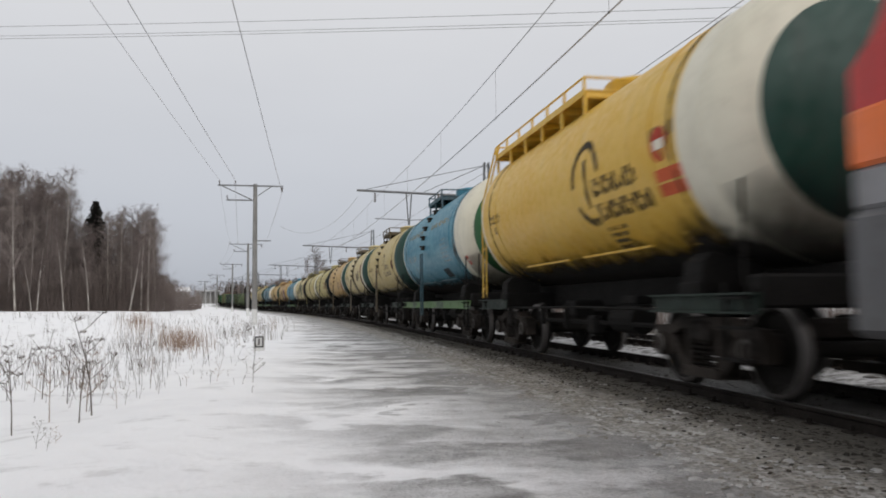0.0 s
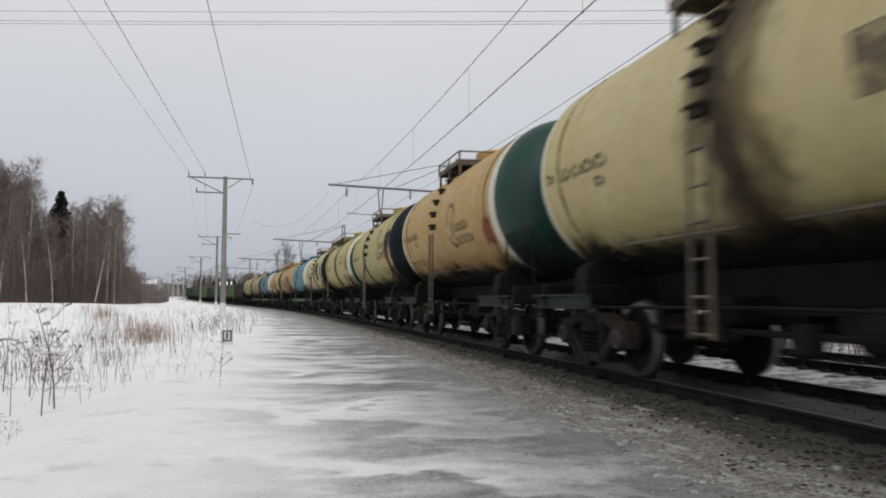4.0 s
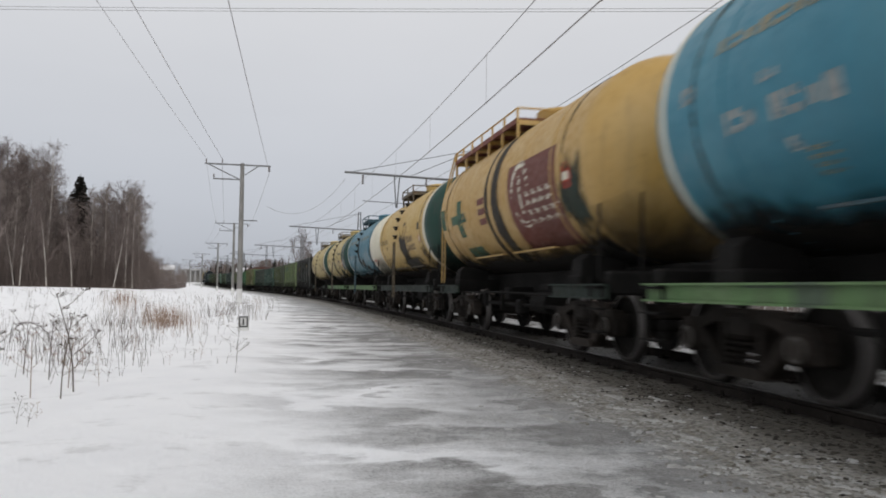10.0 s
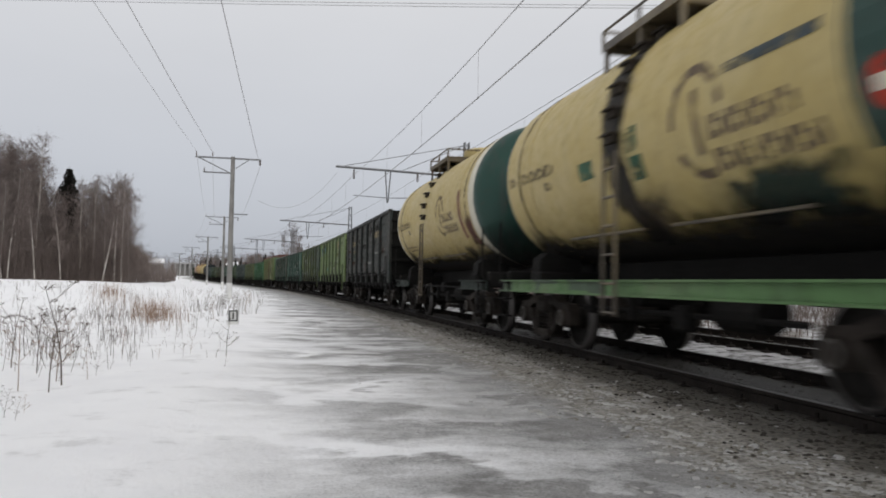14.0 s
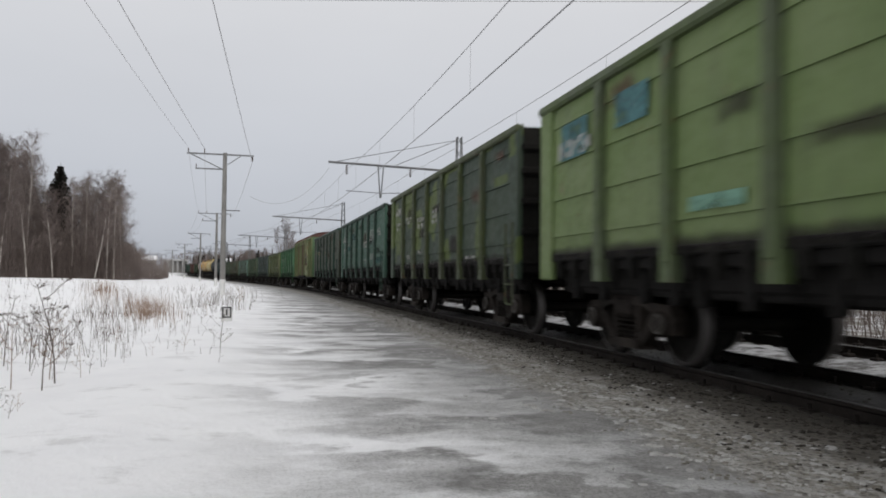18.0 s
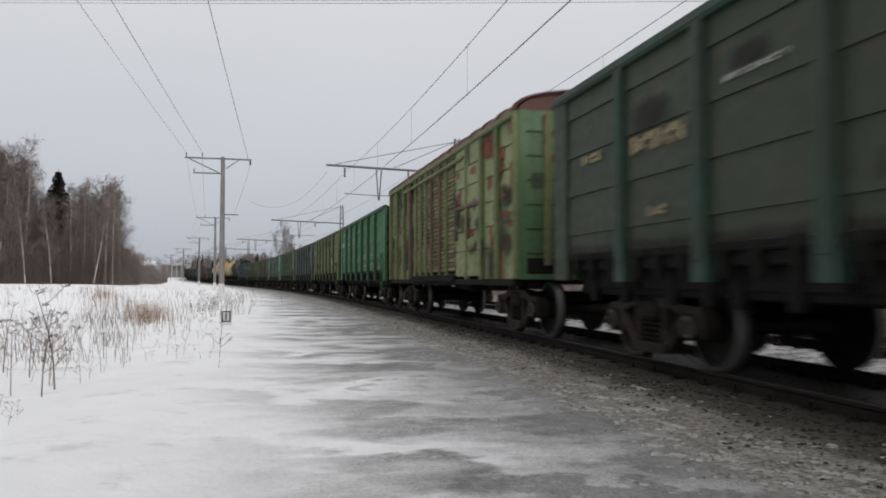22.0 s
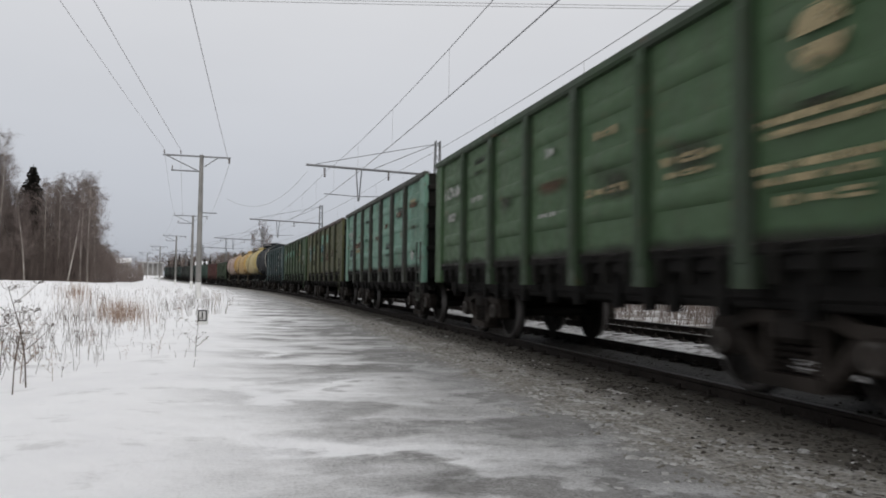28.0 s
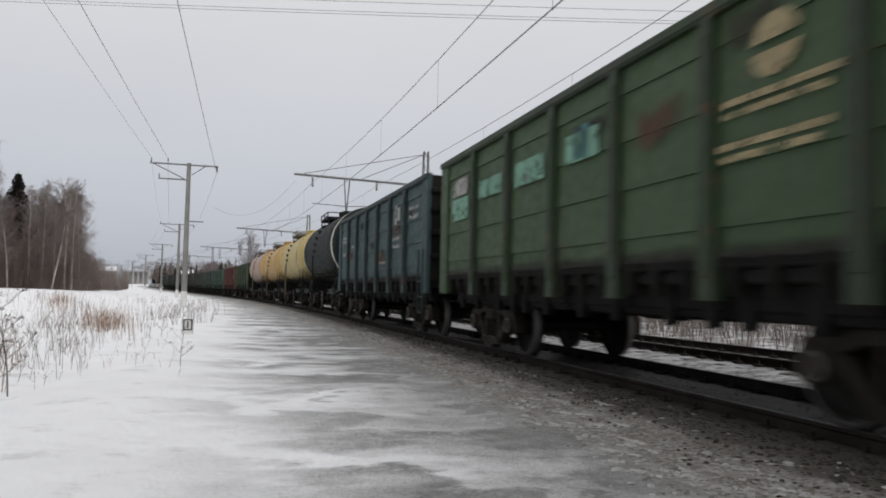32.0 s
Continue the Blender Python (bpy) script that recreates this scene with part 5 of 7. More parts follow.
def build_loco(m):
    w = thing("locomotive", m, "red and grey electric freight locomotive heading the train", "locomotive")
    red = painted("loco_red", (0.42, 0.03, 0.03), (0.45, 0.05, 0.04), 0.05, 0.2, 0.35)
    grey = painted("loco_grey", (0.22, 0.22, 0.23), None, 0.05, 0.3, 0.45)
    org = painted("loco_orange", (0.75, 0.16, 0.03), None, 0.05, 0.15, 0.4)
    dark = plain("loco_glass", (0.02, 0.022, 0.025), 0.08, 0, 0.1, 4, 0.0)
    ln = 17.0
    h = ln / 2
    side = [(-h, 2.32), (-h, 2.62), (-h + 0.25, 2.80), (-h + 1.15, 4.05), (-h + 1.6, 4.30), (h - 1.6, 4.30), (h - 1.15, 4.05), (h - 0.25, 2.80), (h, 2.62), (h, 2.32)]
    part("upper_body", Mesh().prism(side, -1.52, 1.52), red, w)
    part("stripe", Mesh().box((0, 0, 2.11), (3.11, ln + 0.01, 0.42), 0.03), org, w)
    part("lower_body", Mesh().box((0, 0, 1.75), (3.08, ln, 0.30), 0.03), grey, w)
    part("apron", Mesh().box((0, 0, 1.15), (3.16, ln + 0.06, 0.9), 0.06), painted("loco_apron", (0.10, 0.10, 0.105), None, 0.1, 0.4, 0.5), w)
    part("roof", Mesh().box((0, 0, 4.42), (2.6, ln - 4.0, 0.34), 0.12), grey, w)
    for sg in (-1, 1):
        part("cab_window", Mesh().box((0, 0, 0), (2.3, 0.05, 0.85), 0.02), dark, w, at=pose(0, sg * (h - 0.68), 3.47, sg * 36))
        for y in (-5.5, -2.0, 2.0, 5.5):
            part("side_grille", Mesh().box((sg * 1.56, y, 3.5), (0.04, 1.5, 0.7), 0.02), BLACK, w)
        part("buffer_beam", Mesh().box((0, sg * (ln / 2 + 0.05), 1.15), (2.8, 0.2, 0.4), 0.05), BLACK, w)
        for x in (-0.9, 0.9):
            part("buffer_light", Mesh().tube((x, sg * (ln / 2), 2.1), (x, sg * (ln / 2 + 0.08), 2.1), 0.13, n=16), plain("lens_red", (0.4, 0.02, 0.02), 0.15, 0, 0.1), w)
        build_bogie(w, sg * 4.4)
        part("pantograph", Mesh().path([(0, sg * 5, 4.6), (0, sg * 5 - 0.9, 5.1), (0, sg * 5 + 0.3, 5.6)], 0.04, 6).box((0, sg * 5 + 0.3, 5.64), (2.0, 0.25, 0.06), 0.02), BLACK, w)
    part("equipment_box", Mesh().box((0, 0, 0.85), (2.6, 5.2, 0.65), 0.06), BLACK, w)
    both_ends(w, coupler, "loco/coupler", "coupler", CAST, ln / 2 + 0.45)
    return w


# ---- the train's make-up ----
def paint_set():
    P = {}
    P["yellow"] = painted("tank_yellow", (0.58, 0.345, 0.032), (0.60, 0.385, 0.06), 0.05, 0.10, 0.42, streak=0.15)
    P["blue"] = painted("tank_blue", (0.032, 0.18, 0.255), (0.055, 0.215, 0.285), 0.08, 0.14, 0.42, streak=0.15)
    P["teal"] = painted("tank_teal", (0.028, 0.14, 0.20), (0.04, 0.165, 0.215), 0.1, 0.18, 0.45, streak=0.2)
    P["cream"] = painted("tank_cream", (0.441, 0.343, 0.129), (0.466, 0.378, 0.174), 0.12, 0.16, 0.5, streak=0.16)
    P["pale"] = painted("tank_pale_cream", (0.502, 0.409, 0.185), (0.517, 0.440, 0.235), 0.12, 0.16, 0.5, streak=0.16)
    P["lemon"] = painted("tank_lemon_cream", (0.449, 0.371, 0.123), (0.402, 0.353, 0.158), 0.12, 0.16, 0.5, streak=0.16)
    P["tan"] = painted("tank_tan", (0.436, 0.271, 0.076), (0.470, 0.315, 0.120), 0.12, 0.16, 0.5, streak=0.16)
    P["white"] = painted("band_white", (0.64, 0.61, 0.50), (0.60, 0.57, 0.46), 0.1, 0.12, 0.5, streak=0.15)
    P["warm"] = painted("tank_warm_cream", (0.481, 0.315, 0.086), (0.506, 0.360, 0.126), 0.12, 0.16, 0.5, streak=0.16)
    P["ladder_teal"] = painted("ladder_teal", (0.025, 0.08, 0.105), None, 0.5, 0.6, 0.6)
    P["seam"] = plain("seam_dirt", (0.10, 0.085, 0.06), 0.8, 0, 0.5, 5, 0.2, wear=0.5)
    P["ladder_lemon"] = painted("ladder_lemon", (0.27, 0.23, 0.085), (0.2, 0.17, 0.07), 0.4, 0.5, 0.6)
    P["rust_band"] = painted("band_rust", (0.20, 0.085, 0.04), (0.24, 0.13, 0.07), 0.4, 0.3, 0.6)
    P["ladder"] = painted("ladder_dirty", (0.115, 0.09, 0.052), (0.075, 0.06, 0.04), 0.8, 0.6, 0.6)
    P["green"] = painted("head_green", (0.008, 0.042, 0.031), (0.011, 0.05, 0.037), 0.1, 0.25, 0.4)
    P["bright_green"] = painted("head_bright_green", (0.022, 0.105, 0.036), (0.028, 0.12, 0.05), 0.1, 0.25, 0.4)
    P["black"] = painted("head_black", (0.008, 0.013, 0.016), None, 0.05, 0.15, 0.6, gloss=0.12)
    P["frame_green"] = painted("frame_green", (0.105, 0.215, 0.075), (0.145, 0.23, 0.105), 0.4, 0.6, 0.6, (0.07, 0.10, 0.07), 0.72)
    P["frame_dark"] = painted("frame_dark", (0.010, 0.020, 0.015), (0.02, 0.034, 0.025), 0.3, 0.6, 0.6, gloss=0.2)
    P["stain"] = painted("oil_stain", (0.075, 0.062, 0.048), (0.19, 0.15, 0.085), 0.35, 0.4, 0.45)
    P["ink"] = plain("faded_black_lettering", (0.13, 0.105, 0.07), 0.7, 0, 0.4, 9, 0.05, wear=0.35)
    P["ink_bold"] = plain("black_lettering", (0.07, 0.06, 0.045), 0.7, 0, 0.4, 9, 0.05, wear=0.2)
    P["orange"] = plain("hazard_orange", (0.55, 0.10, 0.03), 0.6, 0, 0.2, 9, 0.05)
    P["ink_brown"] = plain("faded_brown_lettering", (0.19, 0.14, 0.10), 0.7, 0, 0.4, 9, 0.05, wear=0.35)
    P["ink_red"] = plain("faded_red_mark", (0.30, 0.12, 0.07), 0.7, 0, 0.4, 9, 0.05, wear=0.35)
    P["sign_red"] = plain("hazard_red", (0.55, 0.06, 0.03), 0.6, 0, 0.3, 9, 0.05, wear=0.3)
    P["sign_green"] = plain("panel_green", (0.045, 0.125, 0.075), 0.6, 0, 0.3, 9, 0.05, wear=0.15)
    P["patch"] = plain("patch_green", (0.045, 0.09, 0.055), 0.6, 0, 0.3, 5, 0.05)
    P["maroon"] = plain("panel_maroon", (0.165, 0.05, 0.036), 0.6, 0, 0.3, 3, 0.05, (0.13, 0.05, 0.038))
    P["wash"] = painted("brown_wash", (0.17, 0.12, 0.06), None, 0.3, 0.3)
    P["old_white"] = WHITE_MARK
    P["old_yellow"] = plain("faded_yellow_mark", (0.40, 0.33, 0.19), 0.7, 0, 0.35, 9, 0.1, wear=0.4)
    P["mint"] = plain("touch_up_mint", (0.19, 0.36, 0.27), 0.65, 0, 0.25, 7, 0.1, wear=0.25)
    P["aqua"] = plain("touch_up_blue", (0.085, 0.21, 0.22), 0.65, 0, 0.3, 7, 0.1, wear=0.3)
    P["dusk"] = plain("touch_up_grey_blue", (0.06, 0.078, 0.085), 0.65, 0, 0.3, 7, 0.1, wear=0.3)
    P["teal_touch"] = plain("touch_up_teal", (0.03, 0.10, 0.085), 0.65, 0, 0.3, 7, 0.1, wear=0.3)
    P["rustp"] = plain("bare_rust", (0.16, 0.075, 0.045), 0.8, 0, 0.4, 7, 0.2, wear=0.6)
    return P


P = paint_set()
for key, base, other in (("stain", (0.05, 0.04, 0.03), (0.10, 0.075, 0.045)), ("black", (0.02, 0.019, 0.018), (0.045, 0.038, 0.03)), ("maroon", (0.13, 0.04, 0.03), (0.07, 0.035, 0.03)), ("wash", (0.17, 0.12, 0.06), (0.10, 0.075, 0.045)),
                         ("green", (0.02, 0.04, 0.032), (0.04, 0.045, 0.035)), ("sign_green", (0.06, 0.12, 0.06), (0.10, 0.14, 0.08)), ("old_yellow", (0.28, 0.25, 0.15), (0.2, 0.17, 0.1)),
                         ("sign_red", (0.30, 0.07, 0.035), (0.16, 0.05, 0.035))):
    FILM[P[key].name] = film(P[key].name + "_film", base, other, 0.78 if key in ("stain", "wash") else 0.9, 0.95 if key in ("stain", "wash") else 0.6)
HOME = Matrix()
BLUE = {}
WAGONS = []   # (object, length over couplers)


def rake():
    """The wagons in their order from the locomotive back."""
    I, B, R = P["ink"], P["ink_brown"], P["ink_red"]
    G, W, RD, SG = P["frame_green"], P["white"], P["sign_red"], P["sign_green"]
    D = P["frame_dark"]

    def tank(label, paint, head, frame, **kw):
        WAGONS.append((build_tank(HOME, label, paint, head, frame, **kw), 12.02 if len(WAGONS) < 6 or len(WAGONS) > 20 else 11.82 if len(WAGONS) == 6 else 11.9))

    def gon(label, paint, **kw):
        if not kw.get("post"):
            n = paint.name[8:]
            kw["post"] = gp(n + "_post", tuple(c * 0.6 for c in GB[n]), None, 0.45, 0.6)
        WAGONS.append((build_gondola(HOME, label, paint, **kw), 13.92))

    S, T, K, M, Y = P["stain"], P["old_white"], P["black"], P["maroon"], P["old_yellow"]
    GN, DU = P["green"], P["dusk"]
    num = [("bars", I, 3.95, 2.45, -9, 7, 8), ("bars", I, 4.55, 4.25, -8, 6, 2), ("bars", I, 2.9, 2.6, -17, 5, 2)]
    small = [("bars", B, 3.8, 2.4, -33, 2.4, 9), ("bars", B, 3.7, 2.3, -37, 2.4, 10)]
    tank("bright yellow tank wagon with white band and green end", P["yellow"], P["green"], D, deck=P["yellow"], ladder=P["yellow"], disc=1.14, band_w=0.55, band=W, long_deck=True,
         marks=[("logo", P["ink_bold"], -1.5, -8, 1.2), ("disc", -3.8, -4, 0.2, RD, W), ("plate", P["orange"], -3.6, -4.2, -20, -14.5), ("plate", P["orange"], -3.6, -4.2, -26.5, -21), ("bars", I, -3.5, -4.15, -2, 6, 3),
                ("bars", I, 4.1, 3.2, -9, 7, 6), ("bars", I, 3.75, 3.5, -17, 5, 2), ("blotch", K, -0.9, -1.7, -84, -62, 1)] +
               [("bars", I, -1.6, -2.45 + 0.1 * i, -36 - 4 * i, 2.4, 1) for i in range(4)])
    for lab, seed, pt, old in (("blue tank wagon with white band and green end", 1, P["blue"], 0), ("sky blue tank wagon with white band and green end", 2, P["blue"], 1),
                               ("teal tank wagon with white band and green end", 3, P["teal"], 1)):
        LATER = [("bars", T, 3.6, 3.05, -16.5, 8.2, 2), ("bars", T, 2.86, 1.94, -16.4, 8.4, 3), ("bars", T, 4.3, 4.0, 0, 7, 2), ("bars", T, 2.95, 2.7, -3.4, 4, 2), ("bars", T, 2.75, 2.55, -28, 5, 1), ("bars", Y, 3.7, 0.8, 14, 6, 9), ("bars", Y, -0.7, -3.4, 14, 6, 9),
                 ("plate", K, -1.5, -2.3, -46, -34), ("blotch", S, -3.7, -4.2, -34, -2, seed), ("plate", RD, -4.78, -5.15, -30, -26, 0.02), ("plate", RD, -4.95, -5.2, -36, -32, 0.02)]
        LATER += [("bars", Y, 2.56, 2.22, -29 - 2.9 * i, 1.5, 2) for i in range(4)]
        LATER += [("bars", T, -2.25 + 0.02 * i, -3.1 - 0.08 * (i % 3), -4 - 4.6 * i, 2.4, 4) for i in range(6)]
        if old:
            LATER += [("blotch", S, -2.2, -3.6, -56, -40, seed + 7), ("blotch", S, 1.5, 0.6, -60, -48, seed + 8)]
        if seed == 3:
            LATER += [("blotch", S, -0.2, -1.5, -44, -16, 9), ("blotch", K, 0.3, -0.3, -40, 25, 10)]
        BLUE[lab] = (pt, LATER)

    def blue(lab, **kw):
        pt, mk = BLUE[lab]
        tank(lab, pt, P["bright_green"], G, disc=1.2, band_w=0.5, band=W, ladder=P["ladder_teal"], full_frame=True, marks=mk, **kw)

    blue("blue tank wagon with white band and green end")
    tank("cream tank wagon with dark green end", P["cream"], P["green"], D, band=P["pale"], band_w=0.2, ladder=P["ladder"],
         marks=num + small + [("logo", B, -1.6, -6), ("plate", SG, 3.85, 3.62, -24, -18), ("plate", B, 1.35, 0.85, -16, -4), ("blotch", M, -3.7, -4.2, -16, 0, 3), ("blotch", S, -3.5, -4.6, -58, -22, 4), ("blotch", S, 0.8, 0.1, -30, 10, 5)])
    tank("pale cream tank wagon with stained middle and white band", P["pale"], P["green"], D, band=W, band_w=0.4, ladder=P["stain"],
         marks=num + [("ring", P["wash"], 0.0, 1.1, 0.005), ("ring", S, 0.1, 0.4, 0.0062), ("plate", M, -3.55, -4.1, -2, 16), ("blotch", M, -3.6, -4.2, -30, -6, 2), ("plate", B, -1.6, -2.4, -18, 0), ("plate", B, -2.5, -3.0, -14, 4), ("blotch", S, -3.5, -4.7, -56, -24, 6)])
    tank("tan tank wagon with white band and green end", P["tan"], P["green"], D, band=W, band_w=0.35,
         marks=num + small + [("logo", B, -1.4, -8), ("blotch", RD, -3.7, -4.3, -32, -12, 5), ("blotch", S, 1.0, -0.8, -70, -40, 2)])
    tank("cream tank wagon with faded red mark and black end", P["lemon"], P["black"], D, ladder=P["stain"],
         marks=num + [("logo", R, -2.3, 5, 1.15), ("ring", K, 1.2, 0.45, 0.005), ("bars", SG, -0.05, -0.35, -22, 22, 1), ("blotch", K, -3.75, -4.7, -4, 20, 2), ("blotch", M, -3.7, -4.6, -20, 2, 6), ("blotch", RD, -3.85, -4.5, -26, -6, 3), ("blotch", K, -3.8, -4.9, -58, -22, 3), ("blotch", GN, -4.0, -4.7, 4, 16, 8),
                      ("bars", B, -2.3, -3.6, -31, 2.4, 9), ("bars", B, -2.3, -3.8, -35, 2.4, 10), ("bars", B, -2.4, -3.7, -39, 2.4, 9), ("blotch", K, -1.0, -1.5, -60, -44, 4)])
    tank("lemon tank wagon with long walkway and white band", P["lemon"], P["green"], D, band=W, band_w=0.03, disc=1.4, deck=P["black"], ladder=P["ladder_lemon"], long_deck=True,
         marks=num + [("bars", B, -1.6, -2.9, 8, 5, 8), ("bars", B, -1.5, -2.9, -3, 5, 8), ("blotch", Y, -3.85, -4.5, -18, 6, 4), ("disc", -4.06, -12, 0.11, RD, RD), ("blotch", S, -3.6, -4.72, -56, -26, 5),
                      ("ring", P["wash"], 0.1, 0.95, 0.005), ("ring", S, -0.1, 0.3, 0.0062), ("blotch", K, -0.8, -1.8, -64, -50, 6), ("blotch", S, -2.6, -3.2, -40, -20, 8)])
    tank("cream tank wagon with a green patch and black end", P["pale"], P["black"], D, band=P["rust_band"], band_w=0.22, ladder=P["ladder"],
         marks=num + [("plate", P["patch"], -0.95, -2.7, -7, 22, 0.006, 8), ("plate", P["patch"], -1.55, -2.75, -24, -7, 0.006, 8), ("blotch", S, -1.3, -2.2, 0, 14, 3), ("plate", SG, 2.6, 1.9, -22, -6), ("plate", DU, -3.7, -4.2, -20, 12), ("ring", P["wash"], -0.2, 0.75, 0.005), ("ring", S, 0.05, 0.25, 0.0062),
                      ("blotch", S, -3.5, -4.7, -54, -22, 7), ("blotch", K, -2.2, -2.8, -58, -46, 8), ("bars", B, -2.0, -2.9, -40, 2.4, 7)])
    blue("sky blue tank wagon with white band and green end")
    tank("tan tank wagon with a maroon emblem panel", P["tan"], P["tan"], D, long_deck=True, deck=M, ladder=P["tan"],
         marks=[("plate", M, -1.25, -3.75, -50, 13, 0.006, 12), ("logo", W, -1.95, -9, 1.15), ("ring", K, 0.3, 0.2, 0.006), ("ring", K, -0.35, 0.45, 0.006), ("blotch", GN, -3.9, -4.7, -44, 4, 3),
                ("disc", -4.2, -8, 0.2, RD, W), ("plate", SG, 3.6, 2.1, -14, -6), ("plate", SG, 2.95, 2.5, -27, 6), ("bars", T, 3.5, 2.2, -13, 6, 6), ("plate", SG, 4.7, 4.25, -16, 4), ("plate", SG, 3.0, 1.7, -50, -38)] +
               [("plate", M, 1.0, 0.45, -21 + 8 * i, -16 + 8 * i) for i in range(3)] + [("blotch", K, -4.3, -4.7, -60, -44, 9)])
    tank("warm cream tank wagon with faded mark and green end", P["warm"], P["green"], D, band=W, band_w=0.3, ladder=P["ladder"], full_frame=True,
         marks=num + small + [("logo", B, -1.3, -8), ("disc", -3.8, -15, 0.14, RD, W), ("blotch", K, 0.4, -2.9, -54, -34, 2), ("blotch", K, 0.0, -1.4, -42, -4, 4), ("plate", I, -3.5, -3.9, -4, 5), ("blotch", S, -3.4, -4.2, -44, -22, 6)])
    blue("teal tank wagon with white band and green end")
    tank("cream tank wagon with oil-stained middle and green end", P["cream"], P["green"], G, ladder=P["stain"], full_frame=True,
         marks=num + [("ring", K, 0.35, 0.5, 0.005), ("blotch", S, 0.4, -0.5, -56, -30, 3), ("logo", B, -1.5, -10, 1.12), ("plate", SG, 1.5, 1.05, -18, -9), ("plate", SG, 0.05, -0.25, -12, -3), ("plate", SG, 0.0, -0.3, -25, -14), ("bars", SG, 0.0, -0.3, -23, 22, 1), ("plate", GN, -3.5, -4.72, -34, 40, 0.006, 10),
                      ("disc", -3.9, -17, 0.2, RD, W), ("blotch", GN, -1.6, -3.1, -57, -33, 5), ("plate", DU, -2.0, -3.3, 3, 7)])
    tank("cream tank wagon with white band and green end", P["cream"], P["green"], D, band=W, band_w=0.4, ladder=P["ladder"],
         marks=num + small + [("logo", B, -1.5, -8), ("plate", M, -3.35, -3.62, -34, 8), ("blotch", M, -3.7, -4.3, -44, -16, 5), ("blotch", S, -2.6, -3.4, -56, -40, 7)])

    DULL, GB = 0.64, {}

    def gp(n, base, fade=None, rust=0.45, grime=0.55, patch=None, at=0.7):
        def dull(c):
            if not c:
                return None
            g = sum(c) / 3
            return tuple(max(0.004, (1.1 * x - 0.1 * g)) * DULL for x in c)

        GB[n] = base
        return painted("gondola_" + n, dull(base), dull(fade), rust, grime * 0.7, 0.6, dull(patch), at, 0.3, 0.3)

    SWAGE, TL, OG = (0.26, 0.52, 0.79), P["teal_touch"], OLD_GREEN

    def rows(bay, z, width, n, h, letters):
        """Lines of small white lettering, one under the other."""
        return [("bars", P["old_white"], bay, z - 1.35 * h * i, width * (1 - 0.12 * (i % 2)), h, letters) for i in range(n)]

    ow, oy, mi, aq, du, ru = (P[k] for k in ("old_white", "old_yellow", "mint", "aqua", "dusk", "rustp"))
    num = [("bars", ow, 6, 2.75, 1.15, 0.24, 8), ("bars", ow, 6, 2.25, 0.5, 0.16, 4), ("bars", ow, 5, 2.45, 0.7, 0.12, 5)]
    txt = [("bars", ow, 0, 2.9, 0.9, 0.10, 7), ("bars", ow, 0, 2.7, 0.9, 0.10, 6), ("bars", ow, 1, 2.3, 0.9, 0.09, 6), ("bars", ow, 1, 2.1, 0.8, 0.09, 6), ("bars", ow, 2, 1.75, 0.9, 0.09, 5)]
    gon("dark rusty gondola wagon with faded lettering", gp("dark_brown", (0.034, 0.043, 0.038), (0.052, 0.052, 0.042), 0.5, 0.5),
        marks=[("bars", oy, 5, 2.72, 1.5, 0.22, 8), ("bars", oy, 5, 2.35, 0.6, 0.14, 3), ("plate", ru, 6, 2.42, 1.15, 0.10), ("plate", du, 6, 2.25, 1.1, 0.12), ("plate", ru, 6, 2.08, 1.05, 0.09), ("plate", du, 6, 1.95, 0.9, 0.06),
               ("plate", OG, 5, 2.2, 0.45, 0.30), ("plate", ru, 5, 1.85, 1.2, 0.12), ("bars", oy, 1, 2.8, 1.1, 0.22, 7)] + txt[3:])
    gon("light green gondola wagon with touched-up paint", gp("light_green", (0.20, 0.28, 0.11), (0.235, 0.305, 0.14), 0.35, 0.4),
        marks=[("plate", aq, 6, 2.85, 0.9, 0.5), ("bars", ow, 6, 2.75, 1.15, 0.24, 8), ("plate", ru, 1, 2.5, 0.28, 0.35), ("plate", oy, 1, 3.0, 0.5, 0.4), ("plate", mi, 4, 1.7, 0.9, 0.14), ("plate", aq, 5, 2.95, 0.8, 0.4)] + txt[2:])
    gon("patchy dark olive gondola wagon", gp("olive_patch", (0.09, 0.13, 0.036), (0.13, 0.175, 0.045), 0.25, 0.45, (0.032, 0.055, 0.045), 0.5), post=gp("olive_post", (0.085, 0.11, 0.042)), marks=rows(6, 2.98, 1.0, 1, 0.22, 6) + rows(6, 2.6, 0.6, 2, 0.1, 4) + rows(5, 2.66, 0.8, 2, 0.08, 5) + rows(4, 2.52, 0.9, 2, 0.12, 5) + rows(3, 2.6, 0.6, 3, 0.09, 4) + rows(4, 1.66, 0.5, 1, 0.09, 4) + rows(5, 1.56, 0.4, 1, 0.12, 3) + rows(1, 1.4, 0.7, 1, 0.06, 5))
    gon("teal green gondola wagon with white lettering", gp("teal_green", (0.055, 0.13, 0.092), (0.075, 0.145, 0.105), 0.3, 0.5), marks=num + rows(0, 2.7, 0.8, 3, 0.07, 6) + rows(1, 2.74, 1.15, 5, 0.06, 9) + rows(1, 1.84, 0.8, 3, 0.06, 7) + rows(2, 2.36, 1.15, 3, 0.06, 9) + rows(2, 1.66, 0.6, 2, 0.05, 5) + [("plate", TL, 4, 2.75, 1.2, 0.3), ("plate", TL, 0, 1.6, 1.3, 0.22), ("plate", TL, 5, 2.3, 1.0, 0.25)])
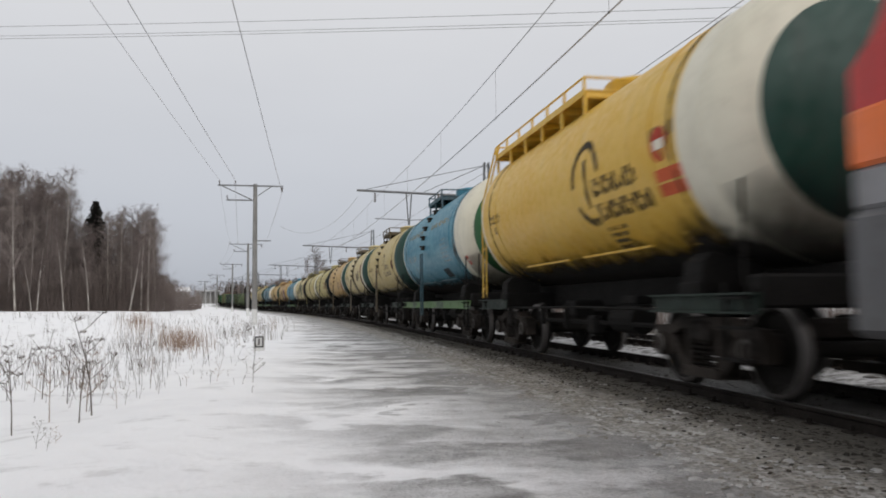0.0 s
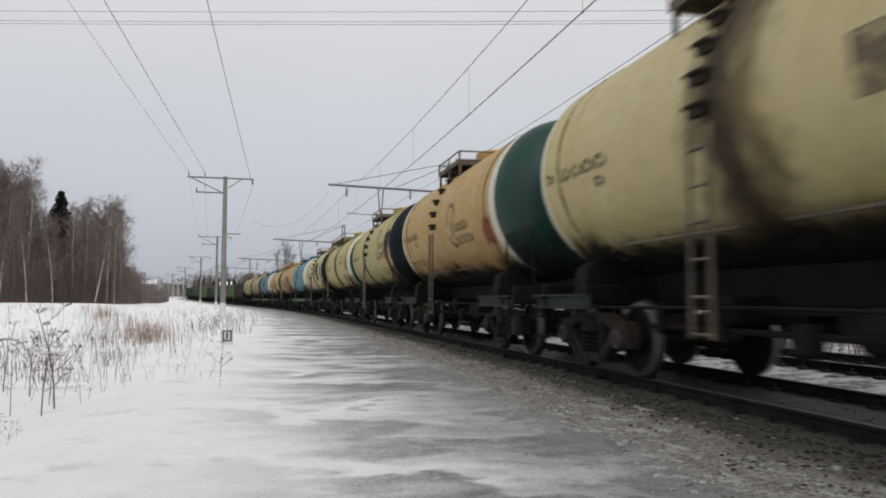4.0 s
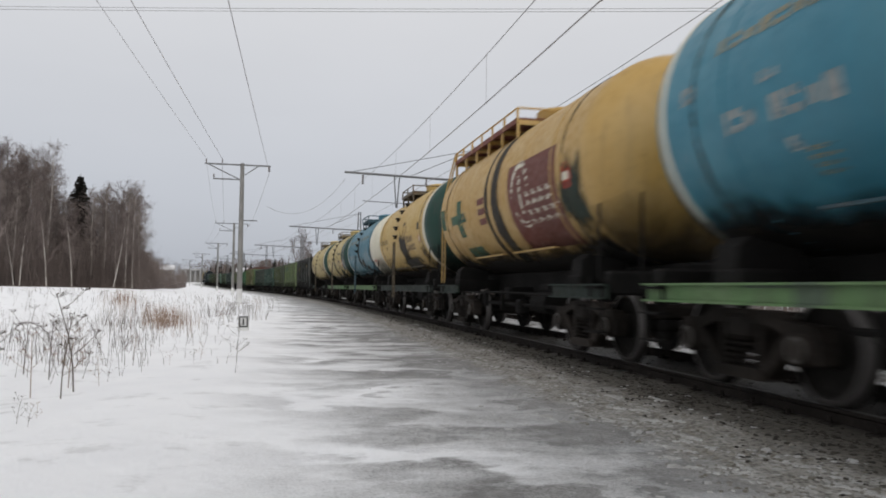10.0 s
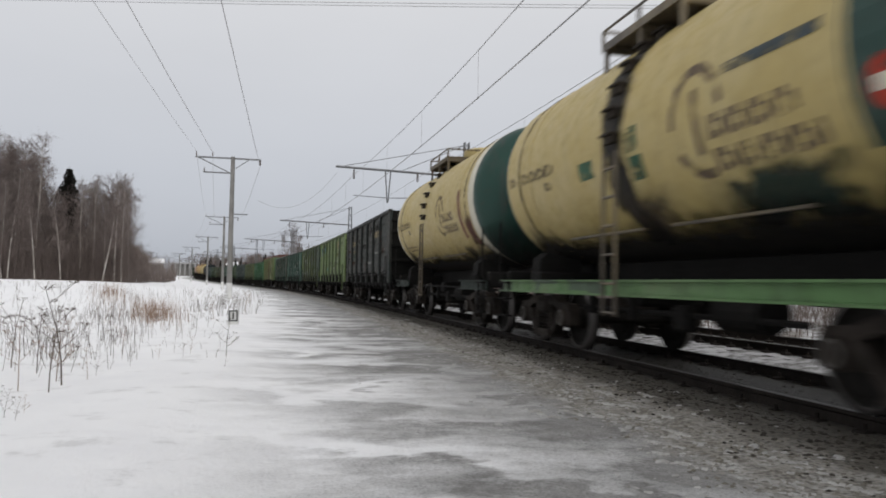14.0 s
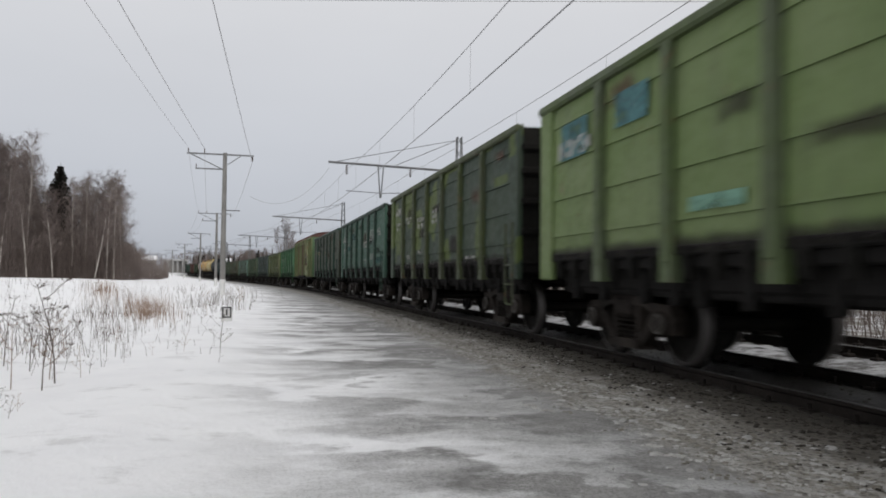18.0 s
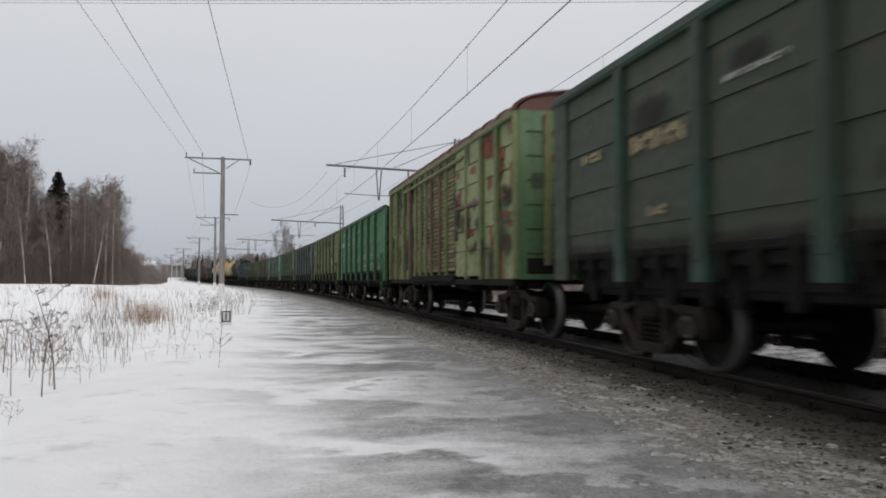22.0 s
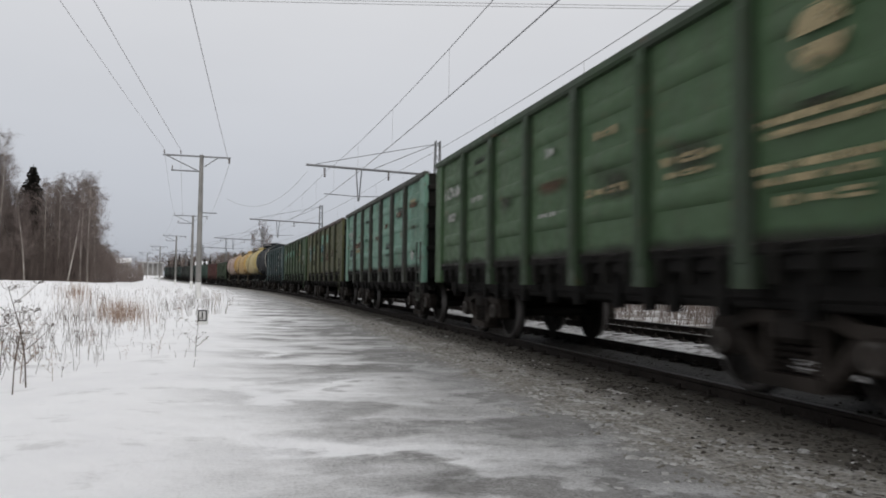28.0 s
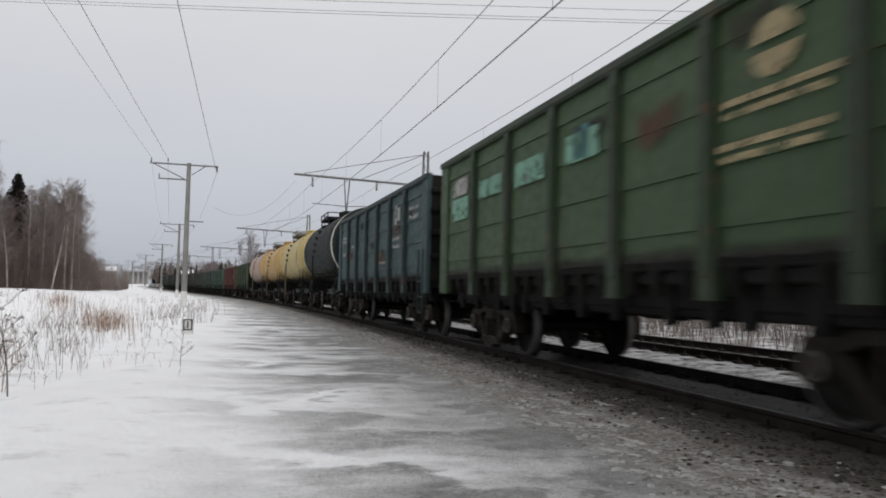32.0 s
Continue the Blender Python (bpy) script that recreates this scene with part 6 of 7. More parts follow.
    gon("dark grey-green gondola wagon with teal posts", gp("grey_green", (0.044, 0.062, 0.040), (0.056, 0.068, 0.044), 0.35, 0.55),
        post=gp("post_teal", (0.034, 0.085, 0.062), (0.05, 0.065, 0.05), 0.4, 0.6), marks=[("bars", oy, 5, 2.45, 1.2, 0.2, 7), ("bars", oy, 6, 2.5, 0.6, 0.12, 4), ("bars", ow, 4, 2.75, 0.9, 0.06, 7), ("bars", oy, 3, 2.4, 0.4, 0.12, 2), ("bars", oy, 5, 1.7, 0.4, 0.1, 3)])
    WAGONS.append((build_boxcar(HOME, "worn pale green box wagon with slatted sides and rusty roof"), 14.73))
    gon("bright green gondola wagon with clean paint", gp("bright", (0.05, 0.185, 0.07), (0.065, 0.20, 0.085), 0.1, 0.25), ribs=SWAGE, marks=[("bars", ow, 6, 2.64, 1.4, 0.22, 8)] + rows(6, 3.15, 0.5, 1, 0.12, 4) + rows(6, 2.14, 0.4, 1, 0.1, 4) + rows(6, 1.92, 0.4, 1, 0.1, 4) + rows(5, 2.6, 0.5, 1, 0.12, 4) + rows(4, 2.74, 0.6, 2, 0.09, 5) + rows(4, 1.95, 0.4, 1, 0.09, 3) + rows(2, 1.93, 0.5, 1, 0.06, 4) + rows(2, 1.60, 0.9, 2, 0.05, 7) + rows(1, 1.92, 0.6, 1, 0.07, 4) + rows(1, 1.60, 0.5, 2, 0.05, 5) + rows(0, 1.47, 0.3, 2, 0.05, 3))
    gon("olive gondola wagon with a round faded emblem", gp("olive", (0.125, 0.165, 0.05), (0.15, 0.175, 0.065), 0.3, 0.45), marks=num + [("mark", oy, 0, 2.66, -0.30), ("plate", aq, 5, 2.6, 0.3, 0.5)] + rows(1, 2.0, 0.9, 3, 0.05, 8) + rows(4, 2.0, 0.9, 2, 0.07, 6))
    gon("slate green gondola wagon with white number", gp("slate", (0.05, 0.09, 0.075), (0.06, 0.10, 0.085), 0.25, 0.45), marks=num + [("plate", SG, 6, 2.25, 0.5, 0.35), ("bars", ow, 5, 1.85, 0.9, 0.12, 6)] + txt)
    gon("green gondola wagon with a faded emblem", gp("mid_green", (0.07, 0.13, 0.06), (0.088, 0.15, 0.075), 0.35, 0.45),
        marks=num + [("mark", oy, 0, 2.62, -0.38), ("bars", oy, 0, 1.62, 1.0, 0.08, 3), ("bars", oy, 1, 2.16, 1.0, 0.09, 5), ("bars", oy, 1, 2.02, 0.8, 0.06, 5), ("bars", oy, 2, 2.04, 1.1, 0.09, 4), ("bars", oy, 2, 2.7, 0.6, 0.1, 4), ("bars", ow, 3, 2.74, 0.35, 0.14, 2), ("bars", ow, 3, 1.9, 0.7, 0.06, 5)], ribs=SWAGE)
    gon("mint green gondola wagon with peeling rusty paint", gp("mint", (0.20, 0.36, 0.28), (0.24, 0.40, 0.31), 0.75, 0.45, (0.14, 0.25, 0.18), 0.7),
        post=gp("mint_post", (0.06, 0.066, 0.05)), ribs=SWAGE, marks=[("bars", ow, 6, 2.68, 1.3, 0.18, 7), ("plate", du, 6, 2.41, 1.1, 0.10), ("plate", ru, 5, 2.2, 1.4, 0.16), ("plate", oy, 5, 2.02, 0.9, 0.10), ("plate", ru, 0, 2.85, 0.8, 0.10), ("plate", oy, 0, 2.95, 0.5, 0.06), ("plate", ru, 1, 2.75, 0.6, 0.12), ("plate", du, 6, 1.98, 0.4, 0.26), ("plate", ow, 0, 1.62, 0.3, 0.22), ("plate", ru, 2, 2.55, 0.4, 0.14), ("plate", SG, 4, 2.35, 0.5, 0.2)])
    gon("brown-olive gondola wagon with bright touch-ups", gp("brown_olive", (0.09, 0.10, 0.042), (0.115, 0.115, 0.05), 0.5, 0.5), rail=gp("rust_rail", (0.09, 0.06, 0.045)),
        marks=num + [("plate", aq, 6, 2.3, 0.5, 0.6), ("plate", aq, 3, 2.5, 0.8, 0.35), ("plate", mi, 3, 2.95, 0.7, 0.4), ("plate", SG, 3, 2.0, 0.9, 0.25), ("plate", SG, 5, 2.6, 0.8, 0.3), ("plate", mi, 2, 2.9, 0.5, 0.4)])
    gon("dark green gondola wagon with mint patches and emblem", gp("dark_green", (0.055, 0.10, 0.045), (0.068, 0.11, 0.05), 0.3, 0.5),
        marks=[("mark", oy, 1, 2.77, -0.19), ("plate", mi, 4, 2.7, 1.1, 0.35), ("plate", mi, 3, 2.75, 0.9, 0.35), ("plate", aq, 3, 2.8, 0.4, 0.4), ("plate", mi, 5, 2.7, 1.1, 0.3), ("plate", ow, 6, 2.9, 0.9, 0.3), ("plate", mi, 6, 2.5, 1.0, 0.4), ("bars", ow, 0, 2.3, 0.5, 0.3, 3)])
    gon("plain dark blue-grey gondola wagon with white number", gp("blue_grey", (0.038, 0.08, 0.08), (0.05, 0.09, 0.09), 0.25, 0.45), marks=num + txt + [("bars", ow, 1, 2.9, 0.7, 0.5, 2)])
    tank("black-ended tank wagon with white ring", P["black"], P["black"], D, band=W, ladder=P["black"])
    tank("cream tank wagon in the rear rake", P["cream"], P["cream"], D)
    tank("tan tank wagon in the rear rake", P["tan"], P["tan"], D)
    tank("pinkish brown tank wagon in the rear rake", painted("tank_pink", (0.42, 0.27, 0.2), None, 0.3, 0.3), P["tan"], D)
    gon("plain dark green gondola wagon", gp("dark_green", (0.05, 0.085, 0.05)), marks=num)
    red = gp("red_brown", (0.16, 0.04, 0.03), (0.18, 0.055, 0.04), 0.4, 0.4)
    gon("red-brown gondola wagon near the train's tail", red, marks=num)
    gon("teal green gondola wagon near the train's tail", gp("teal_green", (0.045, 0.13, 0.10)), marks=num)
    for i in range(7):
        gon("sooty dark gondola wagon near the train's tail", gp(("slate", "grey_green", "dark_brown")[i % 3], (0.05, 0.07, 0.06)), marks=num)


rake()
LOCO = build_loco(HOME)


# ---- line-side poles and their wires ----
CONCRETE = plain("pole_concrete", (0.22, 0.215, 0.205), 0.85, 0, 0.3, 5, 0.3)
LIME = plain("lime_wash", (0.66, 0.66, 0.65), 0.85, 0, 0.15, 5, 0.3)
STEEL = plain("galvanised_steel", (0.20, 0.205, 0.21), 0.55, 0.5, 0.3, 6, 0.15)
GLAZE = plain("insulator_glaze", (0.10, 0.07, 0.055), 0.2, 0, 0.2, 6, 0.02)
POLE_WIRE = plain("wire_bright", (0.52, 0.52, 0.53), 0.6, 0.0, 0.15, 3, 0.0)
WIRE = plain("wire_aluminium", (0.34, 0.34, 0.35), 0.6, 0.0, 0.15, 3, 0.0)


def insulator(m, p, h=0.22, r=0.06):
    x, y, z = p
    m.tube((x, y, z - 0.06), (x, y, z + h), 0.02, n=6)
    for i in range(3):
        m.tube((x, y, z + h * (0.25 + 0.27 * i)), (x, y, z + h * (0.36 + 0.27 * i)), r * (1 - 0.12 * i), r * 0.6, n=10)
    return m


POLES = [(-12.75, 45.0, 8.1), (-26.3, 90.0, 8.25), (-42.2, 135.0, 8.35), (-59.9, 180.0, 8.3), (-78.5, 225.0, 8.3), (-98.0, 270.0, 8.3)]
POLE_BACK = (-3.4, 0.0, 8.5)
ARM_Y = {"left": (-2.05, 0.05), "mid": (-1.15, 0.05), "low": (-1.6, -0.85), "right": (1.55, -0.28)}


def pole_turn(x, y):
    s, l = nearest(x, y)
    return float(np.interp(s, LS, LT))


def pole_point(pole, key):
    x, y, h = pole
    th = pole_turn(x, y)
    dx, dz = ARM_Y[key]
    return Vector((x + dx * math.cos(th), y - dx * math.sin(th), h + dz + (0.22 if key != "right" else -0.12)))


def build_pole(pole):
    x, y, h = pole
    s, l = nearest(x, y)
    z0 = ground_z(l, s) - 0.05
    th = pole_turn(x, y)
    t = thing("utility_pole", pose(x, y, z0, 0, 0, -math.degrees(th)), "tapered concrete line pole with steel crossarms", "utility pole", "poles beside the line")
    H = h - z0
    post = Mesh()
    post.smooth = True
    post.tube((0, 0, 0), (0, 0, H + 0.05), 0.17, 0.115, 14)
    part("post", post, CONCRETE, t)
    part("white_base", Mesh().tube((0, 0, 0), (0, 0, 0.95), 0.178, 0.171, 14), LIME, t, "lime-washed foot of the pole")
    part("crossarm", Mesh().box((-0.25, 0.13, H - 0.03), (3.75, 0.07, 0.09), 0.01), STEEL, t)
    part("lower_arm", Mesh().box((-0.85, 0.13, H - 0.9), (1.6, 0.06, 0.08), 0.01), STEEL, t)
    part("brace", Mesh().box((-1.05, 0.13, H - 0.47), (1.95, 0.04, 0.06), 0, Matrix.Rotation(radians(25), 3, "Y")), STEEL, t)
    part("brace", Mesh().box((0.55, 0.13, H - 0.33), (0.95, 0.04, 0.05), 0, Matrix.Rotation(radians(-36), 3, "Y")), STEEL, t)
    part("cable_bracket", Mesh().box((0.42, 0.13, H - 3.3), (1.0, 0.06, 0.06), 0.01), STEEL, t)
    for k in ("left", "mid", "low"):
        part("insulator", insulator(Mesh(), (ARM_Y[k][0], 0.13, H + ARM_Y[k][1])), GLAZE, t)
    hang = Mesh()
    for i in range(4):
        hang.tube((1.55, 0.13, H - 0.1 - 0.07 * i), (1.55, 0.13, H - 0.15 - 0.07 * i), 0.07, 0.04, 10)
    part("hanging_insulator", hang, GLAZE, t)
    return t


for p in POLES:
    build_pole(p)
build_pole(POLE_BACK)


def sagging(a, b, sag, n=14):
    a, b = Vector(a), Vector(b)
    return [a.lerp(b, i / n) - Vector((0, 0, sag * 4 * (i / n) * (1 - i / n))) for i in range(n + 1)]


def build_pole_wires():
    chain = [POLE_BACK] + POLES
    for key, r in (("left", 0.010), ("mid", 0.014), ("right", 0.014)):
        pts = []
        for a, b in zip(chain, chain[1:]):
            pts += sagging(pole_point(a, key), pole_point(b, key), 0.14 if a is POLE_BACK else 0.5)[:-1]
        m = Mesh().path(pts + [pole_point(chain[-1], key)], r, 5)
        tagged(part("line_wire", m, POLE_WIRE), "bare overhead line wire strung along the poles", "wire", "wires of the pole line")


build_pole_wires()


def build_link_cable():
    """A slack cable from the first pole to the cantilever across the path."""
    x, y, th = on_line(49.8, -1.1)
    m = Mesh().path(sagging((-11.3, 45.3, 5.65), (x, y, 7.75), 1.15, 18), 0.012, 4)
    tagged(part("slack_cable", m, WIRE), "slack cable hanging between pole and cantilever", "wire")


build_link_cable()


def build_crossing_wires():
    """A power line that crosses high over the railway."""
    for i, (dy, z) in enumerate(((0.0, 12.3), (1.2, 12.3), (0.6, 11.95))):
        m = Mesh().path(sagging((-90, 35 + dy, z + 3.6), (90, 31 + dy, z + 3.0), 2.1, 40), 0.014, 4)
        tagged(part("crossing_wire", m, WIRE), "thin power line wire crossing over the railway", "wire", "wires crossing the railway")


build_crossing_wires()

# ---- catenary of both tracks ----
MAST_S = [-46.0, 2.0, 49.8, 96.0, 144.0, 191.0, 238.0, 285.0]
MAST_L = 7.35
CONTACT_Z, CARRIER_Z = 6.15, 7.72


def build_mast(s):
    z0 = float(rise(s)) - 0.5
    t = thing("catenary_mast", line_pose(s, MAST_L, z0), "grey lattice mast with a long cantilever over two tracks", "catenary mast", "masts of the overhead line")
    H = 10.7
    legs = [(-1, -1), (1, -1), (1, 1), (-1, 1)]
    wid = lambda z: 0.34 - 0.2 * z / H
    for a, b in legs:
        part("leg", Mesh().tube((a * wid(0), b * wid(0), 0), (a * wid(H), b * wid(H), H), 0.04, n=5), STEEL, t)
    lac = Mesh()
    k = 16
    for i in range(k):
        za, zb = H * i / k, H * (i + 1) / k
        for j in range(4):
            (a, b), (c, d) = legs[j], legs[(j + 1) % 4]
            if i % 2:
                (a, b), (c, d) = (c, d), (a, b)
            lac.tube((a * wid(za), b * wid(za), za), (c * wid(zb), d * wid(zb), zb), 0.02, n=4)
    part("lacing", lac, STEEL, t)
    part("footing", Mesh().box((0, 0, 0.1), (0.9, 0.9, 0.4), 0.05), CONCRETE, t)
    zb = 8.42
    part("cantilever", Mesh().tube((0.3, 0, zb), (-8.5, 0, zb + 0.25), 0.075, n=8), STEEL, t)
    for x in (-7.9, -4.2):
        part("stay_rod", Mesh().tube((-0.1, 0, H - 0.2), (x, 0, zb + 0.1 - x * 0.028), 0.022, n=5), STEEL, t)
    strut = Mesh().tube((-5.35, 0, zb + 0.1), (-5.2, 0, zb - 1.9), 0.04, n=6).tube((-5.0, 0, zb + 0.1), (-5.15, 0, zb - 1.9), 0.04, n=6)
    part("drop_strut", strut, STEEL, t)
    for x, d in ((-MAST_L, 1), (-MAST_L + TRACK_GAP, -1)):
        ins = Mesh()
        for i in range(5):
            ins.tube((x, 0, zb + 0.08 - 0.12 * i), (x, 0, zb - 0.0 - 0.12 * i), 0.09, 0.04, 10)
        part("insulator_string", ins, GLAZE, t)
        part("registration_arm", Mesh().tube((-5.2 if d > 0 else -5.1, 0, zb - 1.6), (x, 0, CONTACT_Z + 0.75), 0.025, n=6), STEEL, t)
    return t


for s in MAST_S:
    build_mast(s)


def build_catenary(off, label):
    contact, carrier = [], []
    for a, b in zip(MAST_S, MAST_S[1:]):
        for i in range(12):
            s = a + (b - a) * i / 12
            f = i / 12
            x, y, th = on_line(s, off)
            contact.append((x, y, CONTACT_Z + float(rise(s))))
            carrier.append((x, y, CARRIER_Z + float(rise(s)) - 0.22 * 4 * f * (1 - f)))
    w = tagged(part("contact_wire", Mesh().path(contact, 0.016, 5), WIRE), label, "wire", "overhead line of the railway")
    tagged(part("carrier_wire", Mesh().path(carrier, 0.012, 5), WIRE), "sagging carrier wire over the contact wire", "wire", "overhead line of the railway")
    for i, (c, k) in enumerate(zip(contact, carrier)):
        if i % 2 == 1 and k[2] - c[2] > 0.1:
            d = part("dropper", Mesh().tube(c, k, 0.007, n=4), WIRE, w)
            part("clamp", Mesh().box(c, (0.035, 0.06, 0.05), 0.01), STEEL, w)


build_catenary(0.0, "copper contact wire over the near track")
build_catenary(TRACK_GAP, "copper contact wire over the far track")

# ---- marker post by the path ----
def build_marker():
    x, y = -4.87, 17.6
    s, l = nearest(x, y)
    z = ground_z(l, s)
    t = thing("marker_post", pose(x, y, z, 0, 0, 12), "short white concrete marker post with dark face", "marker post")
    part("post", Mesh().box((0, 0, 0.10), (0.235, 0.15, 0.44), 0.02), LIME, t)
    ink = plain("marker_black", (0.05, 0.05, 0.05), 0.7)
    for x in (-0.085, 0.085):
        part("painted_border", Mesh().box((x, -0.083, 0.20), (0.03, 0.006, 0.24)), ink, t)
    for z in (0.31, 0.09):
        part("painted_border", Mesh().box((0, -0.083, z), (0.16, 0.006, 0.03)), ink, t)
    part("painted_figure", Mesh().box((0, -0.083, 0.20), (0.035, 0.006, 0.14)), ink, t)


build_marker()

# ---- trees ----
BARK = plain("birch_bark", (0.46, 0.43, 0.39), 0.8, 0, 0.65, 3, 0.3, (0.20, 0.175, 0.155))
BARK_DARK = plain("dark_bark", (0.16, 0.132, 0.118), 0.85, 0, 0.4, 3, 0.4)
TWIG = plain("bare_twigs", (0.13, 0.103, 0.095), 0.85, 0, 0.3, 0.8, 0.1, (0.19, 0.157, 0.147))
BRUSH = plain("brown_brushwood", (0.13, 0.103, 0.092), 0.85, 0, 0.35, 0.8, 0.1, (0.19, 0.155, 0.14))
TWIG_PALE = plain("pale_twigs", (0.17, 0.14, 0.128), 0.85, 0, 0.3, 0.8, 0.1, (0.24, 0.205, 0.19))
NEEDLE = plain("spruce_needles", (0.028, 0.027, 0.024), 0.8, 0, 0.4, 1.5, 0.2)


def birch_meshes(seed, h, dense=1.0):
    """Trunk and bare crown of a birch: limbs, branchlets and hanging twigs."""
    rnd = random.Random(seed)
    trunk, crown = Mesh(), Mesh()
    lean = (rnd.uniform(-0.05, 0.05), rnd.uniform(-0.05, 0.05))
    n = 8
    pts = [Vector((lean[0] * h * f + 0.15 * math.sin(3 * f + seed), lean[1] * h * f + 0.12 * math.cos(4 * f + seed), h * f)) for f in [i / n for i in range(n + 1)]]
    trunk.path(pts, [0.0074 * h * (1 - f) ** 0.8 + 0.012 for f in [i / n for i in range(n + 1)]], 7)
    trunk.smooth = True

    def spine(f):
        i = min(n - 1, int(f * n))
        return pts[i].lerp(pts[i + 1], f * n - i)

    def spike(a, b, r):
        d = (b - a)
        if d.length < 1e-4:
            return
        u = d.normalized().orthogonal().normalized() * r
        w = d.normalized().cross(u)
        crown.add([a + u, a - u * 0.5 + w * 0.87, a - u * 0.5 - w * 0.87, b], [(0, 1, 3), (1, 2, 3), (2, 0, 3)])

    for i in range(int(34 * dense)):
        f = 0.24 + 0.75 * (i + rnd.random()) / (34 * dense)
        a = spine(f)
        az = rnd.uniform(0, 2 * math.pi)
        ln = h * (0.20 * (1 - f) ** 0.7 + 0.05) * rnd.uniform(0.55, 1.35)
        d = Vector((math.cos(az), math.sin(az), rnd.uniform(0.9, 2.6))).normalized()
        mid = a + d * ln * 0.55
        end = mid + (d + Vector((0, 0, -0.35))).normalized() * ln * 0.5
        crown.path([a, mid, end], [0.016 + 0.0036 * h * (1 - f), 0.022, 0.010], 4)
        for j in range(6):
            g = rnd.uniform(0.25, 1.0)
            p = a.lerp(mid, g / 0.55) if g < 0.55 else mid.lerp(end, (g - 0.55) / 0.45)
            d2 = (d * 0.6 + Vector((rnd.gauss(0, 0.6), rnd.gauss(0, 0.6), rnd.gauss(0.2, 0.4)))).normalized()
            l2 = ln * rnd.uniform(0.3, 0.6)
            q = p + d2 * l2
            spike(p, q, 0.020)
            for n3 in range(8):
                p3 = p.lerp(q, rnd.uniform(0.2, 1))
                d3 = (d2 * 0.4 + Vector((rnd.gauss(0, 0.45), rnd.gauss(0, 0.45), rnd.gauss(-0.45, 0.45)))).normalized()
                spike(p3, p3 + d3 * rnd.uniform(0.35, 1.15), 0.0105)
    return trunk, crown


def spruce_meshes(seed, h):
    """A pointed cone of drooping boughs, ragged at the rim."""
    rnd = random.Random(seed)
    trunk, crown = Mesh(), Mesh()
    trunk.tube((0, 0, 0), (0, 0, h), 0.17, 0.02, 8)
    rows = int(h / 0.30)
    for i in range(rows):
        z = 0.8 + (h - 0.9) * i / rows
        r = 0.46 * (h - z) ** 0.80 + 0.02
        for k in range(16):
            az = rnd.uniform(0, 2 * math.pi)
            ln = r * rnd.uniform(0.55, 1.2)
            d = Vector((math.cos(az), math.sin(az), 0))
            a = Vector((0, 0, z))
            b = a + d * ln + Vector((0, 0, -0.35 * ln))
            sd = Vector((-d.y, d.x, 0))
            for q in range(6):
                g = 0.15 + 0.85 * q / 5
                c = a.lerp(b, g)
                wdt = min(0.30, 0.35 * ln) * (1.15 - g) + 0.05
                for sg in (-1, 1):
                    e = c + sd * sg * wdt * rnd.uniform(0.6, 1.3) + d * 0.12 + Vector((0, 0, -rnd.uniform(0.1, 0.42)))
                    crown.add([c, c + d * 0.18, e, c + Vector((0, 0, -0.16))], [(0, 1, 2), (0, 3, 2), (1, 2, 3)])
    return trunk, crown


def tree_kind(key, fn, *a):
    if key not in CACHE:
        t, c = fn(*a)
        CACHE[key] = (t.mesh("trunk"), c.mesh("crown"))
    return CACHE[key]


def plant_tree(name, key, fn, args, x, y, scale, turn, bark, leaf, label, cat, group=""):
    t, c = tree_kind(key, fn, *args)
    s, l = nearest(x, y)
    ob = thing(name, pose(x, y, ground_z(l, s) - 0.08, 0, 0, turn), label, cat, group)
    ob.scale = (scale, scale, scale)
    part("trunk", t, bark, ob)
    part("crown", c, leaf, ob)
    return ob


def at_view(px, d):
    """Plan point at distance d along the view's bearing px, for the level camera at rest."""
    return ((px - 784) / 1370.0 * d, d)


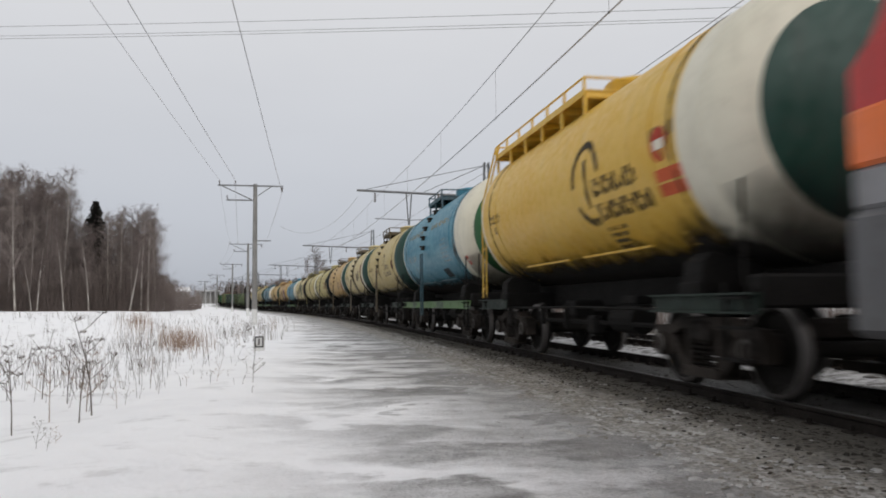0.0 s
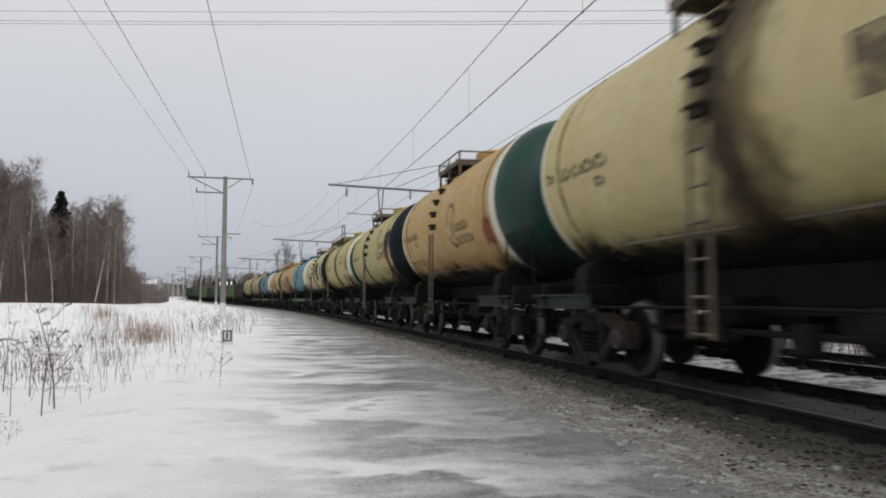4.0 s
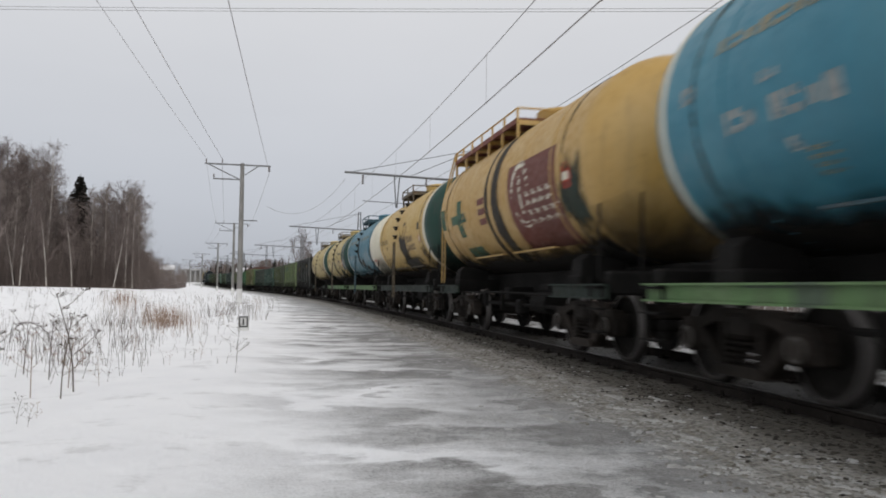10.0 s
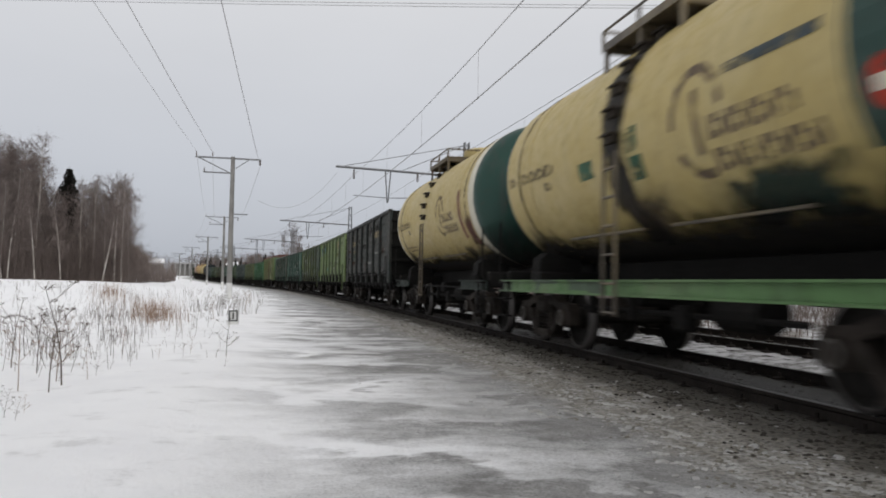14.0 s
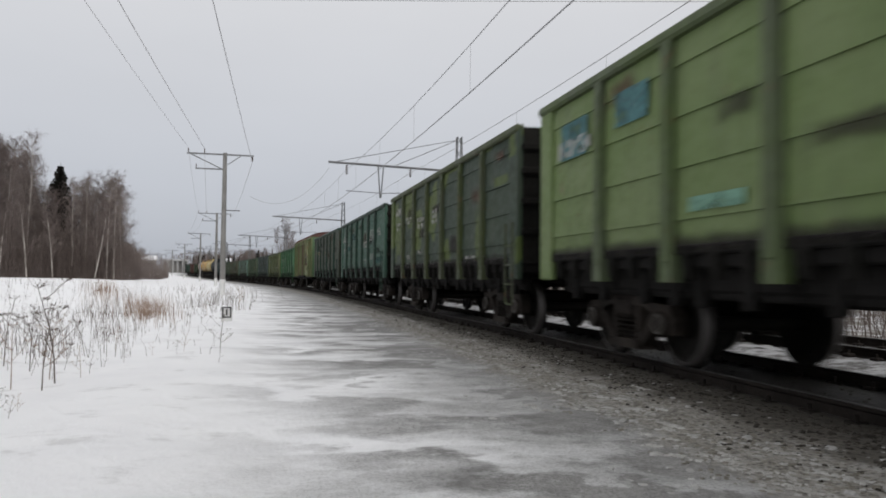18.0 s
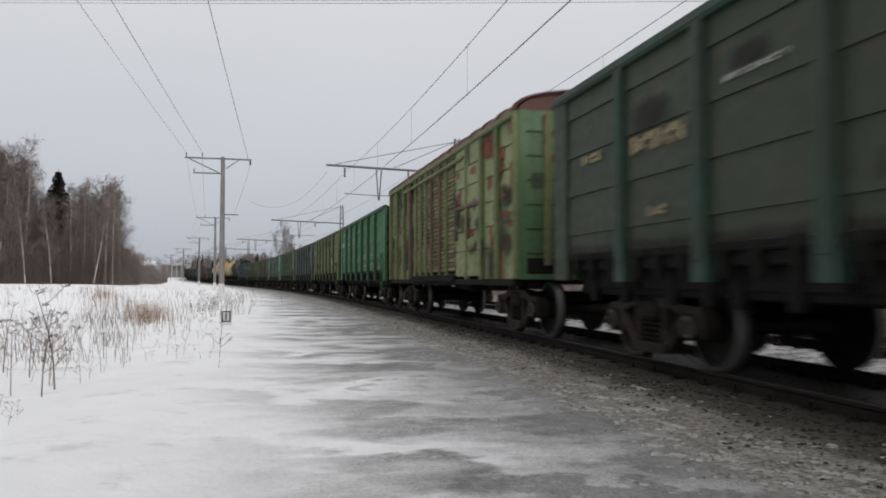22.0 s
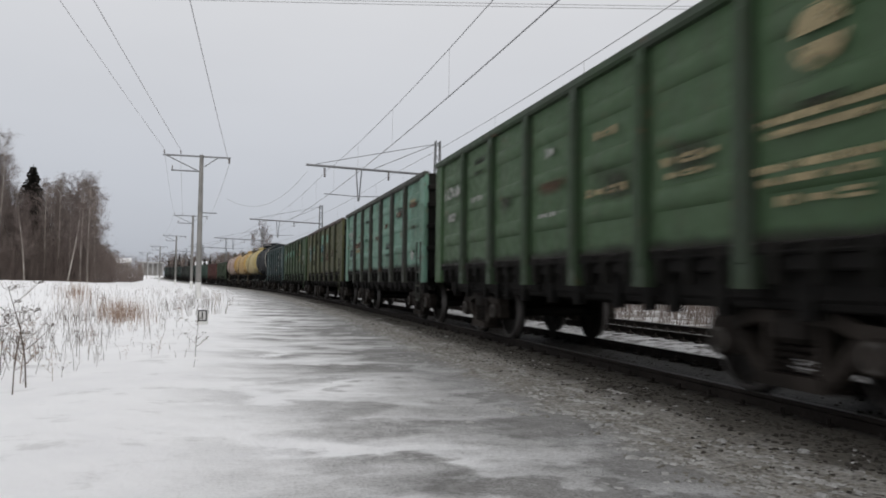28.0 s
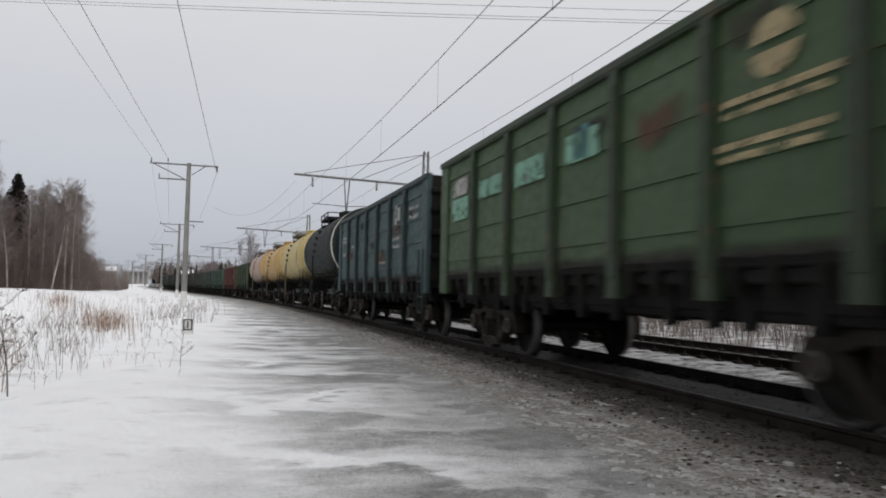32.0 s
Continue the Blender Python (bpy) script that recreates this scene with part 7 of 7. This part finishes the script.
def build_grove():
    rnd = random.Random(5)
    kinds = [("birch%d" % i, 15.0 + (i % 3), 0.8 + 0.15 * (i % 3)) for i in range(6)]
    n = 0
    # the front edge of the grove, from the nearer trees at the outside to its far corner
    for i in range(72):
        f = rnd.random()
        px = -230 + 450 * f
        d = 84 + 34 * f + rnd.uniform(0, 26)
        k, h, de = kinds[rnd.randrange(6)]
        want = (14.2 if px > 50 else 19.5) * rnd.uniform(0.6, 1.08) * (d / 112)
        want = min(max(want, 8), 20.0)
        x, y = at_view(px, d)
        white = rnd.random() < 0.34
        plant_tree("birch_tree" if white else "alder_tree", k, birch_meshes, (int(k[-1]) + 3, h, de), x, y, want / h, rnd.uniform(0, 360), BARK if white else BARK_DARK, TWIG_PALE if white else TWIG,
                   "bare winter birch with pale trunk at the grove" if white else "bare dark-barked tree at the grove", "tree", "trees of the grove")
    # close-set stems that fill the wood from edge to edge
    for i in range(64):
        px = -215 + 430 * (i + rnd.random()) / 64
        d = float(np.interp(px, [-230, 220], [90, 118])) + rnd.uniform(0, 20)
        top = float(np.interp(px, [-230, 0, 45, 60, 95, 115, 150, 200, 235], [22, 21, 19.5, 13.4, 12.0, 14.0, 13.4, 14.2, 12.0])) * rnd.uniform(0.82, 1.02) * d / 112
        k, h, de = kinds[rnd.randrange(6)]
        x, y = at_view(px, d)
        plant_tree("alder_tree", k, birch_meshes, (int(k[-1]) + 3, h, de), x, y, top / h, rnd.uniform(0, 360), BARK_DARK, TWIG, "bare dark-barked tree at the grove", "tree", "trees of the grove")
    for px, d, hh in ((70, 112, 13.4), (128, 110, 13.6), (150, 112, 14.5), (205, 112, 15.4), (218, 118, 14.6), (190, 111, 13.9), (12, 108, 15.5), (172, 113, 12.5), (-40, 92, 15)):
        x, y = at_view(px, d)
        k, h, de = kinds[(px + 7) % 6]
        plant_tree("birch_tree", k, birch_meshes, (int(k[-1]) + 3, h, de), x, y, hh / h, rnd.uniform(0, 360), BARK, TWIG_PALE, "bare winter birch with pale trunk at the grove", "tree", "trees of the grove")
    x, y = at_view(104, 117)
    plant_tree("spruce_tree", "spruce", spruce_meshes, (2, 14.6), x, y, 1.2, 0, BARK_DARK, NEEDLE, "dark green spruce among bare birches", "tree")
    x, y = at_view(122, 121)
    plant_tree("spruce_tree", "spruce", spruce_meshes, (2, 14.6), x, y, 0.8, 90, BARK_DARK, NEEDLE, "dark green spruce among bare birches", "tree")
    # slim leaning stems along the front edge
    for i in range(7):
        px = rnd.uniform(-150, 205)
        x, y = at_view(px, float(np.interp(px, [-230, 220], [83, 110])))
        k, h, de = kinds[i % 6]
        ob = plant_tree("birch_tree", "slim%d" % (i % 3), birch_meshes, (40 + i % 3, 11.0, 0.45), x, y, rnd.uniform(0.7, 1.05), rnd.uniform(0, 360), BARK, TWIG,
                        "slim leaning birch with white bark", "tree", "trees of the grove")
        ob.rotation_euler = (radians(rnd.uniform(-9, 9)), radians(rnd.uniform(-9, 9)), ob.rotation_euler[2])
    # bare trees across the line, seen over the train
    for px, d, hh in ((505, 150, 12.5), (515, 154, 11.5), (497, 158, 11.0), (522, 150, 10.0), (545, 170, 8.5), (470, 190, 8.0), (452, 200, 7.0)):
        x, y = at_view(px, d)
        k, h, de = kinds[px % 6]
        plant_tree("birch_tree", k, birch_meshes, (int(k[-1]) + 3, h, de), x, y, hh / h, rnd.uniform(0, 360), BARK, TWIG, "bare birch beyond the far track", "tree", "trees across the line")


build_grove()


def build_undergrowth():
    """Bare brushwood that fills the grove's foot."""
    rnd = random.Random(21)
    m = Mesh()
    for i in range(9000):
        px = rnd.uniform(-250, 300)
        d = float(np.interp(px, [-250, 220, 300], [84, 112, 190])) + rnd.expovariate(1 / 14.0)
        x, y = at_view(px, d)
        s, l = nearest(x, y)
        z = ground_z(l, s) - 0.05
        h = rnd.uniform(1.5, 9.5) * (1 if px < 230 else 0.7)
        r = rnd.uniform(0.012, 0.034)
        a = Vector((x, y, z))
        b = a + Vector((rnd.gauss(0, 0.12) * h, rnd.gauss(0, 0.12) * h, h))
        m.add([a - Vector((r, 0, 0)), a + Vector((r * 0.5, r, 0)), a + Vector((r * 0.5, -r, 0)), b], [(0, 1, 3), (1, 2, 3), (2, 0, 3)])
        for k in range(4):
            c = a.lerp(b, rnd.uniform(0.3, 0.95))
            e = c + Vector((rnd.gauss(0, 0.4), rnd.gauss(0, 0.4), rnd.uniform(0.3, 1.1)))
            m.add([c - Vector((0.012, 0, 0)), c + Vector((0.012, 0, 0)), e], [(0, 1, 2)])
    tagged(part("brushwood", m, BRUSH), "bare brown brushwood at the foot of the grove", "brushwood", kind="stuff")


build_undergrowth()


def build_far_woods():
    """Woods along the horizon, bare and mixed with conifers."""
    rnd = random.Random(9)
    m, g = Mesh(), Mesh()

    def bare(x, y, z, h):
        m.tube((x, y, z), (x, y, z + h), 0.14, 0.03, 4, False)
        for k in range(26):
            f = rnd.uniform(0.2, 1)
            az = rnd.uniform(0, 6.28)
            ln = h * 0.32 * (1.1 - f) + 0.9
            a = Vector((x, y, z + h * f))
            b = a + Vector((math.cos(az) * ln, math.sin(az) * ln, ln * rnd.uniform(0.3, 1)))
            m.tube(a, b, 0.10, 0.02, 3, False)
            for q in range(2):
                c = a.lerp(b, rnd.uniform(0.3, 0.9))
                m.tube(c, c + Vector((rnd.gauss(0, 0.8), rnd.gauss(0, 0.8), rnd.uniform(0, 1.1))), 0.06, 0.015, 3, False)

    def fir(x, y, z, h):
        for k in range(9):
            f = k / 9
            r = 0.17 * h * (1 - f) + 0.2
            a = rnd.uniform(0, 6)
            n = 6
            top = (x, y, z + h * min(1, f + 0.3))
            ring = [(x + r * rnd.uniform(0.6, 1.1) * math.cos(a + 6.283 * i / n), y + r * rnd.uniform(0.6, 1.1) * math.sin(a + 6.283 * i / n), z + h * (0.1 + f * 0.85)) for i in range(n)]
            g.add(ring + [top], [(i, (i + 1) % n, n) for i in range(n)])

    for i in range(560):
        px = rnd.uniform(-260, 560)
        d = rnd.uniform(215, 300) if px < 235 else rnd.uniform(290, 420)
        if 340 < px < 560:
            d = rnd.uniform(330, 520)
        x, y = at_view(px, d)
        s, l = nearest(x, y)
        if abs(l - 2) < 14:
            continue
        z = ground_z(l, s)
        top = 58 if px < 200 else float(np.interp(px, [200, 240, 290, 340, 420, 560], [58, 50, 34, 30, 34, 58]))
        h = top / 1370 * d * rnd.uniform(0.7, 1.1)
        (bare if rnd.random() < (0.8 if px < 300 else 0.55) else fir)(x, y, z, h)
    for i in range(230):
        px = rnd.uniform(225, 470)
        d = rnd.uniform(420, 620)
        x, y = at_view(px, d)
        s, l = nearest(x, y)
        if abs(l - 2) < 14:
            continue
        (bare if rnd.random() < 0.9 else fir)(x, y, ground_z(l, s), 40 / 1370 * d * rnd.uniform(0.75, 1.1))
    # along the far side of the line, to the edge of view
    for i in range(240):
        s = rnd.uniform(6, 240)
        l = rnd.uniform(24, 60)
        x, y, th = on_line(s, l)
        (bare if rnd.random() < 0.7 else fir)(x, y, ground_z(l, s), rnd.uniform(4, 8))
    for i in range(5200):
        s = 1.0 + 110 * rnd.random() ** 1.4
        l = rnd.uniform(9.5, 22)
        x, y, th = on_line(s, l)
        z = ground_z(l, s)
        h = rnd.uniform(0.8, 3.0)
        a = Vector((x, y, z))
        b = a + Vector((rnd.gauss(0, 0.25) * h, rnd.gauss(0, 0.25) * h, h))
        r = 0.012
        m.add([a - Vector((r, 0, 0)), a + Vector((r, 0, 0)), b, a + Vector((0, r, 0)), a - Vector((0, r, 0))], [(0, 1, 2), (3, 4, 2)])
        for k in range(3):
            c = a.lerp(b, rnd.uniform(0.2, 0.9))
            e = c + Vector((rnd.gauss(0, 0.3), rnd.gauss(0, 0.3), rnd.uniform(0.1, 0.6)))
            m.add([c - Vector((0.008, 0, 0)), c + Vector((0.008, 0, 0)), e], [(0, 1, 2)])
    a = part("far_wood", m, BRUSH)
    tagged(a, "bare brown wood along the horizon", "woods", kind="stuff")
    b = part("far_conifers", g, NEEDLE)
    tagged(b, "dark conifers standing in the far wood", "woods", kind="stuff")


build_far_woods()


def build_far_houses():
    wall = plain("far_wall", (0.32, 0.31, 0.30), 0.9, 0, 0.2, 1, 0.1)
    snowy = plain("roof_snow", (0.86, 0.87, 0.89), 0.8, 0, 0.06, 1, 0.1)
    dark = plain("far_dark", (0.05, 0.05, 0.055), 0.6, 0, 0.2, 1, 0.05)
    for px, d, w, h, zb in ((266, 330, 5.5, 3.4, 4.4), (400, 420, 5.5, 3.0, 6.0)):
        x, y = at_view(px, d)
        t = thing("house", pose(x, y, zb - 0.5, 0, 0, 15), "small grey house with snow-covered roof on the rise", "house")
        part("wall", Mesh().box((0, 0, h / 2), (w, 6, h), 0.05), wall, t)
        part("roof", Mesh().prism([(-3.4, h), (3.4, h), (0, h + 2.0)], -w / 2 - 0.4, w / 2 + 0.4), snowy, t, "snow-covered gable roof")
        for k in (-0.28, 0.0, 0.28):
            part("window", Mesh().box((k * w, -3.02, h * 0.55), (0.9, 0.06, 1.1), 0.01), dark, t)
    x, y = at_view(312, 262)
    s, l = nearest(x, y)
    t = thing("loading_shed", pose(x, y, ground_z(l, s), 0, 0, 18), "low pale concrete shed beside the distant line", "shed")
    part("roof_beam", Mesh().box((0, 0, 5.0), (8.4, 3.0, 0.5), 0.05), plain("pale_concrete", (0.42, 0.42, 0.42), 0.9, 0, 0.2, 1, 0.1), t)
    part("back_wall", Mesh().box((0, 1.3, 2.4), (8.0, 0.3, 4.8), 0.02), wall, t)
    part("base", Mesh().box((0, 0, 0.3), (8.4, 3.2, 0.8), 0.05), snowy, t, "snow-covered plinth")
    for k in np.linspace(-3.9, 3.9, 6):
        part("column", Mesh().box((k, -1.2, 2.5), (0.4, 0.4, 4.8), 0.03), plain("pale_concrete", (0.42, 0.42, 0.42), 0.9, 0, 0.2, 1, 0.1), t)


build_far_houses()

# ---- dry weeds in the snow ----
STRAW = plain("dry_straw", (0.32, 0.24, 0.18), 0.85, 0, 0.4, 2, 0.1, (0.22, 0.15, 0.12))
STALK = plain("dry_stalk", (0.13, 0.105, 0.085), 0.85, 0, 0.4, 3, 0.1)


def weed_mesh(seed, h, arms=5):
    """A dead umbel plant: thin stem, forked arms, ray heads."""
    rnd = random.Random(seed)
    m = Mesh()
    bend = Vector((rnd.uniform(-0.16, 0.16), rnd.uniform(-0.16, 0.16), 0)) * h
    pts = [Vector((0, 0, h * f)) + bend * f * f for f in (0, 0.3, 0.6, 1)]
    m.path(pts, [0.0065, 0.0055, 0.0045, 0.0025], 5)

    def head(b, r):
        for k in range(9):
            az = rnd.uniform(0, 6.28)
            e = b + Vector((math.cos(az) * r, math.sin(az) * r, r * rnd.uniform(0.3, 0.9)))
            m.tube(b, e, 0.0016, 0.0012, 3)
            m.box(e, (0.009, 0.009, 0.007))

    head(pts[-1], 0.055)
    for i in range(arms):
        f = rnd.uniform(0.3, 0.9)
        a = Vector((0, 0, h * f)) + bend * f * f
        az = rnd.uniform(0, 6.28)
        ln = h * rnd.uniform(0.15, 0.38)
        b = a + Vector((math.cos(az) * ln * 0.8, math.sin(az) * ln * 0.8, ln * rnd.uniform(0.5, 1)))
        m.path([a, a.lerp(b, 0.5) + Vector((0, 0, -0.012)), b], [0.0034, 0.0028, 0.002], 4)
        head(b, 0.035)
        if rnd.random() < 0.5:
            c = a.lerp(b, 0.5)
            m.tube(c, c + Vector((rnd.gauss(0, 0.08), rnd.gauss(0, 0.08), 0.08)), 0.002, 0.0015, 3)
    return m


def build_weeds():
    rnd = random.Random(3)
    kinds = [shape("weed%d" % i, lambda: weed_mesh(i, 0.75, 4 + i)) for i in range(5)]
    # single dead plants near the path, by bearing and distance
    spots = [(28, 7.3, 0.62), (82, 7.0, 0.75), (105, 7.6, 0.95), (95, 7.9, 0.6), (60, 8.4, 0.7), (14, 8.6, 0.75), (150, 7.9, 0.3), (165, 8.2, 0.25), (190, 10.5, 0.55), (210, 11, 0.4), (240, 11.6, 0.35),
             (225, 9.0, 0.25), (330, 10.4, 0.25), (394, 10.2, 0.52), (318, 10.0, 0.2), (275, 9.9, 0.2), (5, 5.6, 0.22), (25, 5.5, 0.18), (40, 5.8, 0.15), (-40, 6.5, 0.7), (-90, 6.9, 0.8), (120, 9.5, 0.5), (340, 16, 0.5),
             (360, 17, 0.45), (425, 23, 0.7), (415, 24, 0.6), (380, 24, 0.6), (370, 22, 0.6)]
    for i, (px, d, h) in enumerate(spots):
        x, y = at_view(px, d)
        s, l = nearest(x, y)
        ob = part("dead_weed", kinds[i % 5], STALK if i % 3 else STRAW, at=pose(x, y, ground_z(l, s) - 0.03, 0, 0, rnd.uniform(0, 360)))
        ob.scale = (h / 0.75,) * 3
        tagged(ob, "dead brown weed standing in the snow", "weed", "dead weeds by the path")
    def stalk(m, x, y, h, r=0.004, lean=0.1):
        s, l = nearest(x, y)
        z = ground_z(l, s) - 0.02
        dx, dy = rnd.gauss(0, lean) * h, rnd.gauss(0, lean) * h
        p, q, e = Vector((x, y, z)), Vector((x + dx * 0.4, y + dy * 0.4, z + h * 0.6)), Vector((x + dx * 1.3, y + dy * 1.3, z + h))
        u = Vector((r, 0, 0))
        m.add([p - u, p + u, q + u * 0.8, q - u * 0.8, e], [(0, 1, 2, 3), (3, 2, 4)])
        for k in range(rnd.randrange(4)):
            c = q.lerp(e, rnd.random())
            f = c + Vector((rnd.gauss(0, 0.07), rnd.gauss(0, 0.07), rnd.uniform(0.02, 0.12)))
            m.add([c - u * 0.6, c + u * 0.6, f], [(0, 1, 2)])

    def clusters(m, spots, thin, lean):
        for cx, cy, w, dpt, n, h in spots:
            for i in range(n):
                x, y = at_view(cx + rnd.gauss(0, w), max(cy * 0.7, cy + rnd.gauss(0, dpt)))
                stalk(m, x, y, h * rnd.uniform(0.35, 1.1), thin + cy * 0.00011, lean)

    tuft, stems = Mesh(), Mesh()
    clusters(tuft, ((266, 26, 22, 3.5, 250, 0.7), (240, 30, 34, 6, 120, 0.75), (185, 46, 16, 4, 170, 0.9), (290, 22, 20, 3, 60, 0.5)), 0.0018, 0.09)
    clusters(stems, ((205, 34, 40, 8, 170, 0.6), (400, 34, 30, 9, 140, 0.6), (350, 45, 60, 14, 150, 0.6), (60, 22, 90, 8, 110, 0.5), (120, 32, 110, 12, 150, 0.5), (20, 12, 60, 3, 90, 0.45),
                     (130, 14, 60, 4, 110, 0.45), (-60, 18, 80, 8, 90, 0.5), (310, 13, 60, 2.5, 40, 0.22), (200, 18, 50, 4, 110, 0.45), (80, 9.5, 40, 1.2, 40, 0.3), (100, 60, 160, 14, 200, 0.7)), 0.0014, 0.24)
    tagged(part("dry_grass", tuft, STRAW), "dry reddish grass stalks sticking out of the snow", "grass", kind="stuff")
    tagged(part("dry_stems", stems, STALK), "thin grey-brown dead stems scattered over the snow", "grass", kind="stuff")
    # rough grass in the snow beyond the far track
    m = Mesh()
    for i in range(1500):
        s, l = rnd.uniform(2, 70), rnd.uniform(7.4, 16)
        x, y, th = on_line(s, l)
        stalk(m, x, y, rnd.uniform(0.15, 0.6), 0.004)
    tagged(part("rough_grass", m, STALK), "dead grey grass in the snow beyond the far track", "grass", kind="stuff")


build_weeds()


# ---- motion of the train ----
def travelled(t):
    """Metres that the train has run past the reference point at t seconds."""
    return -5.9 + 10.40 * t + 0.0065 * t * t


# play in the couplers, by the first words of a wagon's label
SLACK = {"lemon tank": -0.35, "teal green gondola wagon with white lettering": 0.22, "dark grey-green gondola": 0.24, "worn pale green box": 0.24}


def motions():
    times = [i * 0.5 for i in range(65)]
    d = 1.04
    for ob, ln in WAGONS:
        rows = []
        shift = next((v for k, v in SLACK.items() if ob.get("label", "").startswith(k)), 0.0)
        for t in times:
            s = d + ln / 2 + shift - travelled(t)
            rows.append((t, line_pose(s, 0.0, float(rise(s)))))
        walk(ob, rows)
        d += ln
    walk(LOCO, [(t, line_pose(-8.35 - travelled(t), 0.0, 0.0)) for t in times])
    # the wheels roll; alike wheelsets share one turning
    step = 2.0 / FPS
    for side in (-1, 1):
        rows = []
        for i in range(int(32.0 / step) + 1):
            t = i * step
            a = travelled(t) / WHEEL_R
            rows.append((t, Matrix.Translation((0, side * 0.925, WHEEL_R)) @ Matrix.Rotation(a % (2 * math.pi), 4, "X")))
        first = WHEELS[side][0]
        walk(first, rows)
        act, slot = first.animation_data.action, first.animation_data.action_slot
        for w in WHEELS[side][1:]:
            w.rotation_mode = "QUATERNION"
            w.animation_data_create()
            w.animation_data.action = act
            w.animation_data.action_slot = slot


motions()
